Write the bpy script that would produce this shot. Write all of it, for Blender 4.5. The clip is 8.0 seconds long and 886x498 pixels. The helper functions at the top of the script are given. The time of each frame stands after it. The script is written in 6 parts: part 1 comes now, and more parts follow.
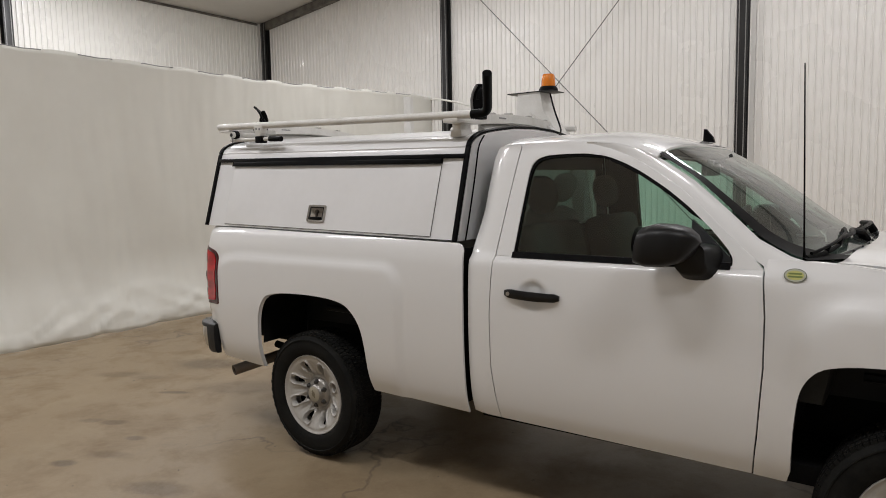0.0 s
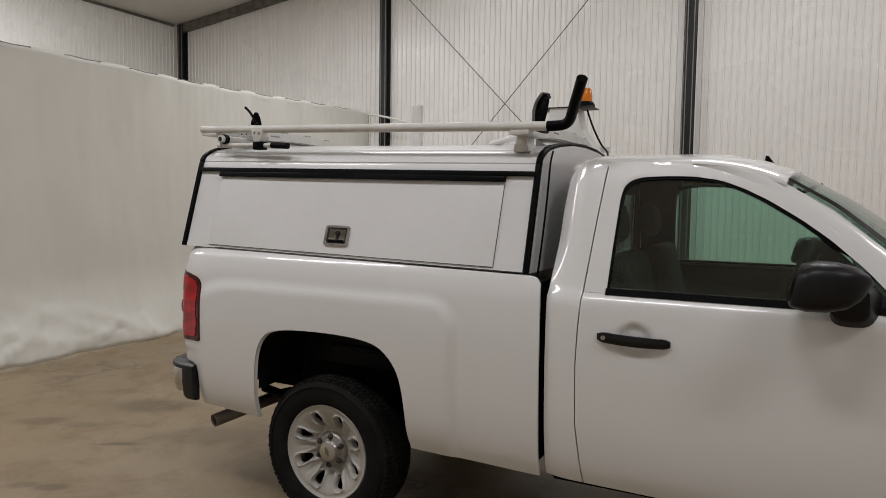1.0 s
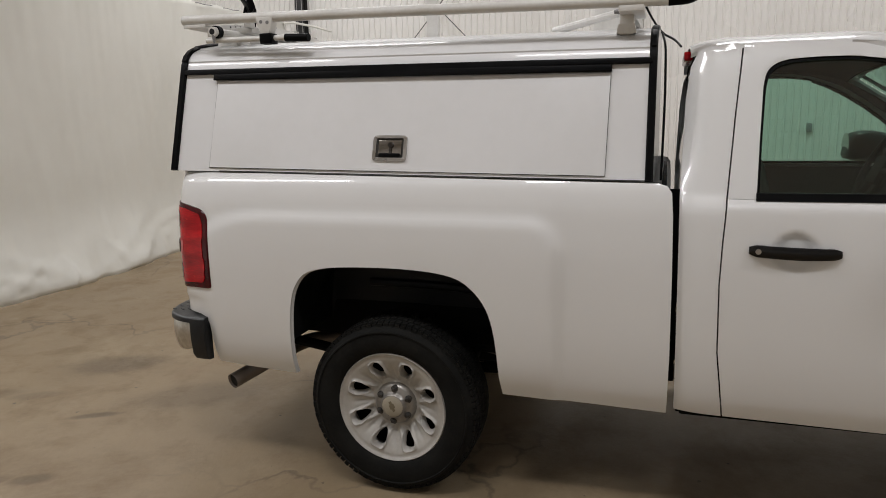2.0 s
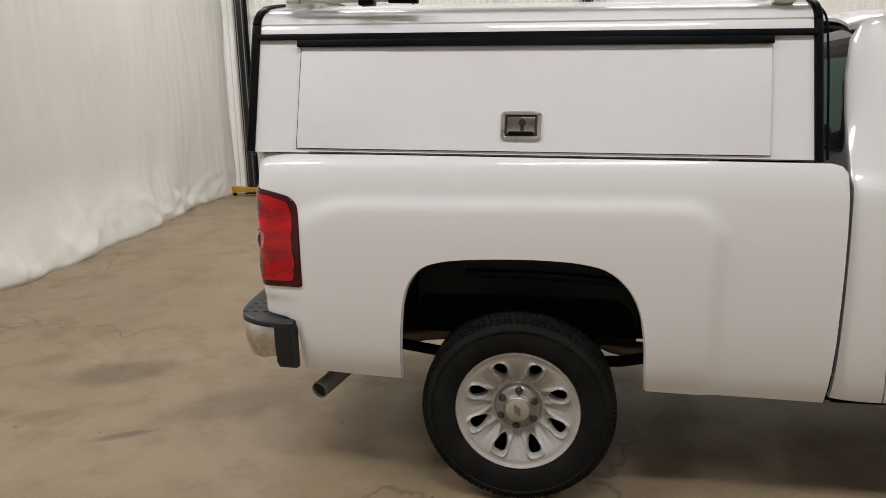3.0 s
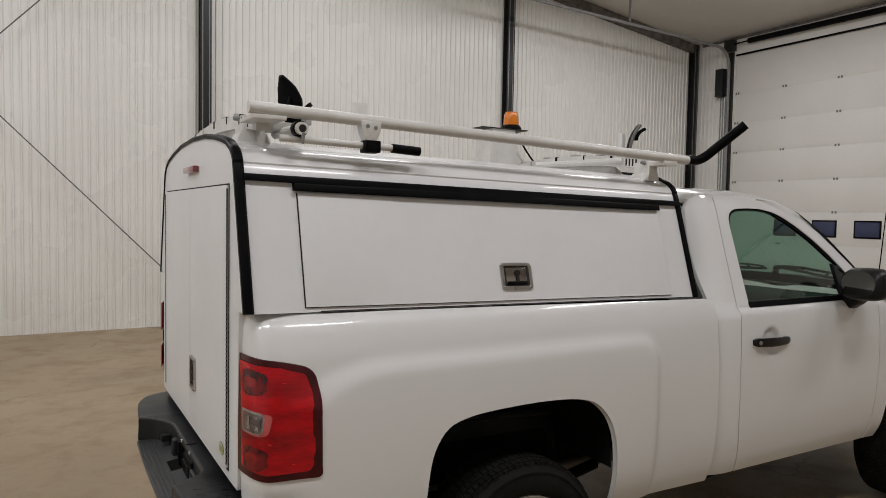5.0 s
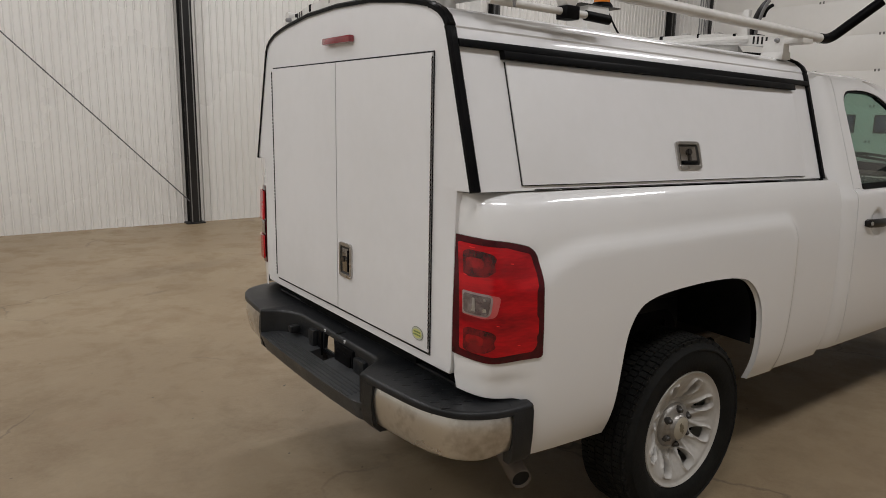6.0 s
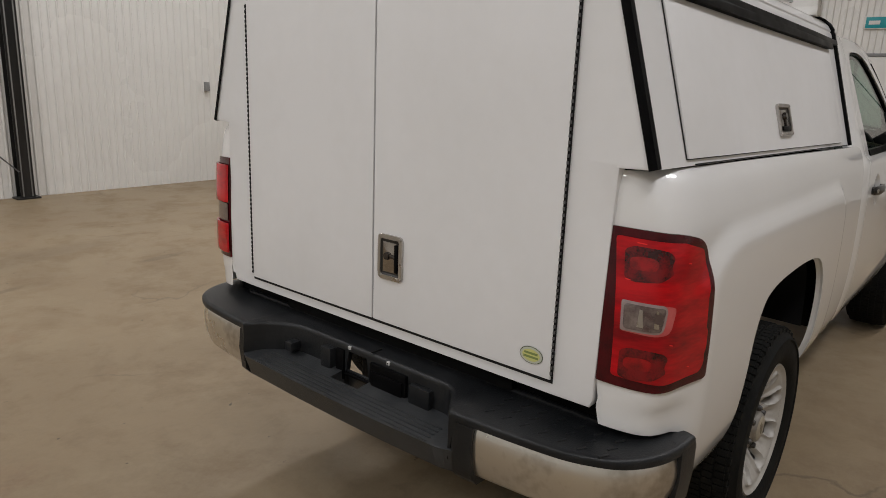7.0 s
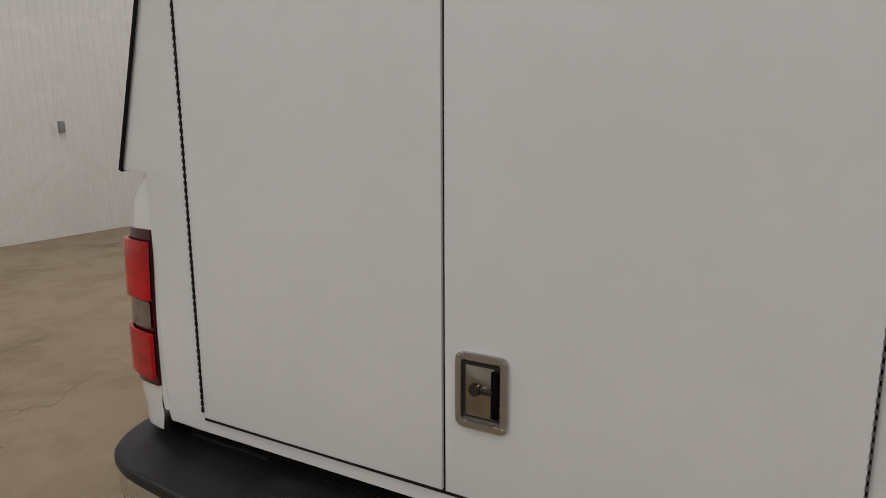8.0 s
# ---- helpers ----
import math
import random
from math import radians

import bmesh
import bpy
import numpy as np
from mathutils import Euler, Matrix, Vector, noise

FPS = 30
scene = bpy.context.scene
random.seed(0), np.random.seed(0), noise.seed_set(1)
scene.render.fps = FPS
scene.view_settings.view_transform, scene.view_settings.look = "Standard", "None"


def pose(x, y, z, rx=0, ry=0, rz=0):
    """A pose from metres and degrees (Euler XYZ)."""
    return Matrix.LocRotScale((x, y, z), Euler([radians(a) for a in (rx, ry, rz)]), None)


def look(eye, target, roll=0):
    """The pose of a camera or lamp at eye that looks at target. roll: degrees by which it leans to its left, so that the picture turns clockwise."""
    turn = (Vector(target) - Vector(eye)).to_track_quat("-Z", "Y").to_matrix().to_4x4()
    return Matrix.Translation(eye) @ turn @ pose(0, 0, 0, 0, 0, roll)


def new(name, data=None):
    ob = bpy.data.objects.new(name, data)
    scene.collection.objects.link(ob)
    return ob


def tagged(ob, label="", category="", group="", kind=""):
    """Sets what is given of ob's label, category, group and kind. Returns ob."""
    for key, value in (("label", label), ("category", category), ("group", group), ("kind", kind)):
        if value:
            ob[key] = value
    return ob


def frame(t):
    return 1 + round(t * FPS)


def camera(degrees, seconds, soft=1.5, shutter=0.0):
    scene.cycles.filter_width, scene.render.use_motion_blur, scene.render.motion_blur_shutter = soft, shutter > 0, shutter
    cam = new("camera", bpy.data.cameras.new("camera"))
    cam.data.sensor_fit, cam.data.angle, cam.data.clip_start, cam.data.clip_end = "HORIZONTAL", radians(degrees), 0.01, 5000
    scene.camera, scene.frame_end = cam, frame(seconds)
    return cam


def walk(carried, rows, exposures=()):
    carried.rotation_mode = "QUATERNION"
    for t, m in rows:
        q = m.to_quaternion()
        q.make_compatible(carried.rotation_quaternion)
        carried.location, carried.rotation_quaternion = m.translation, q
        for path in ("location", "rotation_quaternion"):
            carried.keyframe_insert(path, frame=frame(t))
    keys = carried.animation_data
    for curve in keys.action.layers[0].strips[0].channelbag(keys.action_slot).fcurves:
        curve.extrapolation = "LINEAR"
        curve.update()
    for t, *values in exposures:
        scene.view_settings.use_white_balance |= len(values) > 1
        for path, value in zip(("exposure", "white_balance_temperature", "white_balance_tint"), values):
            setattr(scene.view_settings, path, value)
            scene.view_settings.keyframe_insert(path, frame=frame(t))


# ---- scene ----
cam = camera(65.8, 8.0, soft=0.4, shutter=0.07)
EXPOSURES = [(0, -0.45), (0.5, -0.55), (1.0, -0.70), (1.5, -0.73), (2, -0.5), (3.5, -0.17), (4, -0.5), (5.5, -0.66), (6.5, -0.60), (7.0, -0.62), (7.5, -0.67), (8, -0.93)]
PATH = [
    (0, (2.937, -3.625, 1.62), (1.771, -2.013, 1.422), -1.1),
    (0.5, (2.477, -3.611, 1.618), (1.454, -1.893, 1.563), -1.9),
    (1, (1.991, -3.567, 1.62), (1.082, -1.791, 1.481), 0.8),
    (1.5, (1.487, -3.495, 1.589), (0.795, -1.638, 1.322), 0.3),
    (2, (1.041, -3.368, 1.552), (0.431, -1.5, 1.18), -1.3),
    (2.2, (0.892, -3.333, 1.567), (0.274, -1.481, 1.132), -0.9),
    (3.3, (-0.187, -3.28, 1.551), (-0.275, -1.326, 1.132), -1.1),
    (3.5, (-0.387, -3.233, 1.59), (-0.287, -1.273, 1.203), -1.3),
    (4, (-0.808, -3.2, 1.603), (-0.365, -1.272, 1.306), -3.0),
    (4.2, (-0.974, -3.186, 1.633), (-0.406, -1.287, 1.362), -2.3),
    (5.3, (-1.812, -2.798, 1.673), (-0.703, -1.136, 1.586), -0.1),
    (5.5, (-1.974, -2.725, 1.665), (-0.862, -1.073, 1.486), -1.7),
    (6, (-2.252, -2.365, 1.577), (-1.103, -0.774, 1.19), 1.1),
    (6.5, (-2.384, -1.903, 1.549), (-1.07, -0.475, 1.064), 1.5),
    (7, (-2.43, -1.422, 1.525), (-0.94, -0.176, 1.048), 2.2),
    (7.5, (-2.221, -0.951, 1.5), (-0.615, 0.144, 1.032), 1.4),
    (8, (-2.024, -0.553, 1.484), (-0.32, 0.416, 1.09), -0.2),
]
walk(cam, [(t, look(eye, target, roll)) for t, eye, target, roll in PATH], EXPOSURES)

# ---- light ----
world = bpy.data.worlds.new("world")
scene.world = world
world.use_nodes = True
world.node_tree.nodes["Background"].inputs[0].default_value = (0.05, 0.05, 0.05, 1)
world.node_tree.nodes["Background"].inputs[1].default_value = 0.2
LAMP_WATTS = 165.0


# ---- materials ----
def material(name, base, rough=0.5, metal=0.0, coat=0.0, spec=0.5):
    m = bpy.data.materials.new(name)
    m.use_nodes = True
    b = m.node_tree.nodes["Principled BSDF"]
    b.inputs["Base Color"].default_value = (*base, 1)
    b.inputs["Roughness"].default_value = rough
    b.inputs["Metallic"].default_value = metal
    b.inputs["Coat Weight"].default_value = coat
    b.inputs["Coat Roughness"].default_value = 0.035
    b.inputs["Specular IOR Level"].default_value = spec
    return m, m.node_tree.nodes, m.node_tree.links, b


def vary(m, base, dark, scale, amount=0.5, detail=6.0, rough=None, bump=0.0, bump_scale=60.0, stretch=(1, 1, 1), lo=0.35, hi=0.7):
    """Two scales of colour variation, roughness variation and a fine bump on a principled material."""
    nt = m.node_tree
    n, l = nt.nodes, nt.links
    b = n["Principled BSDF"]
    co = n.new("ShaderNodeTexCoord")
    mp = n.new("ShaderNodeMapping")
    mp.inputs["Scale"].default_value = stretch
    l.new(co.outputs["Object"], mp.inputs["Vector"])
    big, small = n.new("ShaderNodeTexNoise"), n.new("ShaderNodeTexNoise")
    big.inputs["Scale"].default_value, big.inputs["Detail"].default_value = scale, detail
    small.inputs["Scale"].default_value, small.inputs["Detail"].default_value = scale * 9.0, 4.0
    l.new(mp.outputs[0], big.inputs["Vector"])
    l.new(mp.outputs[0], small.inputs["Vector"])
    ad = n.new("ShaderNodeMath")
    ad.operation = "MULTIPLY_ADD"
    ad.inputs[1].default_value = 0.35
    l.new(small.outputs["Fac"], ad.inputs[0])
    l.new(big.outputs["Fac"], ad.inputs[2])
    rp = n.new("ShaderNodeMapRange")
    rp.inputs["From Min"].default_value, rp.inputs["From Max"].default_value = lo + 0.17, hi + 0.17
    rp.inputs["To Max"].default_value = amount
    l.new(ad.outputs[0], rp.inputs["Value"])
    mx = n.new("ShaderNodeMix")
    mx.data_type = "RGBA"
    mx.inputs[6].default_value, mx.inputs[7].default_value = (*base, 1), (*dark, 1)
    l.new(rp.outputs[0], mx.inputs[0])
    l.new(mx.outputs[2], b.inputs["Base Color"])
    if rough:
        rr = n.new("ShaderNodeMapRange")
        rr.inputs["From Min"].default_value, rr.inputs["From Max"].default_value = 0.3, 0.7
        rr.inputs["To Min"].default_value, rr.inputs["To Max"].default_value = rough
        l.new(big.outputs["Fac"], rr.inputs["Value"])
        l.new(rr.outputs[0], b.inputs["Roughness"])
    if bump:
        tex = n.new("ShaderNodeTexNoise")
        tex.inputs["Scale"].default_value, tex.inputs["Detail"].default_value = bump_scale, 5.0
        l.new(mp.outputs[0], tex.inputs["Vector"])
        bp = n.new("ShaderNodeBump")
        bp.inputs["Strength"].default_value, bp.inputs["Distance"].default_value = bump, 0.01
        l.new(tex.outputs["Fac"], bp.inputs["Height"])
        l.new(bp.outputs[0], b.inputs["Normal"])
    return m


def mat(name, base, dark=None, rough=0.5, metal=0.0, coat=0.0, scale=3.0, amount=0.5, rrange=None, bump=0.0, bump_scale=60.0, spec=0.5, stretch=(1, 1, 1), lo=0.35, hi=0.7):
    m = material(name, base, rough, metal, coat, spec)[0]
    if dark:
        vary(m, base, dark, scale, amount, rough=rrange, bump=bump, bump_scale=bump_scale, stretch=stretch, lo=lo, hi=hi)
    return m


M_PAINT = mat("white_paint", (0.80, 0.80, 0.795), (0.77, 0.768, 0.76), rough=0.35, coat=1.0, scale=1.3, amount=0.35, rrange=(0.33, 0.37))
M_CAP = mat("cap_white", (0.79, 0.79, 0.795), (0.72, 0.72, 0.715), rough=0.45, coat=0.1, scale=2.2, amount=0.55, rrange=(0.38, 0.55), bump=0.06, bump_scale=16)
M_SHELL = mat("cap_gloss_white", (0.79, 0.79, 0.795), (0.73, 0.73, 0.725), rough=0.4, coat=0.55, scale=2.2, amount=0.5, rrange=(0.34, 0.46), bump=0.02, bump_scale=9)
M_BLACK = mat("black_trim", (0.0025, 0.0025, 0.003), (0.006, 0.006, 0.006), rough=0.42, scale=8, rrange=(0.34, 0.5), spec=0.07)
M_RUBBER = mat("tyre_rubber", (0.008, 0.0082, 0.0078), (0.019, 0.0185, 0.0165), rough=0.75, scale=9, amount=0.7, rrange=(0.62, 0.85), bump=0.15, bump_scale=90, spec=0.1)
M_PLASTIC = mat("grey_black_plastic", (0.0090, 0.0100, 0.0112), (0.026, 0.0272, 0.0290), rough=0.40, scale=5, amount=0.6, rrange=(0.30, 0.44), bump=0.15, bump_scale=220, spec=0.30)
# paler copy of the bumper plastic, with the step's sheen put into its colour
M_TREAD = mat("step_plastic_sheen", (0.020, 0.0222, 0.0245), (0.046, 0.0485, 0.051), rough=0.46, scale=7, amount=0.8, rrange=(0.36, 0.54), bump=0.15, bump_scale=220, spec=0.45)
M_MIRROR = mat("mirror_black", (0.007, 0.007, 0.0075), (0.013, 0.013, 0.013), rough=0.38, scale=6, rrange=(0.34, 0.46), spec=0.25)
M_HANDLE = mat("handle_black", (0.004, 0.004, 0.0045), (0.008, 0.008, 0.008), rough=0.3, coat=0.25, scale=8, rrange=(0.25, 0.36), spec=0.25)
M_UNDER = mat("underbody_black", (0.003, 0.0033, 0.0036), (0.009, 0.008, 0.007), rough=0.8, scale=6, rrange=(0.7, 0.9), spec=0.12)
M_STEEL = mat("wheel_silver", (0.50, 0.485, 0.455), (0.34, 0.32, 0.29), rough=0.45, metal=0.12, scale=9, amount=0.6, rrange=(0.40, 0.52))
M_CHROME = mat("chrome", (0.72, 0.71, 0.69), (0.42, 0.40, 0.36), rough=0.16, metal=1.0, scale=5, amount=0.55, rrange=(0.1, 0.3))
M_SATIN = mat("dirty_satin_chrome", (0.70, 0.685, 0.655), (0.34, 0.305, 0.255), rough=0.3, metal=1.0, scale=4.5, amount=0.8, rrange=(0.24, 0.42), lo=0.48, hi=0.72)
M_STAIN = mat("stainless", (0.56, 0.54, 0.52), (0.36, 0.335, 0.31), rough=0.3, metal=1.0, scale=20, amount=0.5, rrange=(0.22, 0.4))
M_RED = mat("red_lens", (0.58, 0.004, 0.010), (0.20, 0.002, 0.006), rough=0.25, coat=0.2, spec=0.3, scale=7, amount=1.0, stretch=(0.5, 0.5, 2.4), rrange=(0.1, 0.2))
M_DARKRED = mat("dark_red_lens", (0.075, 0.002, 0.006), (0.030, 0.002, 0.004), rough=0.3, spec=0.25, coat=0.25, scale=22, amount=0.9, rrange=(0.1, 0.2))
M_CLEAR = mat("clear_lens", (0.34, 0.29, 0.28), (0.12, 0.08, 0.08), rough=0.2, coat=0.7, metal=0.6, scale=30, amount=1.0, rrange=(0.1, 0.3))
M_AMBER = mat("amber_lens", (0.80, 0.22, 0.01), rough=0.2, coat=0.6)
M_RACK = mat("rack_white", (0.74, 0.73, 0.70), (0.55, 0.53, 0.49), rough=0.4, coat=0.15, scale=9, amount=0.5, rrange=(0.33, 0.5))
M_INNER = mat("interior_grey", (0.040, 0.041, 0.040), (0.062, 0.062, 0.060), rough=0.75, scale=8, rrange=(0.65, 0.85), spec=0.12)
M_SEAM = mat("seam_black", (0.008, 0.008, 0.008), rough=0.8)
M_WALL = mat("liner_white", (0.80, 0.79, 0.76), (0.72, 0.705, 0.67), rough=0.28, coat=0.12, scale=0.7, amount=0.55, rrange=(0.23, 0.34))
M_CEIL = mat("ceiling_white", (0.66, 0.65, 0.625), (0.58, 0.57, 0.545), rough=0.5, scale=0.8, amount=0.5, rrange=(0.4, 0.55))
M_COL = mat("column_black_steel", (0.010, 0.010, 0.010), (0.030, 0.029, 0.028), rough=0.45, scale=2.5, amount=0.7, rrange=(0.35, 0.55), stretch=(1, 1, 0.25), spec=0.35)
M_FLANGE = mat("column_flange_sheen", (0.24, 0.24, 0.235), (0.12, 0.12, 0.118), rough=0.4, scale=3.0, amount=0.8, rrange=(0.3, 0.5), stretch=(1, 1, 0.2))
M_RAFTER = mat("rafter_grey_brown", (0.16, 0.148, 0.13), (0.06, 0.055, 0.05), rough=0.6, scale=7.0, amount=0.8, rrange=(0.5, 0.7))
M_ROD = mat("rod_grey", (0.10, 0.10, 0.10), (0.16, 0.15, 0.15), rough=0.5, scale=8)
M_CELL = mat("red_bulb_cell", (0.035, 0.002, 0.004), (0.20, 0.003, 0.007), rough=0.2, coat=0.2, scale=26, amount=1.0, rrange=(0.15, 0.25), lo=0.40, hi=0.62)
M_CELL_RIM = mat("red_cell_rim", (0.36, 0.003, 0.007), (0.13, 0.003, 0.005), rough=0.2, coat=0.3, scale=30, amount=1.0, rrange=(0.12, 0.22))
M_GLINT = mat("red_glint", (0.90, 0.02, 0.02), rough=0.12, coat=0.8)
M_PINK = mat("pink_lens", (0.52, 0.07, 0.075), (0.62, 0.16, 0.15), rough=0.2, coat=0.4, scale=30, rrange=(0.12, 0.25))
M_CLEAR_RIM = mat("clear_rim", (0.36, 0.29, 0.28), (0.22, 0.12, 0.12), rough=0.15, coat=0.8, scale=40, rrange=(0.1, 0.25))
M_CLEAR_DARK = mat("clear_lens_dark", (0.10, 0.07, 0.065), (0.05, 0.03, 0.03), rough=0.2, coat=0.7, scale=40, rrange=(0.1, 0.25))
M_GALV = mat("galvanised", (0.50, 0.49, 0.46), (0.34, 0.33, 0.31), rough=0.45, metal=0.3, scale=14, amount=0.7, rrange=(0.35, 0.55))
M_CURTAIN = mat("curtain_vinyl", (0.735, 0.728, 0.675), (0.67, 0.66, 0.605), rough=0.6, scale=0.9, amount=0.5, rrange=(0.5, 0.68))
M_DOOR = mat("panel_door_white", (0.75, 0.74, 0.71), (0.69, 0.675, 0.64), rough=0.42, scale=1.1, amount=0.5, rrange=(0.36, 0.5))
M_FLOOR = material("concrete", (0.27, 0.235, 0.18), 0.45, spec=0.38)[0]
nt = M_FLOOR.node_tree
fn, fl, fb = nt.nodes, nt.links, nt.nodes["Principled BSDF"]
f_co = fn.new("ShaderNodeTexCoord")


def floor_noise(scale, detail, rough, lo, hi, dist=0.0):
    t = fn.new("ShaderNodeTexNoise")
    t.inputs["Scale"].default_value, t.inputs["Detail"].default_value = scale, detail
    t.inputs["Roughness"].default_value, t.inputs["Distortion"].default_value = rough, dist
    fl.new(f_co.outputs["Object"], t.inputs["Vector"])
    r = fn.new("ShaderNodeMapRange")
    r.inputs["From Min"].default_value, r.inputs["From Max"].default_value = lo, hi
    fl.new(t.outputs["Fac"], r.inputs["Value"])
    return r.outputs[0]


def floor_mix(fac, a, b, amount=1.0):
    m = fn.new("ShaderNodeMix")
    m.data_type = "RGBA"
    k = fn.new("ShaderNodeMath")
    k.operation = "MULTIPLY"
    k.inputs[1].default_value = amount
    fl.new(fac, k.inputs[0])
    fl.new(k.outputs[0], m.inputs[0])
    if isinstance(a, tuple):
        m.inputs[6].default_value = (*a, 1)
    else:
        fl.new(a, m.inputs[6])
    m.inputs[7].default_value = (*b, 1)
    return m.outputs[2]


f_big = floor_noise(0.45, 5, 0.55, 0.38, 0.66, 0.3)
f_mid = floor_noise(2.1, 9, 0.70, 0.48, 0.70, 0.2)
f_spot = floor_noise(2.6, 7, 0.68, 0.60, 0.74, 0.15)
f_fine = floor_noise(38.0, 6, 0.7, 0.3, 0.75)
f_pale = floor_noise(0.9, 9, 0.70, 0.50, 0.74, 0.3)
f_rust = floor_noise(1.3, 7, 0.65, 0.60, 0.74)
col = floor_mix(f_big, (0.316, 0.238, 0.149), (0.240, 0.174, 0.104))
col = floor_mix(f_pale, col, (0.400, 0.325, 0.214), 0.55)
col = floor_mix(f_mid, col, (0.165, 0.112, 0.067), 0.52)
col = floor_mix(f_rust, col, (0.25, 0.140, 0.080), 0.45)
f_mottle = floor_noise(7.0, 8, 0.75, 0.50, 0.70, 0.4)
f_speck = floor_noise(16.0, 3, 0.5, 0.725, 0.75)
col = floor_mix(f_mottle, col, (0.165, 0.122, 0.074), 0.24)
col = floor_mix(f_speck, col, (0.045, 0.036, 0.026), 0.85)
col = floor_mix(f_spot, col, (0.130, 0.094, 0.060), 0.35)
# oil and water stains that lie on the slab: x, y, half length, half width, turn, strength
STAINS = ((-2.39, 0.07, 0.34, 0.19, 30, 0.62), (-2.75, -0.56, 0.26, 0.10, 30, 0.40), (-1.88, -0.61, 0.15, 0.035, 30, 0.75), (-1.50, -0.22, 0.42, 0.20, 30, 0.45),
          (-1.63, -1.25, 0.11, 0.05, 30, 0.6), (-1.80, -1.31, 0.10, 0.05, 30, 0.5), (-1.22, -1.33, 0.08, 0.045, 25, 0.7), (-1.20, -1.79, 0.09, 0.05, 25, 0.8),
          (-1.07, -1.55, 0.16, 0.06, 25, 0.4), (-0.41, -1.67, 0.20, 0.09, 20, 0.6), (-2.48, -0.49, 0.18, 0.07, 30, 0.4), (-2.65, 5.96, 0.11, 0.05, 10, 0.8),
          (-3.47, 5.77, 0.09, 0.04, 0, 0.6), (0.32, 3.94, 0.26, 0.06, 10, 0.45), (-0.90, 3.78, 0.12, 0.04, 20, 0.5), (-0.6, 4.6, 0.9, 0.22, 15, 0.25))
f_edge = fn.new("ShaderNodeTexNoise")
f_edge.inputs["Scale"].default_value, f_edge.inputs["Detail"].default_value, f_edge.inputs["Roughness"].default_value = 4.5, 7, 0.65
fl.new(f_co.outputs["Object"], f_edge.inputs["Vector"])
f_stain = None
for sx, sy, sa, sb, st, sk in STAINS:
    f_map, f_len, f_sum, f_rim = (fn.new(k) for k in ("ShaderNodeMapping", "ShaderNodeVectorMath", "ShaderNodeMath", "ShaderNodeMapRange"))
    f_map.vector_type, f_len.operation, f_sum.operation = "TEXTURE", "LENGTH", "ADD"
    f_map.inputs["Location"].default_value, f_map.inputs["Rotation"].default_value, f_map.inputs["Scale"].default_value = (sx, sy, 0), (0, 0, radians(st)), (sa, sb, 1)
    fl.new(f_co.outputs["Object"], f_map.inputs["Vector"])
    fl.new(f_map.outputs[0], f_len.inputs[0])
    fl.new(f_len.outputs["Value"], f_sum.inputs[0])
    fl.new(f_edge.outputs["Fac"], f_sum.inputs[1])
    f_rim.interpolation_type = "SMOOTHSTEP"
    f_rim.inputs["From Min"].default_value, f_rim.inputs["From Max"].default_value = 0.95, 1.75
    f_rim.inputs["To Min"].default_value, f_rim.inputs["To Max"].default_value = sk, 0.0
    fl.new(f_sum.outputs[0], f_rim.inputs["Value"])
    if f_stain is None:
        f_stain = f_rim.outputs[0]
    else:
        f_top = fn.new("ShaderNodeMath")
        f_top.operation = "MAXIMUM"
        fl.new(f_stain, f_top.inputs[0])
        fl.new(f_rim.outputs[0], f_top.inputs[1])
        f_stain = f_top.outputs[0]
col = floor_mix(f_stain, col, (0.098, 0.068, 0.043))
col = floor_mix(f_fine, col, (0.32, 0.265, 0.165), 0.25)
f_vor = fn.new("ShaderNodeTexVoronoi")
f_vor.feature = "DISTANCE_TO_EDGE"
f_vor.inputs["Scale"].default_value = 0.55
f_warp = fn.new("ShaderNodeTexNoise")
f_warp.inputs["Scale"].default_value, f_warp.inputs["Detail"].default_value = 2.2, 8
f_add = fn.new("ShaderNodeVectorMath")
f_add.operation = "MULTIPLY_ADD"
f_add.inputs[1].default_value = (0.7, 0.7, 0.7)
fl.new(f_co.outputs["Object"], f_warp.inputs["Vector"])
fl.new(f_warp.outputs["Color"], f_add.inputs[0])
fl.new(f_co.outputs["Object"], f_add.inputs[2])
fl.new(f_add.outputs[0], f_vor.inputs["Vector"])
f_crack = fn.new("ShaderNodeMapRange")
f_crack.inputs["From Min"].default_value, f_crack.inputs["From Max"].default_value = 0.0, 0.010
f_crack.inputs["To Min"].default_value, f_crack.inputs["To Max"].default_value = 1.0, 0.0
fl.new(f_vor.outputs["Distance"], f_crack.inputs["Value"])
f_where = fn.new("ShaderNodeMath")
f_where.operation = "MULTIPLY"
fl.new(f_crack.outputs[0], f_where.inputs[0])
fl.new(floor_noise(0.6, 2, 0.5, 0.5, 0.6), f_where.inputs[1])
col = floor_mix(f_where.outputs[0], col, (0.11, 0.08, 0.055), 0.7)
fl.new(col, fb.inputs["Base Color"])
f_ro = fn.new("ShaderNodeMapRange")
f_ro.inputs["To Min"].default_value, f_ro.inputs["To Max"].default_value = 0.46, 0.70
fl.new(f_mid, f_ro.inputs["Value"])
fl.new(f_ro.outputs[0], fb.inputs["Roughness"])
f_bp = fn.new("ShaderNodeBump")
f_bp.inputs["Strength"].default_value, f_bp.inputs["Distance"].default_value = 0.12, 0.01
fl.new(f_fine, f_bp.inputs["Height"])
fl.new(f_bp.outputs[0], fb.inputs["Normal"])
M_YELLOW = mat("yellow_steel", (0.55, 0.30, 0.03), (0.3, 0.16, 0.03), rough=0.5, scale=10)
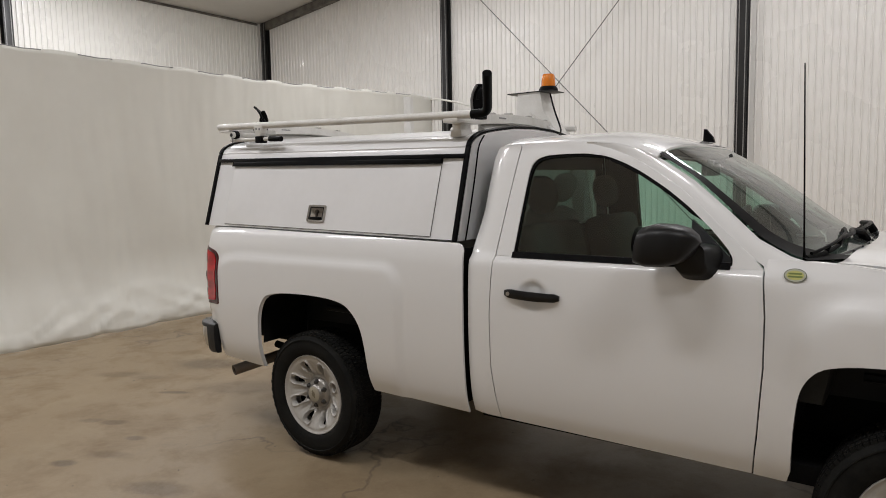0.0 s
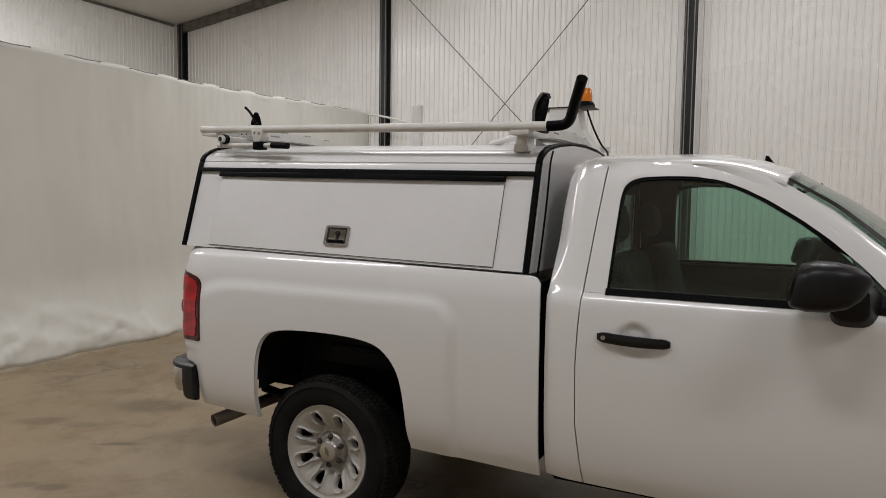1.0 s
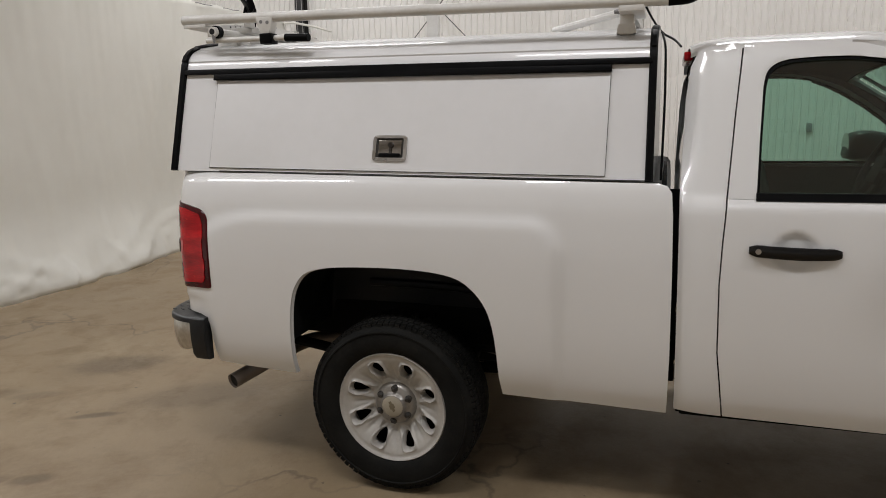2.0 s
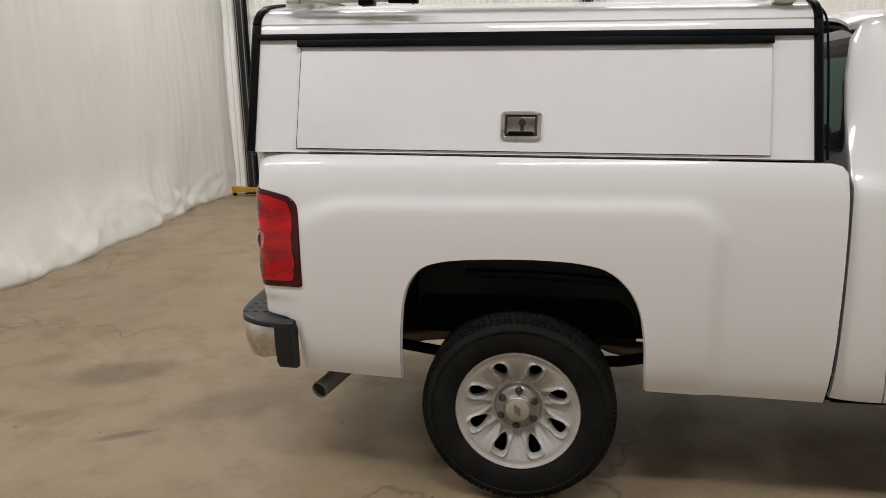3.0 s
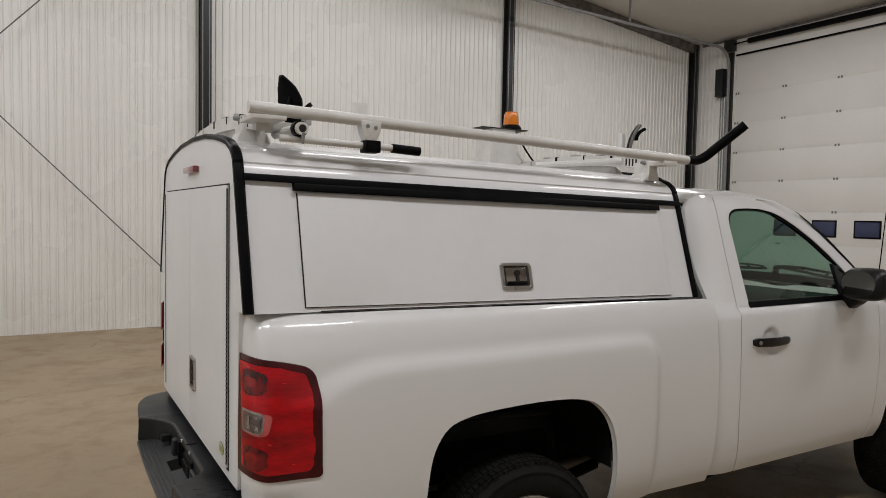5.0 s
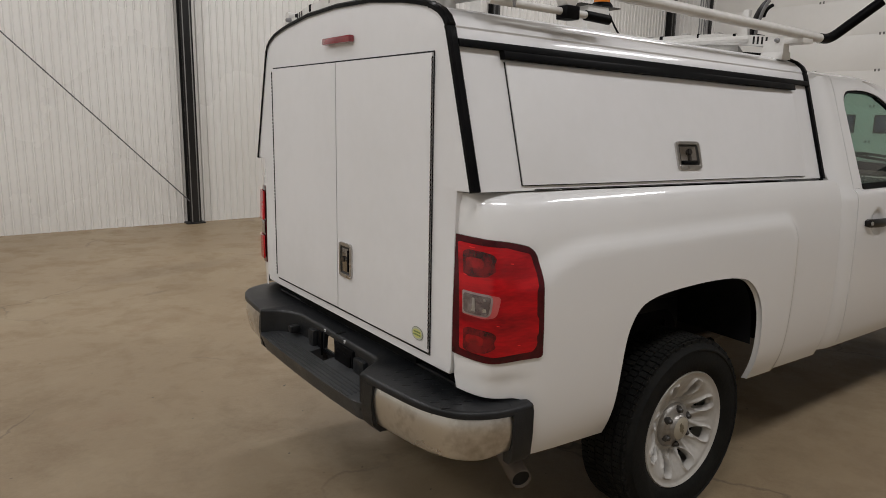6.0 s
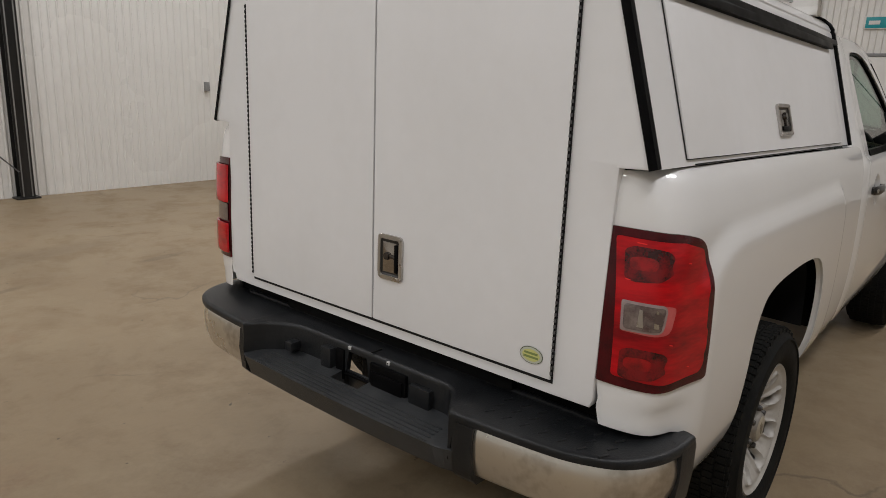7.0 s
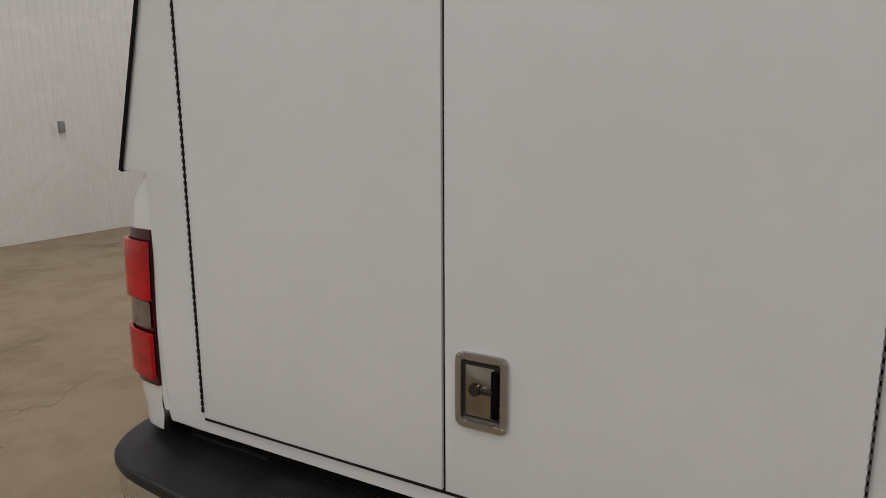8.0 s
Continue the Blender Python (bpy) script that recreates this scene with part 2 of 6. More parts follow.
M_GREYBOX = mat("grey_box", (0.22, 0.22, 0.22), (0.3, 0.3, 0.3), rough=0.5, scale=8)
M_BLUEGLASS = mat("blue_door_glass", (0.03, 0.04, 0.10), rough=0.1, coat=0.5)

M_GLASS = bpy.data.materials.new("green_glass")
M_GLASS.use_nodes = True
nt = M_GLASS.node_tree
nt.nodes.clear()
g_out, g_mix, g_tr, g_gl, g_lw, g_pw, g_fr = (nt.nodes.new(k) for k in ("ShaderNodeOutputMaterial", "ShaderNodeMixShader", "ShaderNodeBsdfTransparent", "ShaderNodeBsdfGlossy", "ShaderNodeLayerWeight", "ShaderNodeMath", "ShaderNodeMath"))
g_tr.inputs[0].default_value = (0.60, 0.81, 0.72, 1)
g_gl.inputs["Roughness"].default_value = 0.02
g_lw.inputs["Blend"].default_value = 0.5
g_pw.operation, g_pw.inputs[1].default_value = "POWER", 4.5
g_fr.operation, g_fr.inputs[1].default_value, g_fr.inputs[2].default_value = "MULTIPLY_ADD", 0.85, 0.145
nt.links.new(g_lw.outputs["Facing"], g_pw.inputs[0])
nt.links.new(g_pw.outputs[0], g_fr.inputs[0])
nt.links.new(g_fr.outputs[0], g_mix.inputs[0])
nt.links.new(g_tr.outputs[0], g_mix.inputs[1])
nt.links.new(g_gl.outputs[0], g_mix.inputs[2])
nt.links.new(g_mix.outputs[0], g_out.inputs[0])

M_PRIVACY = M_GLASS.copy()
M_PRIVACY.name = "dark_rear_glass"
next(n for n in M_PRIVACY.node_tree.nodes if n.type == "BSDF_TRANSPARENT").inputs[0].default_value = (0.16, 0.20, 0.18, 1)

# a thin diffuse veil paints in the ceiling's pale reflection on the glass
M_SCREEN = M_GLASS.copy()
M_SCREEN.name = "hazed_windscreen"
nt = M_SCREEN.node_tree
haze, haze_mix, haze_noise = (nt.nodes.new(k) for k in ("ShaderNodeBsdfDiffuse", "ShaderNodeMixShader", "ShaderNodeTexNoise"))
haze.inputs[0].default_value = (0.55, 0.60, 0.57, 1)
haze_noise.inputs["Scale"].default_value = 3.0
haze_amount = nt.nodes.new("ShaderNodeMapRange")
haze_amount.inputs["To Min"].default_value, haze_amount.inputs["To Max"].default_value = 0.03, 0.10
nt.links.new(haze_noise.outputs["Fac"], haze_amount.inputs["Value"])
old_mix = next(n for n in nt.nodes if n.type == "MIX_SHADER" and n is not haze_mix)
old_out = next(n for n in nt.nodes if n.type == "OUTPUT_MATERIAL")
nt.links.new(haze_amount.outputs[0], haze_mix.inputs[0])
nt.links.new(old_mix.outputs[0], haze_mix.inputs[1])
nt.links.new(haze.outputs[0], haze_mix.inputs[2])
nt.links.new(haze_mix.outputs[0], old_out.inputs[0])

M_LAMP = bpy.data.materials.new("lamp_diffuser")
M_LAMP.use_nodes = True
M_LAMP.node_tree.nodes["Principled BSDF"].inputs["Emission Color"].default_value = (1.0, 0.965, 0.96, 1)
M_LAMP.node_tree.nodes["Principled BSDF"].inputs["Emission Strength"].default_value = 5.0


# ---- mesh tools ----
def part(name, bm, material_, parent=None, label="", smooth=35.0):
    me = bpy.data.meshes.new(name)
    bmesh.ops.recalc_face_normals(bm, faces=bm.faces)
    bm.to_mesh(me)
    bm.free()
    for m in material_ if isinstance(material_, (list, tuple)) else (material_,):
        me.materials.append(m)
    if smooth:
        me.shade_smooth()
        me.set_sharp_from_angle(angle=radians(smooth))
    ob = new(name, me)
    ob.parent = parent
    if label:
        ob["label"] = label
    return ob


def empty(name, at=(0, 0, 0), turn=0.0):
    ob = new(name)
    ob.matrix_basis = pose(*at, 0, 0, turn)
    ob.empty_display_size = 0.1
    return ob


def add_box(bm, x0, x1, y0, y1, z0, z1, bevel=0.0, segments=2, m=None):
    got = bmesh.ops.create_cube(bm, size=1.0)["verts"]
    for v in got:
        v.co = Vector((x0 + (v.co.x + 0.5) * (x1 - x0), y0 + (v.co.y + 0.5) * (y1 - y0), z0 + (v.co.z + 0.5) * (z1 - z0)))
    if bevel:
        es = list({e for v in got for e in v.link_edges})
        r = bmesh.ops.bevel(bm, geom=es, offset=bevel, segments=segments, affect="EDGES", profile=0.6)
        got = list({v for f in r["faces"] for v in f.verts} | {v for v in got if v.is_valid})
    if m is not None:
        bmesh.ops.transform(bm, matrix=m, verts=got)
    return got


def box(*a, **k):
    bm = bmesh.new()
    add_box(bm, *a, **k)
    return bm


def sweep(bm, points, radius, sides=12, closed=False, cap=True):
    """A round tube along points; radius may be a number or one for each point."""
    pts = [Vector(p) for p in points]
    n = len(pts)
    rad = radius if isinstance(radius, (list, tuple)) else [radius] * n
    rings, up = [], None
    for i, p in enumerate(pts):
        a = pts[(i - 1) % n] if closed or i else p
        b = pts[(i + 1) % n] if closed or i < n - 1 else p
        d = (b - a).normalized()
        if up is None:
            up = Vector((0, 0, 1)) if abs(d.z) < 0.9 else Vector((1, 0, 0))
        side = d.cross(up).normalized()
        up = side.cross(d).normalized()
        rings.append([bm.verts.new(p + rad[i] * (math.cos(2 * math.pi * k / sides) * side + math.sin(2 * math.pi * k / sides) * up)) for k in range(sides)])
    for i in range(n if closed else n - 1):
        r, s = rings[i], rings[(i + 1) % n]
        for k in range(sides):
            bm.faces.new((r[k], r[(k + 1) % sides], s[(k + 1) % sides], s[k]))
    if cap and not closed:
        bm.faces.new(list(reversed(rings[0])))
        bm.faces.new(rings[-1])
    return bm


def tube(points, radius, sides=12, closed=False):
    return sweep(bmesh.new(), points, radius, sides, closed)


def arc(points, rounds, steps=5):
    """A polyline with its inner corners rounded by the given radii."""
    pts = [Vector(p) for p in points]
    out = [pts[0]]
    for i in range(1, len(pts) - 1):
        r = rounds[i - 1] if isinstance(rounds, (list, tuple)) else rounds
        a, b = (pts[i - 1] - pts[i]), (pts[i + 1] - pts[i])
        r = min(r, a.length * 0.48, b.length * 0.48)
        p, q = pts[i] + a.normalized() * r, pts[i] + b.normalized() * r
        for k in range(steps + 1):
            t = k / steps
            out.append((1 - t) ** 2 * p + 2 * t * (1 - t) * pts[i] + t * t * q)
    out.append(pts[-1])
    return out


def loop_arc(points, rounds, steps=5):
    """The same for a closed outline of 2D or 3D points."""
    n = len(points)
    pts = [Vector((*p, 0)) if len(p) == 2 else Vector(p) for p in points]
    out = []
    for i in range(n):
        r = rounds[i] if isinstance(rounds, (list, tuple)) else rounds
        a, b = (pts[i - 1] - pts[i]), (pts[(i + 1) % n] - pts[i])
        r = min(r, a.length * 0.48, b.length * 0.48)
        if r <= 0:
            out.append(pts[i])
            continue
        p, q = pts[i] + a.normalized() * r, pts[i] + b.normalized() * r
        for k in range(steps + 1):
            t = k / steps
            out.append((1 - t) ** 2 * p + 2 * t * (1 - t) * pts[i] + t * t * q)
    return [tuple(p[:2]) for p in out]


def clip(poly, axis, at, keep_low):
    out = []
    for i, p in enumerate(poly):
        q = poly[(i + 1) % len(poly)]
        pin = p[axis] <= at if keep_low else p[axis] >= at
        qin = q[axis] <= at if keep_low else q[axis] >= at
        if pin:
            out.append(p)
        if pin != qin:
            t = (at - p[axis]) / (q[axis] - p[axis])
            c = [p[0] + t * (q[0] - p[0]), p[1] + t * (q[1] - p[1])]
            c[axis] = at
            out.append(tuple(c))
    return out


def fold_rim(bm, fresh, thick, bevel):
    """Folds the open edges among the given vertices back by thick, and rounds the new edge."""
    if not thick:
        return
    own = set(fresh)
    rim = [e for e in bm.edges if e.is_boundary and e.verts[0] in own]
    made = bmesh.ops.extrude_edge_only(bm, edges=rim)["geom"]
    for v in (g for g in made if isinstance(g, bmesh.types.BMVert)):
        v.co += Vector(thick)
    if bevel:
        bmesh.ops.bevel(bm, geom=[e for e in rim if e.is_valid], offset=bevel, segments=2, affect="EDGES", profile=0.5, clamp_overlap=True)


def ray_out(poly, c, a):
    """Where the ray from c at angle a leaves a star-shaped outline."""
    d = (math.cos(a), math.sin(a))
    best = None
    for i, p in enumerate(poly):
        q = poly[(i + 1) % len(poly)]
        ex, ey = q[0] - p[0], q[1] - p[1]
        den = d[0] * ey - d[1] * ex
        if abs(den) < 1e-12:
            continue
        t = ((p[0] - c[0]) * ey - (p[1] - c[1]) * ex) / den
        w = ((p[0] - c[0]) * d[1] - (p[1] - c[1]) * d[0]) / den
        if t > 0 and -1e-6 <= w <= 1 + 1e-6 and (best is None or t < best):
            best = t
    return (c[0] + best * d[0], c[1] + best * d[1])


def ring_sheet(bm, poly, hole, place, step, thick, bevel):
    su, sv = step if isinstance(step, (list, tuple)) else (step, step)
    c = (sum(p[0] for p in hole) / len(hole), sum(p[1] for p in hole) / len(hole))
    angles = sorted([math.atan2(p[1] - c[1], p[0] - c[0]) for p in poly + hole] + list(np.linspace(-math.pi, math.pi, 73)[:-1]))
    angles = [a for i, a in enumerate(angles) if i == 0 or a - angles[i - 1] > 1e-4]
    pairs = [(ray_out(hole, c, a), ray_out(poly, c, a)) for a in angles]
    gap = max(max(abs(o[0] - h[0]) / su, abs(o[1] - h[1]) / sv) for h, o in pairs)
    n = max(1, min(14, math.ceil(gap)))
    fresh, rows = [], []
    for h, o in pairs:
        rows.append([bm.verts.new(place(h[0] + (o[0] - h[0]) * k / n, h[1] + (o[1] - h[1]) * k / n)) for k in range(n + 1)])
        fresh += rows[-1]
    for i, p in enumerate(rows):
        q = rows[(i + 1) % len(rows)]
        for k in range(n):
            bm.faces.new((p[k], p[k + 1], q[k + 1], q[k]))
    fold_rim(bm, fresh, thick, bevel)
    return bm


def sheet(outline, place, step, thick=0.0, bevel=0.0, hole=None, bm=None):
    """A curved panel: a 2D outline (with one hole) cut into a grid and laid on the surface place(u, v); its rim is folded in by thick."""
    poly = [tuple(p) for p in outline]
    bm = bm or bmesh.new()
    if hole:
        return ring_sheet(bm, poly, [tuple(p) for p in hole], place, step, thick, bevel)
    su, sv = step if isinstance(step, (list, tuple)) else (step, step)
    us, vs = [p[0] for p in poly], [p[1] for p in poly]
    fresh, cache = [], {}
    nu, nv = max(1, math.ceil((max(us) - min(us)) / su)), max(1, math.ceil((max(vs) - min(vs)) / sv))
    du, dv = (max(us) - min(us)) / nu, (max(vs) - min(vs)) / nv

    def vert(p):
        key = (round(p[0], 5), round(p[1], 5))
        if key not in cache:
            cache[key] = bm.verts.new(place(*p))
            fresh.append(cache[key])
        return cache[key]

    for a in range(nu):
        strip = clip(clip(poly, 0, min(us) + a * du, False), 0, min(us) + (a + 1) * du, True) if nu > 1 else poly
        if len(strip) < 3:
            continue
        for b in range(nv):
            cell = clip(clip(strip, 1, min(vs) + b * dv, False), 1, min(vs) + (b + 1) * dv, True) if nv > 1 else strip
            vs_ = []
            for p in cell:
                v = vert(p)
                if not vs_ or (v is not vs_[-1]):
                    vs_.append(v)
            if len(vs_) > 1 and vs_[0] is vs_[-1]:
                vs_.pop()
            if len(vs_) >= 3 and len(set(vs_)) == len(vs_):
                try:
                    bm.faces.new(vs_)
                except ValueError:
                    pass
            elif len(set(vs_)) >= 3:
                seen = []
                for v in vs_:
                    if v not in seen:
                        seen.append(v)
                try:
                    bm.faces.new(seen)
                except ValueError:
                    pass
    fold_rim(bm, fresh, thick, bevel)
    return bm


def revolve(bm, profile, segments=48, closed=False):
    """Turns (radius, depth) pairs round the y axis."""
    rings = []
    for k in range(segments):
        a = 2 * math.pi * k / segments
        rings.append([bm.verts.new((r * math.cos(a), d, r * math.sin(a))) for r, d in profile])
    n = len(profile)
    for k in range(segments):
        p, q = rings[k], rings[(k + 1) % segments]
        for i in range(n if closed else n - 1):
            j = (i + 1) % n
            bm.faces.new((p[i], p[j], q[j], q[i]))
    return bm


def smooth_step(a, b, t):
    t = max(0.0, min(1.0, (t - a) / (b - a)))
    return t * t * (3 - 2 * t)


def curve_table(table, t):
    """A smooth (Catmull-Rom) curve through a short table."""
    if t <= table[0][0]:
        return table[0][1]
    if t >= table[-1][0]:
        return table[-1][1]
    for i in range(len(table) - 1):
        if t <= table[i + 1][0]:
            break
    (x1, y1), (x2, y2) = table[i], table[i + 1]
    x0, y0 = table[i - 1] if i else (2 * x1 - x2, 2 * y1 - y2)
    x3, y3 = table[i + 2] if i + 2 < len(table) else (2 * x2 - x1, 2 * y2 - y1)
    m1, m2 = (y2 - y0) / (x2 - x0), (y3 - y1) / (x3 - x1)
    h = x2 - x1
    s = (t - x1) / h
    return (2 * s**3 - 3 * s**2 + 1) * y1 + (s**3 - 2 * s**2 + s) * h * m1 + (-2 * s**3 + 3 * s**2) * y2 + (s**3 - s**2) * h * m2


# ---- the hall ----
X_W, X_E, Y_N, Y_S = -10.30, 11.0, 7.53, -9.0
EAVE, EAVE_E, RIDGE_X, RIDGE_Z = 5.40, 5.48, 0.42, 6.77


def roof_z(x):
    return EAVE + (RIDGE_Z - EAVE) * (x - X_W) / (RIDGE_X - X_W) if x < RIDGE_X else EAVE_E + (RIDGE_Z - EAVE_E) * (X_E - x) / (X_E - RIDGE_X)


floor = part("floor", sheet([(X_W - 0.2, Y_S - 0.2), (X_E + 0.2, Y_S - 0.2), (X_E + 0.2, Y_N + 0.2), (X_W - 0.2, Y_N + 0.2)], lambda u, v: (u, v, 0.0), 1.0, (0, 0, -0.15)), M_FLOOR)
tagged(floor, "smooth tan concrete floor with stains and hairline cracks", "floor", kind="structure")


def ribbed(name, length, top, along, at, inward, label):
    """A wall of ribbed liner sheet: along 'x' or 'y', at its plane, inward +1 or -1 along the other axis; top(s) is its height."""
    bm = bmesh.new()
    pitch, s, prof = 0.0975, length[0], []
    while s < length[1]:
        for ds, d in ((0.0, 0.0018), (0.008, 0.0021), (0.016, 0.0018), (0.024, 0.0010), (0.031, 0.0), (0.040, 0.016), (0.0465, 0.0172), (0.053, 0.016), (0.062, 0.0), (0.068, 0.0010), (0.078, 0.0015)):
            if s + ds < length[1]:
                prof.append((s + ds, d))
        s += pitch
    prof.append((length[1], 0.0))
    if length[0] < RIDGE_X < length[1] and along == "x":
        prof = sorted(prof + [(RIDGE_X, 0.0)])
    cols = []
    for s, d in prof:
        o = at + inward * d
        back = at - inward * 0.15
        z = top(s) + 0.05
        f = (lambda a, b, c: (a, b, c)) if along == "x" else (lambda a, b, c: (b, a, c))
        cols.append([bm.verts.new(f(s, o, 0.0)), bm.verts.new(f(s, o, z)), bm.verts.new(f(s, back, z)), bm.verts.new(f(s, back, 0.0))])
    for p, q in zip(cols, cols[1:]):
        for i in range(4):
            bm.faces.new((p[i], p[(i + 1) % 4], q[(i + 1) % 4], q[i]))
    bm.faces.new(cols[0])
    bm.faces.new(cols[-1])
    ob = part(name, bm, M_WALL, smooth=20)
    return tagged(ob, label, "wall", kind="structure")


ribbed("wall_north", (X_W, X_E), roof_z, "x", Y_N, -1, "gable wall of glossy white ribbed metal liner sheet")
ribbed("wall_south", (X_W, X_E), roof_z, "x", Y_S, 1, "gable wall of white ribbed metal liner sheet")
ribbed("wall_west", (Y_S, Y_N), lambda s: EAVE, "y", X_W, 1, "side wall of white ribbed metal liner sheet behind the curtain")
DOOR_Y0, DOOR_Y1, DOOR_TOP = 1.80, 6.50, 5.10
ribbed("wall_east", (DOOR_Y1, Y_N), lambda s: EAVE_E, "y", X_E, -1, "white ribbed side wall beside the overhead door")
ribbed("wall_east_south", (Y_S, DOOR_Y0), lambda s: EAVE_E, "y", X_E, -1, "white ribbed side wall beyond the overhead door")
bm = box(X_E, X_E + 0.15, DOOR_Y0, DOOR_Y1, DOOR_TOP, EAVE_E + 0.05)
tagged(part("wall_east_lintel", bm, M_WALL, smooth=0), "white metal lintel over the overhead door", "wall", kind="structure")

for nm, xa, xb in (("ceiling", X_W, RIDGE_X), ("ceiling_east", RIDGE_X, X_E)):
    bm = sheet([(xa, Y_S), (xb, Y_S), (xb, Y_N), (xa, Y_N)], lambda u, v: (u, v, roof_z(u)), 0.5, (0, 0, 0.12))
    tagged(part(nm, bm, M_CEIL), "sloping white ceiling liner under the roof", "ceiling", kind="structure")


def column(x, y, top, w=0.155, d=0.15, turn=0.0):
    """A steel column: two flanges and a web, its front sheen painted as pale strips."""
    e = empty("steel_column", (x, y, 0), turn)
    part("front_flange", box(-w / 2, w / 2, -d, -d + 0.012, 0, top, bevel=0.003), M_COL, e)
    part("back_flange", box(-w / 2, w / 2, -0.014, -0.002, 0, top, bevel=0.003), M_COL, e)
    part("web", box(-0.006, 0.006, -d + 0.012, -0.014, 0, top), M_COL, e)
    for dx in (-w / 2 + 0.03, w / 2 - 0.03):
        part("edge_strip", box(dx - 0.007, dx + 0.007, -d - 0.004, -d, 0.03, top, bevel=0.001), M_FLANGE, e, "grey strip painting the flange's sheen")
    part("base_plate", box(-w / 2 - 0.05, w / 2 + 0.05, -d - 0.03, 0.0, 0.0, 0.02, bevel=0.004), M_COL, e)
    return tagged(e, "dark painted steel column against the ribbed wall", "column", group="wall columns")


COLUMNS = (-10.15, -4.91, 0.495, 5.85, 10.84)
for x in COLUMNS:
    column(x, Y_N - 0.008, roof_z(x) - 0.02)
for y in (1.85, -3.8):
    column(X_W + 0.008, y, EAVE - 0.02, turn=90)


# roof edge beam along the gable
for nm, xa, xb in (("rafter", X_W + 0.05, RIDGE_X), ("rafter", RIDGE_X, X_E - 0.05)):
    bm = bmesh.new()
    pts = [(xa, roof_z(xa)), (xb, roof_z(xb))]
    for y0, y1 in ((Y_N - 0.13, Y_N - 0.01),):
        vs = [[bm.verts.new((x, y, z - dz)) for y, dz in ((y0, 0.01), (y1, 0.01), (y1, 0.18), (y0, 0.18))] for x, z in pts]
        for i in range(4):
            bm.faces.new((vs[0][i], vs[0][(i + 1) % 4], vs[1][(i + 1) % 4], vs[1][i]))
        bm.faces.new(vs[0])
        bm.faces.new(vs[1])
    tagged(part(nm, bm, M_RAFTER, smooth=0), "grey-brown steel rafter along the top of the gable wall", "rafter", kind="structure")


# dark trim where the ceiling meets the side walls
for xa, ze in ((X_W + 0.02, EAVE), (X_E - 0.02, EAVE_E)):
    tagged(part("trim", box(xa - 0.02, xa + 0.02, Y_S, Y_N - 0.2, ze - 0.05, ze - 0.005, bevel=0.004), M_RAFTER, smooth=0), "thin grey-brown trim along the top of the side wall", "trim", kind="structure")


# wall bracing rods
def rod(a, b):
    ob = part("brace_rod", tube([a, b], 0.008, 8), M_ROD)
    return tagged(ob, "thin grey steel cross-bracing rod on the wall", "brace rod", group="bracing rods")


YR = Y_N - 0.16
rod((COLUMNS[1] + 0.08, YR, 0.635), (COLUMNS[2] - 0.08, YR, 6.52))
rod((COLUMNS[1] + 0.08, YR - 0.03, 5.73), (COLUMNS[2] - 0.08, YR - 0.03, 0.325))


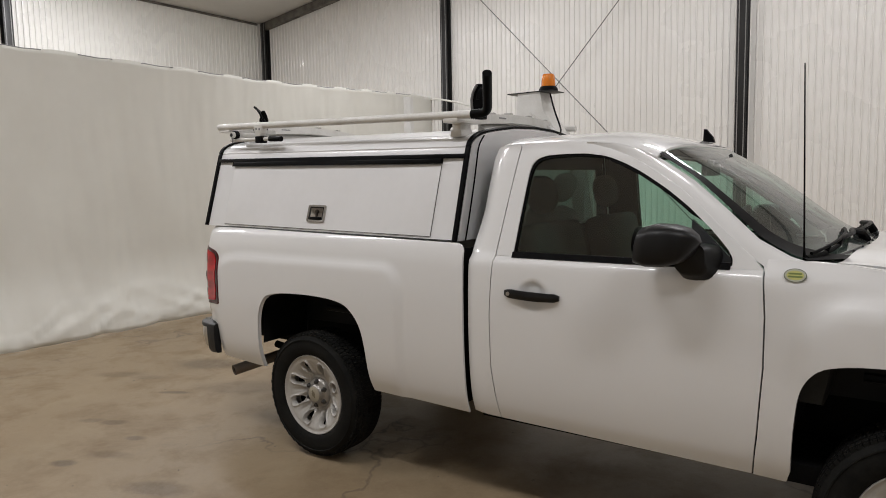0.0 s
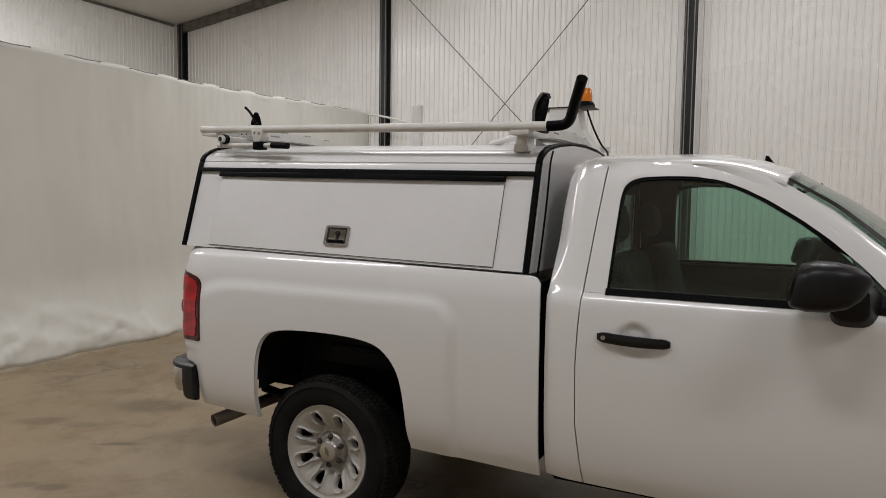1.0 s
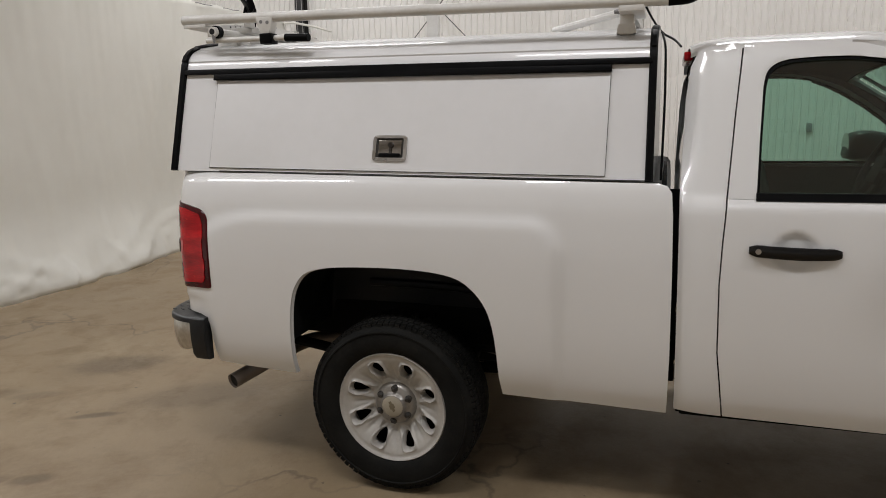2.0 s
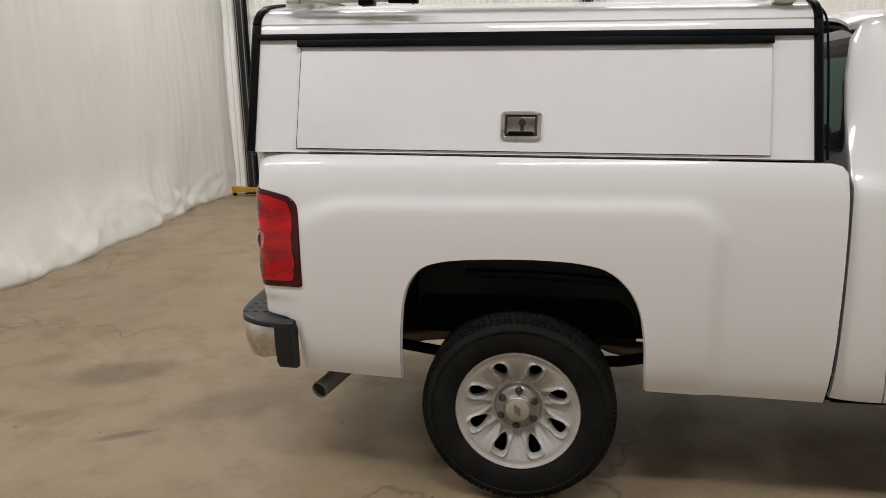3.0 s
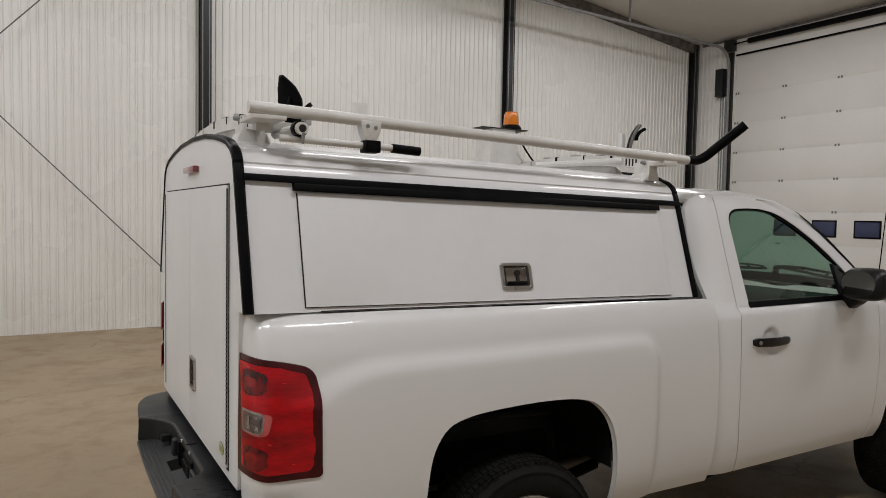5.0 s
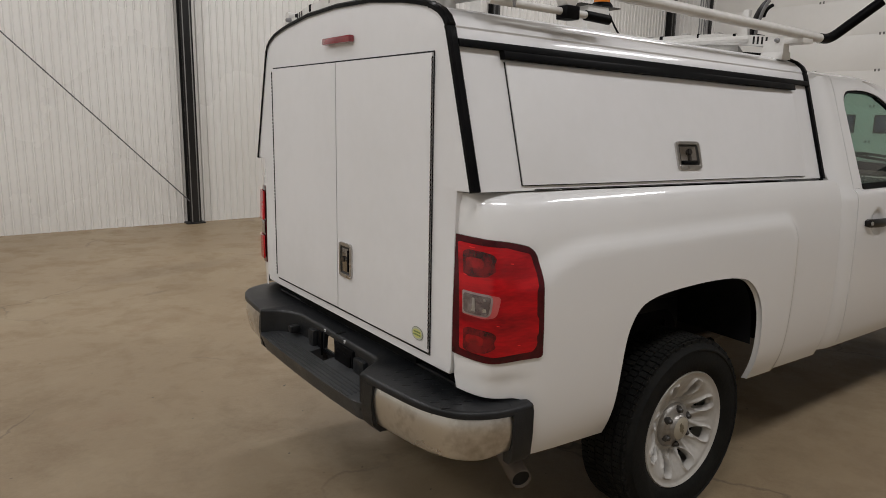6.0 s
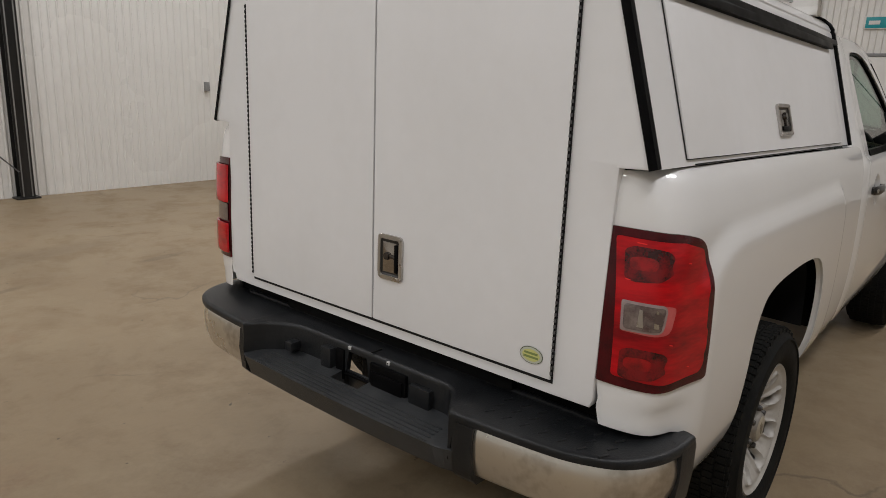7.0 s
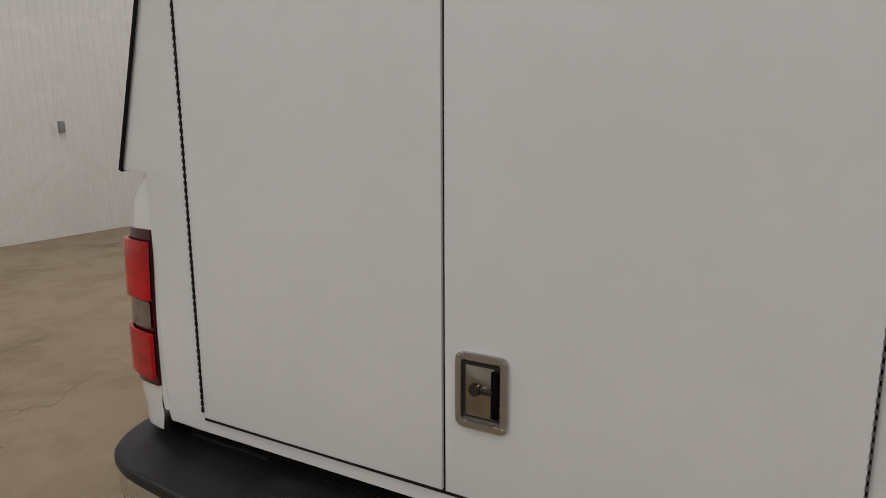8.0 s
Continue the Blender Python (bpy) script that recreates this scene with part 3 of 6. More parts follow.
# ---- curtain ----
def curtain():
    e = empty("curtain", (0, 0, 0))
    bm = bmesh.new()
    ny, nz = 640, 60
    y0, y1 = -8.6, 7.30
    rows = []
    for i in range(ny + 1):
        y = y0 + (y1 - y0) * i / ny
        base = -4.62 - 0.55 * smooth_step(1.0, 7.3, y)
        zt = 3.06 + 0.2 * smooth_step(2.0, 7.3, y)
        sag = 0.022 * (0.5 - 0.5 * math.cos(2 * math.pi * y / 0.75))
        col = []
        for j in range(nz + 1):
            t = j / nz
            fold = 0.009 * math.sin(2 * math.pi * y / 0.92 + 1.2 * math.sin(0.7 * y)) * (0.35 + 0.65 * t) + 0.02 * math.sin(2 * math.pi * y / 2.3 + 2.0) * (1 - t)
            wob = 0.036 * (noise.noise(Vector((y * 1.3, t * 1.7, 3.0)))) + (0.012 + 0.022 * smooth_step(0.35, 0.05, t)) * noise.noise(Vector((y * 3.4, t * 2.6, 7.0))) + 0.010 * noise.noise(Vector((y * 9.0, t * 6.0, 1.0)))
            z = 0.012 + (zt - sag - 0.012) * t
            foot = (1 - smooth_step(0.0, 0.12, t))
            low = 1 - smooth_step(0.0, 0.30, t)
            drag = 0.016 * math.exp(-(((z - 0.24 - 0.22 * math.sin(2.1 * y)) / 0.05) ** 2)) + 0.012 * math.exp(-(((z - 0.40 - 0.35 * math.sin(1.5 * y + 2.0)) / 0.05) ** 2))
            ridge = noise.noise(Vector((y * 1.15 + 0.9 * z, z * 2.6 - 0.5 * y, 11.0)))
            crease = 0.034 * max(0.0, 1 - abs(ridge) / 0.09) * smooth_step(0.0, 0.08, z) * smooth_step(0.55, 0.25, z)
            x = base + fold + wob * (1 + 0.3 * low) + 1.5 * drag * low + crease * low + 0.17 * low**1.5 * smooth_step(6.0, 3.5, y) + foot * (0.02 + 0.05 * noise.noise(Vector((y * 2.6, 0.0, 5.0))))
            col.append(bm.verts.new((x, y, z + foot * 0.03 * max(0.0, noise.noise(Vector((y * 3.1, 1.0, 0.0)))))))
        rows.append(col)
    for p, q in zip(rows, rows[1:]):
        for j in range(nz):
            bm.faces.new((p[j], p[j + 1], q[j + 1], q[j]))
    cloth = part("cloth", bm, M_CURTAIN, e, smooth=180)
    sol = cloth.modifiers.new("thickness", "SOLIDIFY")
    sol.thickness = 0.004
    hang = lambda y: (-4.62 - 0.55 * smooth_step(1.0, 7.3, y), 3.02 + 0.2 * smooth_step(2.0, 7.3, y))
    for k in range(-11, 10):
        yc = (k + 0.5) * 0.75
        if y0 < yc - 0.2 and yc + 0.2 < y1:
            pts = [(hang(y)[0] + o, y, hang(y)[1] - d) for y, o, d in ((yc - 0.20, -0.03, -0.022), (yc - 0.18, 0.045, -0.016), (yc, 0.05, -0.006), (yc + 0.18, 0.045, -0.016), (yc + 0.20, -0.03, -0.022))]
            part("cable_loop", tube(pts, 0.0055, 6), M_GREYBOX, e, "grey cable threaded through the curtain")
    pts = [(hang(y)[0] - 0.06, y, hang(y)[1] + 0.01) for y in np.linspace(y0, Y_N - 0.01, 60)]
    part("cable", tube(pts, 0.006, 6), M_COL, e, "dark steel hanging cable")
    part("tie_strap", tube([(hang(7.28)[0], 7.27, 3.20), (-4.95, 7.22, 3.19), (-4.55, 7.25, 3.10), (-4.30, 7.30, 3.02)], 0.018, 8), M_CURTAIN, e, "pale tie strap")
    return tagged(e, "white vinyl divider curtain hung from a cable, crumpled at the floor", "curtain")


curtain()


# ---- overhead door ----
M_HINGE = mat("hinge_grey", (0.15, 0.145, 0.135), (0.25, 0.24, 0.22), rough=0.5, scale=20)
def overhead_door():
    e = empty("overhead_door", (X_E + 0.03, DOOR_Y0, 0))
    seams = (0.0, 0.617, 1.233, 1.85, 2.467, 3.083, 3.70, 4.317, DOOR_TOP)
    w = DOOR_Y1 - DOOR_Y0
    for r, (za, zb) in enumerate(zip(seams, seams[1:])):
        z0, z1 = za + 0.0004, zb - 0.0004
        p = part("panel", box(0, 0.05, 0, w, z0, z1, bevel=0.0012), M_DOOR, e)
        if r == len(seams) - 2:
            continue
        for k in range(7):
            y = w - 0.01 - 1.085 * k if k else w - 0.04
            if y < 0.03:
                continue
            bm = box(-0.010, 0.002, y - 0.045, y - 0.014, z1 - 0.020, z1 + 0.024, bevel=0.003)
            add_box(bm, -0.010, 0.002, y + 0.014, y + 0.045, z1 - 0.020, z1 + 0.024, bevel=0.003)
            part("hinge", bm, M_HINGE, p, "small dull hinge")
        if r == 2:
            for k in range(7):
                y = 3.715 - DOOR_Y0 + (k - 4) * 0.78
                if not 0.3 < y < w - 0.3:
                    continue
                wn = part("window", box(-0.010, 0.002, y - 0.235, y + 0.235, 1.385, 1.705, bevel=0.004), M_BLACK, p, "small dark blue window")
                part("pane", box(-0.0125, -0.009, y - 0.205, y + 0.205, 1.415, 1.675, bevel=0.002), M_BLUEGLASS, wn)
    return tagged(e, "white sectional overhead door with small dark windows", "overhead door")


overhead_door()
for y in (DOOR_Y0 - 0.06, DOOR_Y1 + 0.09):
    e = empty("door_track", (0, 0, 0))
    part("upright", box(X_E - 0.07, X_E - 0.012, y - 0.06, y + 0.06, 0, 5.18, bevel=0.004), M_COL, e)
    part("bearing_plate", box(X_E - 0.16, X_E - 0.012, y - 0.10, y + 0.10, 5.20, 5.42, bevel=0.006), M_COL, e)
    part("rail", tube(arc([(X_E - 0.10, y, 0.1), (X_E - 0.10, y, 5.24), (5.0, y, 5.40)], 0.42, 8), 0.030, 8), M_GREYBOX, e, "grey galvanised track rail")
    for x in (5.3, 8.0):
        part("hanger", box(x - 0.015, x + 0.015, y - 0.015, y + 0.015, 5.36, roof_z(x), bevel=0.002), M_GREYBOX, e)
    tagged(e, "dark upright with grey curved track rail beside the overhead door", "door track", group="overhead door tracks")
shaft = part("spring_shaft", tube([(X_E - 0.10, DOOR_Y0 - 0.05, 5.31), (X_E - 0.10, DOOR_Y1 - 0.35, 5.33), (X_E - 0.10, DOOR_Y1 - 0.34, 5.33), (X_E - 0.10, DOOR_Y1 + 0.08, 5.33)], [0.055, 0.055, 0.016, 0.016], 16), M_BLACK)
tagged(shaft, "black torsion spring shaft over the overhead door", "spring shaft")
seal = part("door_seal", box(X_E - 0.02, X_E + 0.01, DOOR_Y0, DOOR_Y1, DOOR_TOP - 0.01, DOOR_TOP + 0.025, bevel=0.004), M_BLACK)
tagged(seal, "black rubber seal along the top of the door", "door seal", kind="structure")

# side door and exit sign on the same wall
e = empty("door_1", (X_E, 0, 0))
for y0, y1, z0, z1 in ((0.97, 1.02, 0, 2.22), (0.03, 0.08, 0, 2.22), (0.08, 0.97, 2.17, 2.22)):
    part("door_frame", box(-0.05, -0.009, y0, y1, z0, z1, bevel=0.004), M_GREYBOX, e)
leaf = part("door_leaf", box(-0.035, -0.009, 0.083, 0.967, 0.01, 2.165, bevel=0.003), M_DOOR, e)
part("door_handle", tube(arc([(-0.035, 0.16, 1.03), (-0.09, 0.16, 1.03), (-0.09, 0.28, 1.03)], 0.02), 0.01, 8), M_STAIN, leaf, "steel lever handle")
tagged(e, "white steel side door in a grey frame", "door", kind="structure")
e = empty("exit_sign", (X_E - 0.009, 0.79, 2.70))
part("sign_box", box(-0.04, 0.0, -0.19, 0.19, -0.10, 0.10, bevel=0.006), M_RACK, e)
part("sign_face", box(-0.044, -0.0405, -0.175, 0.175, -0.085, 0.085, bevel=0.001), mat("sign_teal", (0.01, 0.30, 0.34), rough=0.35), e, "teal sign face")
part("sign_bar", box(-0.047, -0.0445, -0.03, 0.13, -0.03, 0.03), M_RACK, e, "plain white bar")
tagged(e, "small teal and white exit sign on the wall", "sign")


# ---- ceiling lamps ----
def ceiling_lamp(x, y, power):
    z = roof_z(x) - 0.22
    e = empty("ceiling_lamp", (x, y, z))
    part("housing", box(-1.24, 1.24, -0.30, 0.30, 0.0, 0.09, bevel=0.01), M_RACK, e)
    part("diffuser", box(-1.20, 1.20, -0.26, 0.26, -0.012, -0.001, bevel=0.004), M_LAMP, e)
    for sx in (-0.75, 0.75):
        part("hanger", tube([(sx, 0, 0.09), (sx, 0, 0.30)], 0.006, 6), M_COL, e)
    light = bpy.data.lights.new("ceiling_lamp_light", "AREA")
    light.shape, light.size, light.size_y = "RECTANGLE", 2.40, 0.52
    light.energy, light.color = LAMP_WATTS * power, (0.975, 0.967, 0.995)
    lo = new("ceiling_lamp_light", light)
    lo.matrix_basis = pose(x, y, z - 0.02)
    return tagged(e, "white linear ceiling lamp with a bright diffuser", "ceiling lamp", group="ceiling lamps")


for x, y, power in ((-7.2, 2.45, 1.45), (-7.4, -2.0, 0.6), (-3.0, 4.4, 0.88), (2.0, 4.4, 1.0), (7.0, 4.2, 1.0), (-3.8, -3.0, 0.85), (0.6, -3.7, 0.85), (5.4, -3.0, 0.8)):
    ceiling_lamp(x, y, power)


# ---- pickup truck: shape ----
RAKE = 0.019
AXLE_F = 2.98
BELT = 1.262
LOWER = ((0.40, 0.822), (0.47, 0.853), (0.55, 0.880), (0.70, 0.899), (0.90, 0.904), (1.05, 0.901), (1.15, 0.895), (1.215, 0.889), (1.236, 0.884), (1.250, 0.873), (1.262, 0.860), (1.30, 0.846), (1.36, 0.835))


def half_width(x, z):
    """Half the body's width at x along the truck and z over the floor."""
    if x > 1.085 and z > BELT:
        w = 0.860 - 0.36 * (z - BELT) - 0.25 * max(0.0, z - 1.70) ** 1.5
    else:
        w = curve_table(LOWER, z)
        if x < 1.085 and z > 1.236:
            w = curve_table(((1.215, 0.889), (1.25, 0.882), (1.28, 0.873), (1.305, 0.863), (1.322, 0.852), (1.338, 0.836), (1.37, 0.80)), z)
    if 1.35 < x < 1.57:
        w -= 0.014 * smooth_step(0.068, 0.050, math.hypot(x - 1.462, (z - 1.093) * 1.02))
    if x < 1.085:
        w += 0.021 * smooth_step(0.153, 0.092, math.hypot(max(0.0, x - 0.555, 0.42 * (-0.570 - x)), max(0.0, z - 1.055))) * (0.55 + 0.45 * smooth_step(0.47, 0.62, z))
        w -= 0.009 * smooth_step(0.812, 0.782, z) * smooth_step(-0.82, -0.96, x)
        if x < -0.80:
            k = min(1.0, (-0.80 - x) / 0.237)
            w -= 0.05 * k**3 + 0.118 * k**14
    else:
        w += 0.045 * smooth_step(0.215, 0.125, math.hypot(max(0.0, 2.735 - x), max(0.0, z - 1.0)))
        if x < 1.235:
            w -= (0.022 + 0.045 * smooth_step(1.22, 1.5, z)) * ((1.235 - x) / 0.135) ** 2.4
        if x > 3.55:
            w -= 0.20 * ((x - 3.55) / 0.35) ** 2
    return w


def on_side(sign):
    return lambda x, z: (x, sign * half_width(x, z), z)


def bend(u):
    """The place along the truck for a panel coordinate u, which is stretched round the rear corner (u from -0.8 to -1.2)."""
    return u if u > -0.8 else -0.8 - 0.237 * (1 - max(0.0, 1 - (-0.8 - u) / 0.40) ** 2.2)


def unbend(x):
    return x if x > -0.8 else -0.8 - 0.40 * (1 - max(0.0, 1 - (-0.8 - x) / 0.237) ** (1 / 2.2))


def bed_width(x, z, s):
    """Half width of the bed on its side s; the left flank stands a little further out."""
    return half_width(x, z) + (0.026 if s > 0 else 0.0)


def on_bed(s, off=0.0):
    """Bed-side surface over (u, z), raised by off along its normal."""
    def at(u, z):
        p = Vector((bend(u), s * bed_width(bend(u), z, s), z))
        if off:
            a = Vector((bend(u - 0.004), s * half_width(bend(u - 0.004), z), z))
            b = Vector((bend(u + 0.004), s * half_width(bend(u + 0.004), z), z))
            n = Vector((-(b - a).y, (b - a).x, 0)).normalized()
            p += n * (off if n.y * s > 0 or (abs(n.y) < 1e-6 and n.x < 0) else -off)
        return tuple(p)
    return at


def rail(x):
    return 1.333 - RAKE * x


truck = empty("pickup_truck", (0, 0, 0))
tagged(truck, "white regular-cab pickup truck with silver steel wheels parked indoors", "pickup truck")

ARCH_R = [(-0.46, 0.478), (-0.452, 0.62), (-0.445, 0.72), (-0.432, 0.82), (-0.408, 0.885), (-0.365, 0.936), (-0.30, 0.960), (-0.20, 0.973), (-0.03, 0.979), (0.10, 0.977), (0.21, 0.968), (0.30, 0.946), (0.365, 0.897), (0.408, 0.835), (0.432, 0.76), (0.446, 0.66), (0.452, 0.56), (0.460, 0.478)]


def rounded(points, steps=3):
    """The same open outline with points between, along a smooth curve."""
    out = []
    for i in range(len(points) - 1):
        p0, p1, p2, p3 = (Vector(points[k]) for k in (max(i - 1, 0), i, i + 1, min(i + 2, len(points) - 1)))
        for k in range(steps):
            f = k / steps
            out.append(tuple(0.5 * (2 * p1 + (p2 - p0) * f + (2 * p0 - 5 * p1 + 4 * p2 - p3) * f * f + (3 * p1 - p0 - 3 * p2 + p3) * f**3)))
    return out + [tuple(points[-1])]


ARCH_R = rounded(ARCH_R)


def arch(cx, lift):
    return [(cx + u * 0.985, v + lift) for u, v in ARCH_R]


IN = lambda s: (0, -s * 0.022, 0)

for s in (-1, 1):
    # bed side
    top = [(1.066, rail(1.066) - 0.03)] + [(1.05, rail(1.05) - 0.008), (1.02, rail(1.02))] + [(x, rail(x)) for x in np.linspace(0.9, -0.96, 20)] + [(-1.03, rail(-1.03) - 0.006)]
    rear = [(-1.036, 1.20), (-1.036, 1.0), (-1.034, 0.84), (-1.030, 0.74)]
    notch = loop_arc([(-1.03, 0.74), (-0.86, 0.715), (-0.845, 0.504), (-0.70, 0.492)], [0.0, 0.05, 0.0, 0.0])
    low = [(0.62, 0.474), (0.80, 0.470), (1.075, 0.462), (1.078, 0.70), (1.076, 1.0), (1.072, 1.20)]
    outline = top + rear + notch[1:] + ARCH_R + low
    bm = sheet([(unbend(x), z) for x, z in outline], on_bed(s), (0.016, 0.016), (0, -s * 0.012, 0), 0.003)
    bed = part("bed_side", bm, M_PAINT, truck)
    # wheel-arch lip
    lip = [(x, s * (bed_width(x, z, s) - 0.009), z) for x, z in ARCH_R]
    bm = bmesh.new()
    inner = [(x * 0.99, s * (bed_width(x, z, s) - 0.022), z + (-0.004 if z > 0.8 else 0)) for x, z in ARCH_R]
    ra, rb = [bm.verts.new(p) for p in lip], [bm.verts.new(p) for p in inner]
    for i in range(len(ra) - 1):
        bm.faces.new((ra[i], ra[i + 1], rb[i + 1], rb[i]))
    part("arch_lip", bm, M_PAINT, bed)

    # rear corner between the lamp and the tailgate opening
    bm = bmesh.new()
    cols = []
    for z in np.linspace(0.80, rail(-1.03) - 0.006, 24):
        w = bed_width(-1.036, z, s)
        cols.append([bm.verts.new((-1.036 - d, s * (w - q), z)) for d, q in ((0.0, 0.0), (0.004, 0.008), (0.002, 0.02), (-0.06, 0.024))])
    for p, q in zip(cols, cols[1:]):
        for i in range(3):
            bm.faces.new((p[i], p[i + 1], q[i + 1], q[i]))
    part("bed_corner", bm, M_PAINT, truck)

    # cab corner pillar
    pil = [(1.10, 0.476), (1.2630, 0.474), (1.2330, 0.728), (1.2280, 0.972), (1.2330, 1.12), (1.2415, 1.262), (1.2630, 1.55), (1.2830, 1.78), (1.270, 1.794), (1.18, 1.790), (1.14, 1.772), (1.116, 1.72), (1.102, 1.60), (1.092, 1.262), (1.096, 0.9)]
    part("cab_corner", sheet(pil, on_side(s), (0.012, 0.03), IN(s), 0.003), M_PAINT, truck)

    # door
    low_out = [(1.268, 0.474), (2.393, 0.463), (2.412, 0.634), (2.430, 0.90), (2.430, 1.09), (2.418, 1.262), (1.247, 1.262), (1.238, 1.12), (1.233, 0.972), (1.238, 0.728)]
    door = part("door", sheet(low_out, on_side(s), (0.0165, 0.0125), IN(s), 0.003), M_PAINT, truck)
    frame_out = [(1.247, 1.2625), (2.418, 1.2625), (2.375, 1.31), (2.30, 1.37), (2.235, 1.432), (2.125, 1.532), (2.03, 1.602), (1.91, 1.676), (1.825, 1.718), (1.74, 1.750), (1.62, 1.783), (1.50, 1.793), (1.29, 1.793), (1.268, 1.55)]
    glass = [(1.337, 1.272), (1.343, 1.45), (1.352, 1.645), (1.362, 1.690), (1.388, 1.716), (1.43, 1.729), (1.524, 1.734), (1.63, 1.732), (1.733, 1.716), (1.816, 1.685), (1.898, 1.644), (2.016, 1.571), (2.111, 1.501), (2.222, 1.402), (2.285, 1.333), (2.305, 1.300), (2.305, 1.272)]
    glass = loop_arc(glass, [0.0] + [0.03] * 15 + [0.0], 3)
    part("door_frame", sheet(frame_out, on_side(s), (0.04, 0.03), IN(s), 0.003, hole=glass), M_PAINT, door)
    cx, cz = 1.75, 1.48
    ring_in = [(x + (0.009 if x < cx else -0.011), z + (0.012 if z < cz else -0.011)) for x, z in glass]
    seal = lambda x, z: (x, s * (half_width(x, z) - 0.006), z)
    part("window_seal", sheet(glass, seal, 0.05, (0, -s * 0.02, 0), hole=ring_in), M_BLACK, door, "black rubber window seal")
    pane = lambda x, z: (x, s * (half_width(x, z) - 0.014), z)
    part("window", sheet(glass, pane, 0.06), M_GLASS, door, "greenish tinted door glass", smooth=60)
    part("belt_strip", sheet([(1.335, 1.258), (2.30, 1.258), (2.30, 1.284), (1.335, 1.284)], lambda x, z: (x, s * (half_width(x, z) + 0.005), z), 0.06, (0, -s * 0.02, 0)), M_BLACK, door, "black belt moulding")
    part("sail_panel", sheet([(2.135, 1.276), (2.135, 1.446), (2.232, 1.362), (2.297, 1.300), (2.302, 1.276)], lambda x, z: (x, s * (half_width(x, z) - 0.004), z), 0.05, (0, -s * 0.02, 0)), M_PLASTIC, door, "black mirror sail panel")
    # handle: a bowed bar, deepest in the middle, on two feet, with the lock at its rear end
    bm = bmesh.new()
    rows = []
    for t in np.linspace(0, 1, 25):
        x, zc = 1.318 + 0.278 * t, 1.0965 - 0.007 * t
        end = min(1.0, 5.0 * min(t, 1.15 * (1 - t)) + 0.62)
        up, lo = 0.020 * end, (0.0195 + 0.003 * math.sin(math.pi * t)) * end * (1.0 if t < 0.6 else 1.0 - 0.45 * (t - 0.6))
        bow = 0.016 + 0.020 * math.sin(math.pi * t) ** 0.6
        y = half_width(1.33, 1.16)
        rows.append([bm.verts.new((x, s * (y + bow * o - (0.004 if o == 0 else 0)), zc + dz)) for o, dz in ((0.35 if 0.2 < t < 0.85 else 0, up * 0.9), (0.80, up), (1.0, up * 0.45), (1.0, -lo * 0.5), (0.75, -lo), (0.35 if 0.2 < t < 0.85 else 0, -lo * 0.9))])
    for p, q in zip(rows, rows[1:]):
        for i in range(6):
            bm.faces.new((p[i], p[(i + 1) % 6], q[(i + 1) % 6], q[i]))
    bm.faces.new(rows[0])
    bm.faces.new(rows[-1])
    hd = part("door_handle", bm, M_HANDLE, door, "black door handle", smooth=45)
    lock = [(1.345 + 0.009 * math.cos(a), 1.0960 + 0.009 * math.sin(a)) for a in np.linspace(0, 2 * math.pi, 17)[:-1]]
    part("key_lock", sheet(lock, lambda x, z: (x, s * (half_width(1.33, 1.16) + 0.0315), z), 0.05, (0, -s * 0.006, 0)), M_STAIN, hd, "steel key lock")

    # front fender
    fa = arch(AXLE_F, -0.012)
    fen = [(2.399, 0.462), (2.418, 0.634), (2.436, 0.90), (2.436, 1.09), (2.424, 1.262), (2.43, 1.302), (2.50, 1.303), (2.60, 1.302), (2.70, 1.297), (2.80, 1.286), (2.95, 1.252), (3.3, 1.19), (3.60, 1.14), (3.82, 1.09), (3.86, 0.98), (3.86, 0.70), (3.80, 0.60), (3.55, 0.57), (3.425, 0.56)] + list(reversed([p for p in fa if p[1] > 0.5])) + [(2.515, 0.458)]
    fender_w = lambda x, z: (x, s * (half_width(min(x, 2.4), min(z, 1.262)) - 9.0 * max(0, z - 1.262) ** 2 + (half_width(x, min(z, 1.26)) - half_width(2.4, min(z, 1.26)))) if z > 1.262 else s * half_width(x, z), z)
    part("front_fender", sheet(fen, fender_w, (0.04, 0.03), IN(s), 0.003), M_PAINT, truck)
    # pillar beside the windscreen
    bm = bmesh.new()
    outer = [(2.436, 1.245), (2.424, 1.285), (2.38, 1.314), (2.305, 1.374), (2.24, 1.436), (2.13, 1.536), (2.035, 1.606), (1.915, 1.680), (1.83, 1.722), (1.745, 1.754), (1.625, 1.786)]
    inn = [(2.580, 1.258), (2.563, 1.299), (2.505, 1.316), (2.391, 1.375), (2.30, 1.455), (2.203, 1.536), (2.118, 1.605), (1.955, 1.707), (1.86, 1.744), (1.76, 1.770), (1.625, 1.784)]
    ra, rm, rb, rc = [], [], [], []
    for (a, b), (c, d) in zip(outer, inn):
        wa = half_width(max(a, 1.3), b)
        wb = 0.843 - 0.36 * (d - 1.265) + (0.016 if c < 1.94 else 0.0)
        bulge = 0.045 * math.hypot(a - c, b - d)
        ra.append(bm.verts.new((a - 0.008, s * (wa - 0.0035), b - 0.007)))
        rm.append(bm.verts.new(((a + c) / 2 + 0.6 * bulge, s * ((wa + wb) / 2 + 0.8 * bulge), (b + d) / 2 + bulge)))
        rb.append(bm.verts.new((c, s * wb, d)))
        rc.append(bm.verts.new((c - 0.004, s * (wb - 0.006), d - 0.012)))
    for p, q in ((ra, rm), (rm, rb), (rb, rc)):
        for i in range(len(ra) - 1):
            bm.faces.new((p[i], p[i + 1], q[i + 1], q[i]))
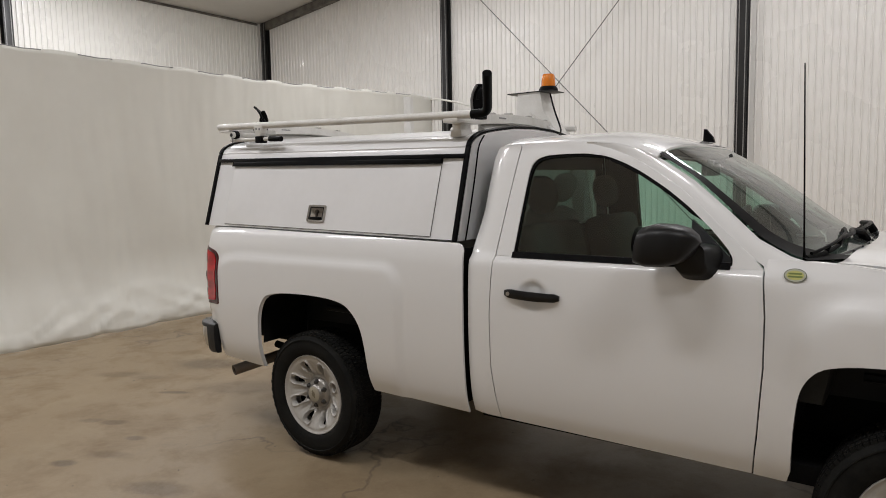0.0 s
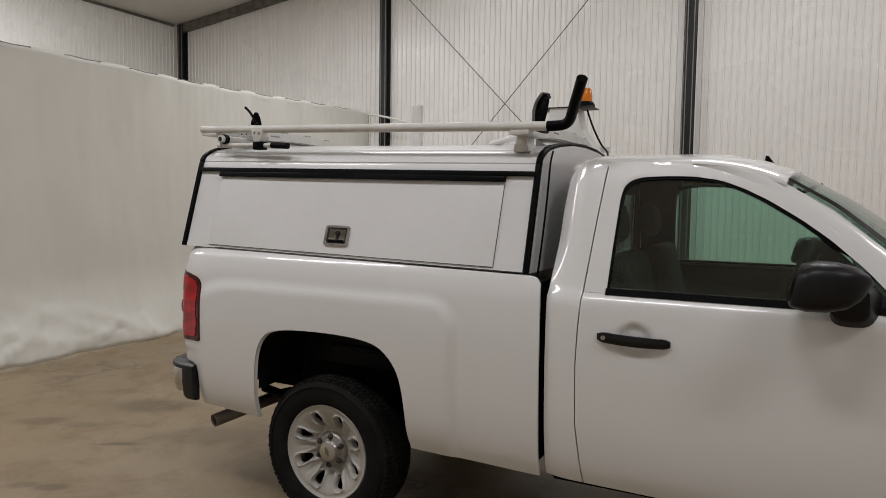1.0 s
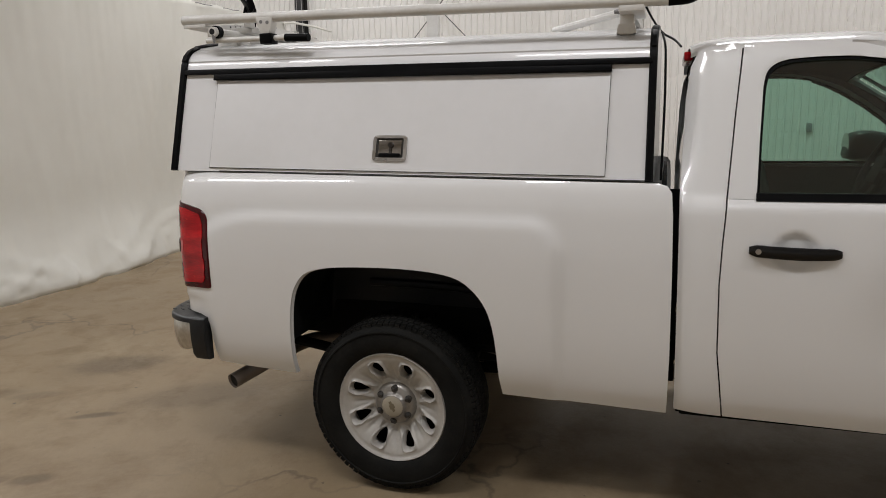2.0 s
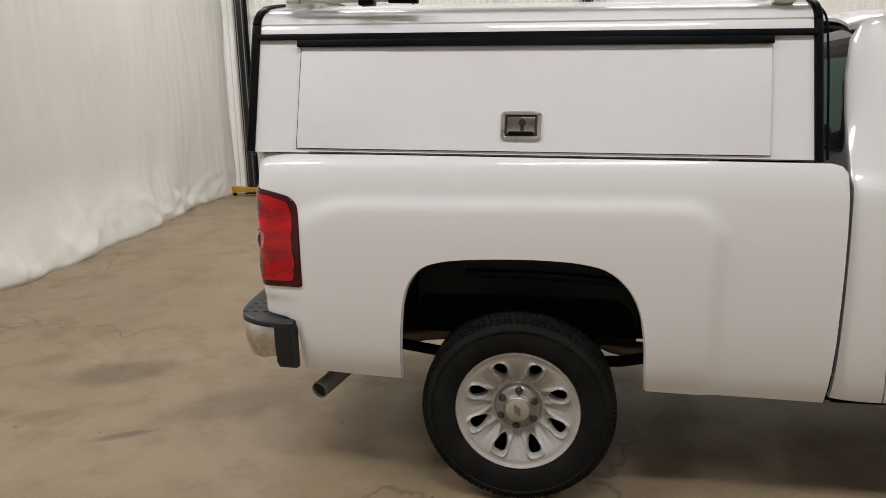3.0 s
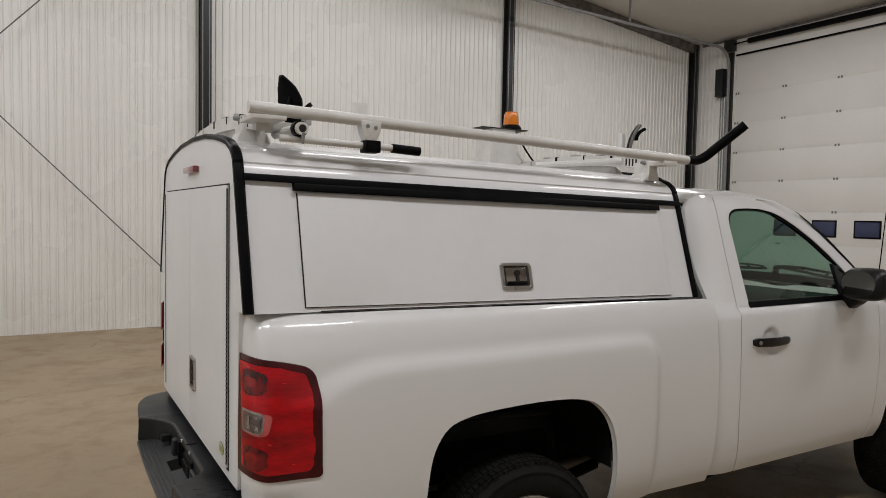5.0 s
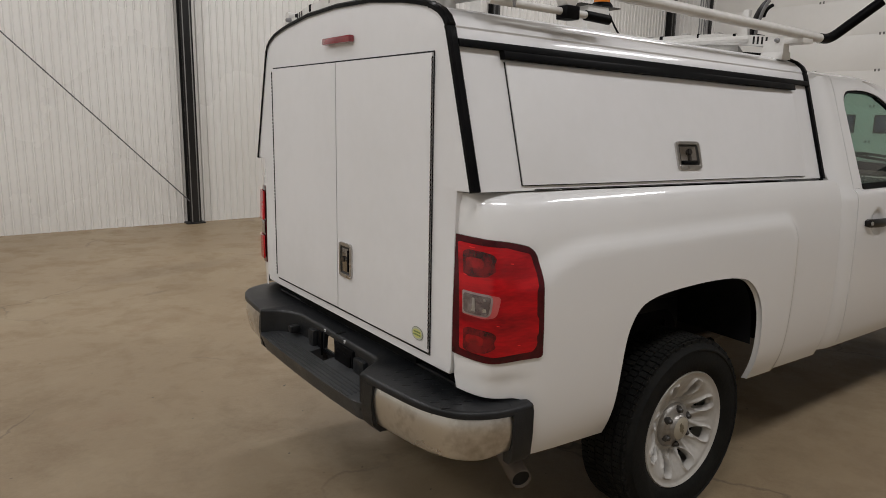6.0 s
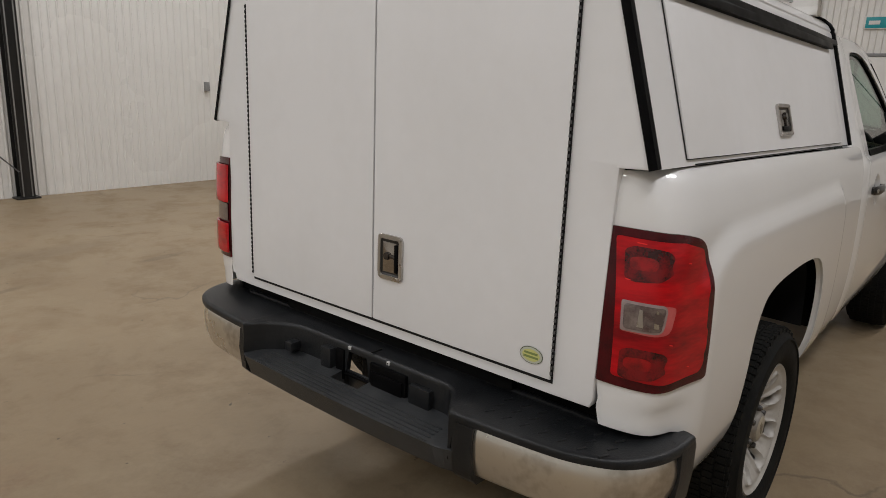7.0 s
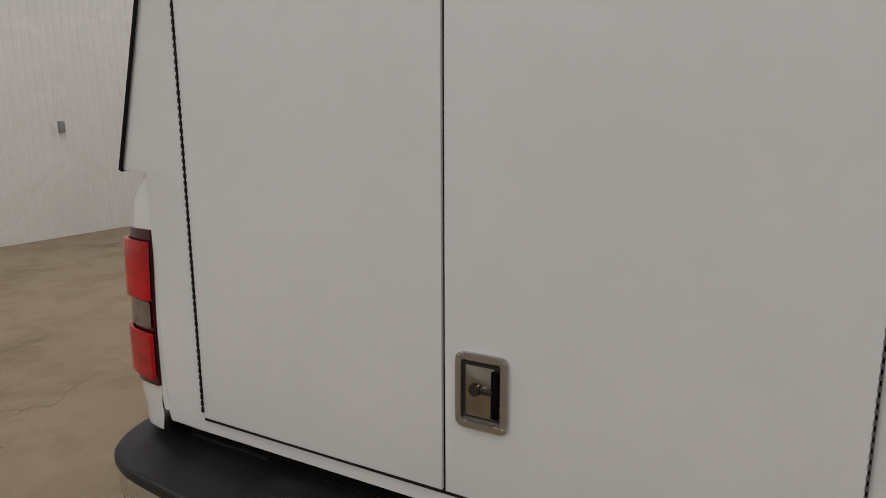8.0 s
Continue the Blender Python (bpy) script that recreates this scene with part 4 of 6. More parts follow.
    part("windscreen_pillar", bm, M_PAINT, truck, smooth=60)

    # rocker under the door
    part("rocker", sheet([(1.11, 0.44), (2.50, 0.43), (2.51, 0.490), (1.10, 0.495)], lambda x, z: (x, s * (0.800 - 0.9 * (0.47 - z)), z), 0.1, (0, -s * 0.1, 0)), M_UNDER, truck, "black sill under the door")

# roof
def roof_half(x):
    """Half the roof's width at x, where it meets the door frame."""
    return half_width(max(x, 1.102), 1.783 - 0.69 * max(0, x - 1.62) ** 2) - 0.002


def roof_top(x, y):
    s = min(1.0, abs(y) / roof_half(x))
    return 1.787 + 0.064 * (1 - s**3) ** 0.72 - (0.55 + 0.14 * s**6) * max(0, x - 1.62) ** 2 - 1.4 * max(0, 1.24 - x) ** 2


def roof(x, v):
    y = roof_half(x) * math.sin(v * math.pi / 2)
    return (x, y, roof_top(x, y))


def screen_top(v):
    return 1.95 + 0.062 * (1 - v * v)


front = [(screen_top(math.sin(v * math.pi / 2) * 0.97) + 0.006, v) for v in np.linspace(-1, 1, 13)]
bm = sheet([(1.115, -1)] + front + [(1.115, 1)], roof, (0.04, 0.04), (0, 0, -0.012))
part("roof", bm, M_PAINT, truck, smooth=50)


EDGE = ((0, 1.708), (0.14, 1.656), (0.274, 1.605), (0.413, 1.536), (0.54, 1.469), (0.72, 1.375), (0.905, 1.316), (1.0, 1.299))


def screen(u, v):
    x = screen_top(v) + 0.613 * u + 0.19 * u * (1 - v * v)
    edge = curve_table(EDGE, u)
    top = roof_top(screen_top(v), 0.684 * v) - 0.006
    z = edge + (1 - u) * (top - 1.708) - 0.02 * u * (1 - abs(v) ** 3)
    return (x, v * (0.843 - 0.36 * (edge - 1.265)), z)


box4 = [(0, -1), (1, -1), (1, 1), (0, 1)]
ws = part("windscreen", sheet(box4, screen, (0.05, 0.05)), M_SCREEN, truck, "greenish windscreen glass", smooth=60)
# black border bonded along both pillars, widening into the lower corners
BORDER = ((0.0, 0.962), (0.45, 0.935), (0.70, 0.905), (0.84, 0.86), (0.92, 0.76), (0.97, 0.62), (1.0, 0.50))
for s in (-1, 1):
    bm = bmesh.new()
    rows = []
    for u in np.linspace(0.015, 0.995, 36):
        vi = curve_table(BORDER, u)
        rows.append([bm.verts.new(Vector(screen(u, s * (1 + (vi - 1) * k / 4))) + Vector((0.005, s * 0.003, 0.008))) for k in range(5)])
    for p, q in zip(rows, rows[1:]):
        for i in range(4):
            bm.faces.new((p[i], p[i + 1], q[i + 1], q[i]))
    part("windscreen_edge", bm, M_BLACK, ws, "black windscreen border", smooth=60)


# cowl, hood and nose
def cowl(u, v):
    a = Vector(screen(0.985 - 0.125 * (1 - v * v), v)) + Vector((0.0, 0, 0.004))
    x = 2.66 + 0.068 * (1 - v * v)
    b = Vector(hood(x, v)) + Vector((0, 0, -0.010))
    return tuple(a.lerp(b, u) + Vector((0, 0, -0.016 * math.sin(math.pi * u))))


def hood(x, v):
    y = v * (0.80 - 0.12 * max(0, (x - 3.1) / 0.75) ** 2)
    z = 1.302 - 0.045 * (x - 2.7) - 0.03 * smooth_step(2.8, 3.4, x) - 0.075 * max(0, (x - 2.9) / 0.95) ** 2 - 0.006 * abs(v) ** 4 + 0.022 * smooth_step(0.92, 0.66, abs(v))
    return (x, y, z)


cw = part("cowl", sheet(box4, cowl, (0.25, 0.06), (0, 0, -0.05)), M_PLASTIC, truck, "black ribbed wiper cowl")


part("hood", sheet([(2.655, -1), (2.673, -0.85), (2.700, -0.6), (2.716, -0.3), (2.722, 0), (2.716, 0.3), (2.700, 0.6), (2.673, 0.85), (2.655, 1), (3.84, 1), (3.86, 0.5), (3.87, 0), (3.86, -0.5), (3.84, -1)], hood, (0.06, 0.08), (0, 0, -0.02), 0.004), M_PAINT, truck)
part("nose", sheet([(-0.72, 0.55), (0.72, 0.55), (0.72, 1.10), (-0.72, 1.10)], lambda y, z: (3.87 - 0.12 * (y / 0.72) ** 4, y, z), 0.06, (-0.1, 0, 0)), M_PLASTIC, truck, "dark front grille panel")
part("front_bumper", sheet([(-0.92, 0.40), (0.92, 0.40), (0.92, 0.66), (-0.92, 0.66)], lambda y, z: (3.95 - 0.22 * (y / 0.92) ** 4 - 0.8 * (z - 0.55) ** 2, y, z), 0.05, (-0.12, 0, 0), 0.01), M_CHROME, truck, "chrome front bumper")

# wipers parked low on the glass, their arms pivoting on the cowl
def wiper(va, ua, vb, ub, pivot):
    on = lambda k, h: Vector(screen(ua + (ub - ua) * k, va + (vb - va) * k)) + Vector((0.30 * h, 0, h))
    p = Vector(pivot)
    mid = on(0.5, 0.034)
    bm = tube([p, p + Vector((-0.02, -0.015, 0.036)), p + Vector((-0.05, -0.08, 0.050)), mid.lerp(p, 0.45) + Vector((0, 0, 0.030)), mid], [0.020, 0.019, 0.013, 0.010, 0.008], 10)
    arm = part("wiper", bm, M_BLACK, truck, "black wiper arm with its blade")
    part("blade", tube([on(k, 0.008) for k in np.linspace(0, 1, 12)], 0.0085, 8), M_RUBBER, arm, "rubber wiper blade")
    part("blade_frame", tube([on(k, 0.014 + 0.022 * math.sin(math.pi * k) ** 0.6) for k in np.linspace(0.04, 0.96, 14)], 0.0065, 8), M_BLACK, arm)
    for k in (0.25, 0.5, 0.75):
        part("yoke", tube([on(k, 0.006), on(k, 0.036)], 0.009, 8), M_BLACK, arm)


wiper(-0.97, 0.955, -0.20, 0.745, (2.690, -0.09, 1.322))
wiper(-0.06, 0.790, 0.66, 0.860, (2.672, 0.62, 1.312))
for k in range(9):
    v = -0.72 + 0.18 * k
    part("cowl_rib", tube([Vector(cowl(u, v)) + Vector((0, 0, 0.004)) for u in (0.1, 0.5, 0.9)], 0.004, 6), M_PLASTIC, cw)

# cab back wall with its window
bm = sheet([(-0.735, 0.50), (0.735, 0.50), (0.745, 1.30), (0.630, 1.765), (-0.630, 1.765), (-0.745, 1.30)], lambda y, z: (1.108 + 0.03 * smooth_step(1.3, 1.76, z), y, z), 0.08, (0.03, 0, 0), hole=[(-0.68, 1.35), (0.68, 1.35), (0.60, 1.71), (-0.60, 1.71)])
part("cab_back", bm, M_PAINT, truck)
part("back_window", sheet(loop_arc([(-0.702, 1.336), (0.702, 1.336), (0.622, 1.732), (-0.622, 1.732)], 0.035), lambda y, z: (1.103 + 0.03 * smooth_step(1.3, 1.76, z), y, z), 0.08, (0.004, 0, 0)), M_PRIVACY, truck, "dark tinted rear cab glass")
part("high_brake_lamp", box(1.098, 1.135, -0.19, 0.19, 1.772, 1.812, bevel=0.010), M_RED, truck, "red high brake lamp")

# mirrors
for s in (-1, 1):
    bm = bmesh.new()
    loops = []
    for k, (x, sy, sz) in enumerate(((1.995, 0.070, 0.055), (2.005, 0.095, 0.075), (2.05, 0.108, 0.088), (2.11, 0.105, 0.086), (2.165, 0.088, 0.072), (2.20, 0.055, 0.045), (2.215, 0.02, 0.016))):
        loops.append([bm.verts.new((x + 0.015 * math.sin(a), s * (1.005 + sy * math.copysign(abs(math.cos(a)) ** 0.55, math.cos(a)) * 1.0), 1.358 + 0.94 * sz * math.copysign(abs(math.sin(a)) ** (0.7 if math.sin(a) > 0 else 0.5), math.sin(a)))) for a in np.linspace(0, 2 * math.pi, 25)[:-1]])
    for p, q in zip(loops, loops[1:]):
        for i in range(24):
            bm.faces.new((p[i], p[(i + 1) % 24], q[(i + 1) % 24], q[i]))
    bm.faces.new(loops[0])
    bm.faces.new(loops[-1])
    mir = part("door_mirror", bm, M_MIRROR, truck, "black door mirror housing", smooth=60)
    bm = bmesh.new()
    secs = []
    for t in np.linspace(0, 1, 6):
        c = Vector((2.192 - 0.025 * t, s * (0.84 + 0.10 * t), 1.268 + 0.035 * t))
        rx, rz = 0.078 - 0.02 * t, 0.088 - 0.030 * t
        secs.append([bm.verts.new(c + Vector((rx * math.copysign(abs(math.cos(a)) ** 0.6, math.cos(a)), 0, rz * math.copysign(abs(math.sin(a)) ** 0.6, math.sin(a))))) for a in np.linspace(0, 2 * math.pi, 21)[:-1]])
    for p, q in zip(secs, secs[1:]):
        for i in range(20):
            bm.faces.new((p[i], p[(i + 1) % 20], q[(i + 1) % 20], q[i]))
    bm.faces.new(secs[0])
    bm.faces.new(secs[-1])
    part("mirror_foot", bm, M_MIRROR, mir, smooth=60)
    pane_ = [(s * (1.005 + 0.085 * math.cos(a)), 1.362 + 0.068 * math.sin(a)) for a in np.linspace(0, 2 * math.pi, 25)[:-1]]
    part("mirror_glass", sheet(pane_, lambda y, z: (1.992, y, z), 0.05), M_CHROME, mir, "mirror glass")

# antenna, roof fin and oval sticker on the fender
part("antenna", tube([(2.548, -0.80, 1.262), (2.546, -0.818, 1.34), (2.536, -0.868, 2.01)], [0.012, 0.0035, 0.0022], 8), M_BLACK, truck, "thin black whip antenna")
bm = bmesh.new()
fin = [(1.838, 1.812), (1.902, 1.805), (1.892, 1.836), (1.856, 1.882), (1.842, 1.884)]
fa_, fb_ = [bm.verts.new((x, 0.45 - 0.012, z)) for x, z in fin], [bm.verts.new((x, 0.45 + 0.012, z)) for x, z in fin]
bm.faces.new(fa_)
bm.faces.new(fb_)
for i in range(5):
    bm.faces.new((fa_[i], fa_[(i + 1) % 5], fb_[(i + 1) % 5], fb_[i]))
part("roof_fin", bm, M_BLACK, truck, "small black antenna fin")


# ---- tail lamps ----
def tail_lamp(s):
    # outline in panel coordinates: -1.2 is the edge beside the doors, -0.833 the edge on the flank
    o = loop_arc([(-1.164, 1.228), (-1.08, 1.225), (-0.93, 1.213), (-0.838, 1.189), (-0.823, 1.10), (-0.821, 0.850), (-0.85, 0.850), (-1.0, 0.844), (-1.163, 0.856)], [0.004, 0.03, 0.05, 0.06, 0.03, 0.012, 0.006, 0.03, 0.004])
    lamp = part("tail_lamp", sheet(o, on_bed(s, 0.006), 0.014, (0.03, -s * 0.03, 0), 0.003), M_DARKRED, truck, "red tail lamp with dark border")
    red = [(-1.124, 1.208), (-1.08, 1.205), (-0.945, 1.196), (-0.862, 1.174), (-0.844, 1.12), (-0.840, 1.075), (-0.845, 1.062), (-0.844, 0.985), (-0.838, 0.975), (-0.838, 0.930), (-0.843, 0.920), (-0.840, 0.895), (-0.852, 0.874), (-1.0, 0.866), (-1.120, 0.878)]
    if s > 0:
        for top_, bot_ in ((1.206, 1.060), (0.990, 0.870)):
            lobe = loop_arc([(-1.158, top_ - 0.004), (-0.98, top_ - 0.010), (-0.850, top_ - 0.040), (-0.842, bot_ + 0.030), (-0.98, bot_), (-1.158, bot_ + 0.004)], [0.006, 0.02, 0.03, 0.03, 0.02, 0.006])
            part("red_lens", sheet(lobe, on_bed(s, 0.018), 0.014, (0.004, -s * 0.010, 0), 0.003), M_RED, lamp)
        part("reverse_lens", sheet(loop_arc([(-1.150, 0.994), (-0.990, 0.992), (-0.985, 1.056), (-1.150, 1.058)], 0.008), on_bed(s, 0.010), 0.014, (0, -s * 0.003, 0)), M_CLEAR, lamp, "clear reversing lens")
        return
    lens = part("red_lens", sheet(loop_arc(red, 0.010), on_bed(s, 0.009), 0.014, (0, -s * 0.003, 0)), M_RED, lamp)
    # the dark bulb chambers behind the lens, each with a bowl's reflection painted brighter
    for zt, zb in ((1.192, 1.106), (0.956, 0.874)):
        zc, h = (zt + zb) / 2, (zt - zb) / 2
        block = [(-1.108, -0.80), (-1.090, -0.98), (-1.030, -0.90), (-1.004, -0.62), (-0.990, -0.45), (-1.000, -0.10), (-0.988, 0.40), (-1.006, 0.70), (-1.040, 0.84), (-1.090, 0.92), (-1.108, 0.70)]
        part("bulb_chamber", sheet(loop_arc([(u, zc + h * v) for u, v in block], 0.008), on_bed(s, 0.0102), 0.014), M_CELL, lens, "dark red bulb chamber")
        bowl = loop_arc([(-1.098, zc - 0.30 * h), (-1.040, zc - 0.36 * h), (-1.034, zc + 0.22 * h), (-1.060, zc + 0.40 * h), (-1.098, zc + 0.34 * h)], 0.012)
        part("bulb_bowl", sheet(bowl, on_bed(s, 0.0110), 0.014), M_CELL_RIM, lens, "red bowl with its reflection painted brighter")
    # small bright patches painted on the lens as glints
    for u, z, w in ((-1.074, 1.196, 0.010), (-1.10, 1.112, 0.005), (-0.93, 1.150, 0.006), (-0.985, 0.965, 0.006), (-0.900, 0.900, 0.005)):
        part("lens_glint", sheet([(u - w, z - 0.001), (u + w, z - 0.003), (u + w, z), (u - w, z + 0.002)], on_bed(s, 0.0118), 0.02), M_GLINT, lens, "bright red glint painted on the lens")
    pink = loop_arc([(-1.106, 0.990), (-1.03, 0.984), (-0.990, 0.992), (-0.972, 1.052), (-1.02, 1.058), (-1.106, 1.062)], [0.004, 0.02, 0.016, 0.016, 0.02, 0.004])
    part("reverse_surround", sheet(pink, on_bed(s, 0.0106), 0.014, (0, -s * 0.002, 0)), M_PINK, lamp, "pinkish edge of the clear lens")
    frame_ = loop_arc([(-1.108, 0.992), (-1.014, 0.990), (-1.002, 1.058), (-1.108, 1.064)], [0.006, 0.022, 0.022, 0.006])
    part("reverse_frame", sheet(frame_, on_bed(s, 0.0118), 0.014, (0, -s * 0.003, 0)), M_CLEAR_RIM, lamp, "pale rim of the clear lens")
    part("reverse_lens", sheet(loop_arc([(-1.102, 0.998), (-1.022, 0.996), (-1.011, 1.052), (-1.102, 1.058)], 0.010), on_bed(s, 0.0148), 0.014, (0, -s * 0.003, 0)), M_CLEAR, lamp, "clear reversing lens")
    for u in (-1.070, -1.034):
        part("reverse_facet", sheet([(u - 0.007, 1.006), (u + 0.006, 1.005), (u + 0.003, 1.046), (u - 0.003, 1.048)], on_bed(s, 0.0162), 0.014), M_STAIN, lamp, "bright facet of the reflector")
    part("reverse_bulb", sheet(loop_arc([(-1.040, 1.018), (-1.020, 1.016), (-1.020, 1.040), (-1.042, 1.040)], 0.006), on_bed(s, 0.0168), 0.014), M_CLEAR_DARK, lamp, "dark bulb socket")


tail_lamp(-1)
tail_lamp(1)


# ---- wheels ----
M_HUB = mat("hub_steel", (0.34, 0.325, 0.30), (0.17, 0.155, 0.14), rough=0.4, metal=0.7, scale=35, rrange=(0.3, 0.5))
M_LUG = mat("lug_grey", (0.045, 0.043, 0.040), (0.10, 0.095, 0.09), rough=0.45, metal=0.5, scale=60)


M_TAN = mat("cap_tan", (0.42, 0.385, 0.31), (0.34, 0.31, 0.25), rough=0.4, metal=0.2, scale=30, rrange=(0.35, 0.5))
M_EMBLEM = mat("emblem_tan", (0.20, 0.175, 0.12), rough=0.4, metal=0.3)


def wheel(x, s):
    cy = 0.905
    loc = Matrix.Translation((x - 0.008, s * cy, 0.3790)) @ (Matrix.Rotation(math.pi, 4, "Z") if s > 0 else Matrix.Identity(4)) @ Matrix.Diagonal((0.982, 1.0, 0.982, 1.0))
    hub = bmesh.new()
    revolve(hub, [(0.0, 0.019), (0.044, 0.020), (0.0452, 0.0225), (0.0468, 0.0225), (0.048, 0.021), (0.052, 0.024), (0.055, 0.032), (0.061, 0.038), (0.074, 0.041), (0.084, 0.046), (0.090, 0.054), (0.095, 0.066), (0.099, 0.08), (0.06, 0.10), (0.06, 0.2), (0.0, 0.2)], 40)
    hb = part("wheel", hub, M_HUB, truck, "silver steel wheel with black tyre")
    hb.matrix_basis = loc
    # tyre
    t = bmesh.new()
    prof = [(0.236, 0.018), (0.246, 0.004), (0.270, -0.008), (0.305, -0.012), (0.331, -0.0075), (0.334, -0.0125), (0.339, -0.0115), (0.342, -0.003), (0.352, 0.006), (0.356, 0.008), (0.360, 0.016), (0.366, 0.030), (0.370, 0.055), (0.372, 0.11), (0.370, 0.175), (0.366, 0.198), (0.352, 0.222), (0.305, 0.240), (0.246, 0.225), (0.236, 0.2)]
    revolve(t, prof, 96)
    part("tyre", t, M_RUBBER, hb, "black rubber tyre")
    t = bmesh.new()
    for k in range(90):
        a = 2 * math.pi * k / 90
        for d0, d1, da in ((0.020, 0.052, 0.0), (0.056, 0.088, 0.03), (0.092, 0.132, 0.0), (0.136, 0.168, 0.03), (0.172, 0.204, 0.0)):
            m = Matrix.Rotation(-(a + da), 4, "Y")
            r = 0.3755 if 0.05 < (d0 + d1) / 2 < 0.18 else 0.3725
            add_box(t, r - 0.012, r + 0.003, d0, d1, -0.0108, 0.0108, m=m)
        m = Matrix.Rotation(-a, 4, "Y")
        add_box(t, 0.354, 0.3700, 0.008 + 0.003 * (k % 2), 0.022, -0.0104, 0.0104, m=m)
    tagged(part("tread", t, M_RUBBER, hb, smooth=0), kind="stuff")
    # rim: eight like sectors with an oval window each
    r = bmesh.new()
    e0 = math.pi / 8
    rc, ha, hr = 0.168, 0.132, 0.033
    slot = lambda a: (ha * math.cos(a) * (1 + 0.22 * math.sin(a)), rc + hr * math.sin(a))

    def depth(th, rad):
        base = curve_table(((0.085, 0.054), (0.095, 0.066), (0.108, 0.070), (0.125, 0.060), (0.15, 0.044), (0.18, 0.028), (0.20, 0.019), (0.212, 0.0145), (0.222, 0.0135), (0.230, 0.010), (0.238, 0.004), (0.243, 0.010), (0.245, 0.02)), rad)
        # the raised lip runs round the outer end of each window and down both its sides towards the hub
        side_ = abs(th) * rad
        q = math.sqrt((th / ha) ** 2 + ((rad - rc) / hr) ** 2)
        lip = math.exp(-(((q - 1.38) / 0.17) ** 2)) * smooth_step(0.213, 0.203, rad)
        leg = math.exp(-(((side_ - 0.027) / 0.0065) ** 2)) * smooth_step(0.104, 0.118, rad) * smooth_step(0.172, 0.150, rad)
        trough = 0.010 * math.exp(-((side_ / 0.016) ** 2)) * smooth_step(0.100, 0.115, rad) * smooth_step(0.165, 0.140, rad)
        spoke = 0.006 * smooth_step(0.75, 1.0, abs(th) / e0) * smooth_step(0.195, 0.165, rad) * smooth_step(0.098, 0.115, rad)
        return base + trough + spoke - 0.0115 * max(lip, leg) + 0.016 * smooth_step(1.15, 0.97, q)

    side_n = 12
    edge_ = [(-e0 + 2 * e0 * k / side_n, 0.085) for k in range(side_n)] + [(e0, 0.085 + 0.135 * k / side_n) for k in range(side_n)]
    edge_ += [(e0 - 2 * e0 * k / side_n, 0.220) for k in range(side_n)] + [(-e0, 0.220 - 0.135 * k / side_n) for k in range(side_n)]
    steps = [0, 0.06, 0.12, 0.19, 0.27, 0.36, 0.46, 0.56, 0.66, 0.74, 0.80, 0.85, 0.89, 0.93, 0.97, 1.0]
    for k in range(8):
        th0 = (k + 0.5) * 2 * e0
        pl = lambda th, rad: (rad * math.cos(th + th0), depth(th, rad), rad * math.sin(th + th0))
        cols = []
        for bt, br in edge_:
            et, er = slot(math.atan2((br - rc) / 0.08, bt / e0))
            col = [r.verts.new(Vector(pl(et * 0.98, rc + (er - rc) * 0.98)) + Vector((0, 0.012, 0)))]
            cols.append(col + [r.verts.new(pl(et + (bt - et) * f, er + (br - er) * f)) for f in steps])
        for i in range(len(cols)):
            p, q = cols[i], cols[(i + 1) % len(cols)]
            for n in range(len(p) - 1):
                r.faces.new((p[n], p[n + 1], q[n + 1], q[n]))
    bmesh.ops.remove_doubles(r, verts=r.verts, dist=0.0004)
    revolve(r, [(0.2195, 0.0136), (0.224, 0.0132), (0.229, 0.0108), (0.233, 0.007), (0.238, 0.004), (0.243, 0.010), (0.245, 0.02), (0.236, 0.03), (0.232, 0.2), (0.246, 0.21)], 96)
    part("rim", r, M_STEEL, hb, "silver eight-window wheel disc", smooth=50)
    bk = bmesh.new()
    revolve(bk, [(0.0, 0.110), (0.15, 0.110), (0.155, 0.11), (0.20, 0.11), (0.232, 0.11)], 32)
    part("brake_drum", bk, M_UNDER, hb, "dark brake drum")
    for k in range(6):
        a = 2 * math.pi * k / 6 + 0.46
        b = bmesh.new()
        revolve(b, [(0.0, 0.028), (0.0080, 0.028), (0.0105, 0.032), (0.0118, 0.040), (0.0165, 0.0425), (0.0165, 0.06)], 12)
        for v in b.verts:
            v.co += Vector((0.0715 * math.cos(a), -0.002, 0.0715 * math.sin(a)))
        part("lug_nut", b, M_LUG, hb, "dull dark lug nut")
    cc = bmesh.new()
    revolve(cc, [(0.0, 0.0178), (0.042, 0.0185), (0.0465, 0.0210)], 40)
    part("centre_cap", cc, M_TAN, hb, "pale tan centre cap")
    em = sheet(loop_arc([(-0.024, -0.006), (-0.010, -0.006), (-0.010, -0.012), (0.010, -0.012), (0.010, -0.006), (0.024, -0.006), (0.020, 0.006), (0.008, 0.006), (0.008, 0.012), (-0.012, 0.012), (-0.012, 0.006), (-0.026, 0.006)], 0.001), lambda u, v: (0.42 * u + 0.91 * v, 0.0168, -0.91 * u + 0.42 * v), 0.1, (0, 0.002, 0))
    part("cap_emblem", em, M_EMBLEM, hb, "plain dark-edged emblem shape")
    return hb


for ax in (0.0, AXLE_F):
    for s in (-1, 1):
        wheel(ax, s)

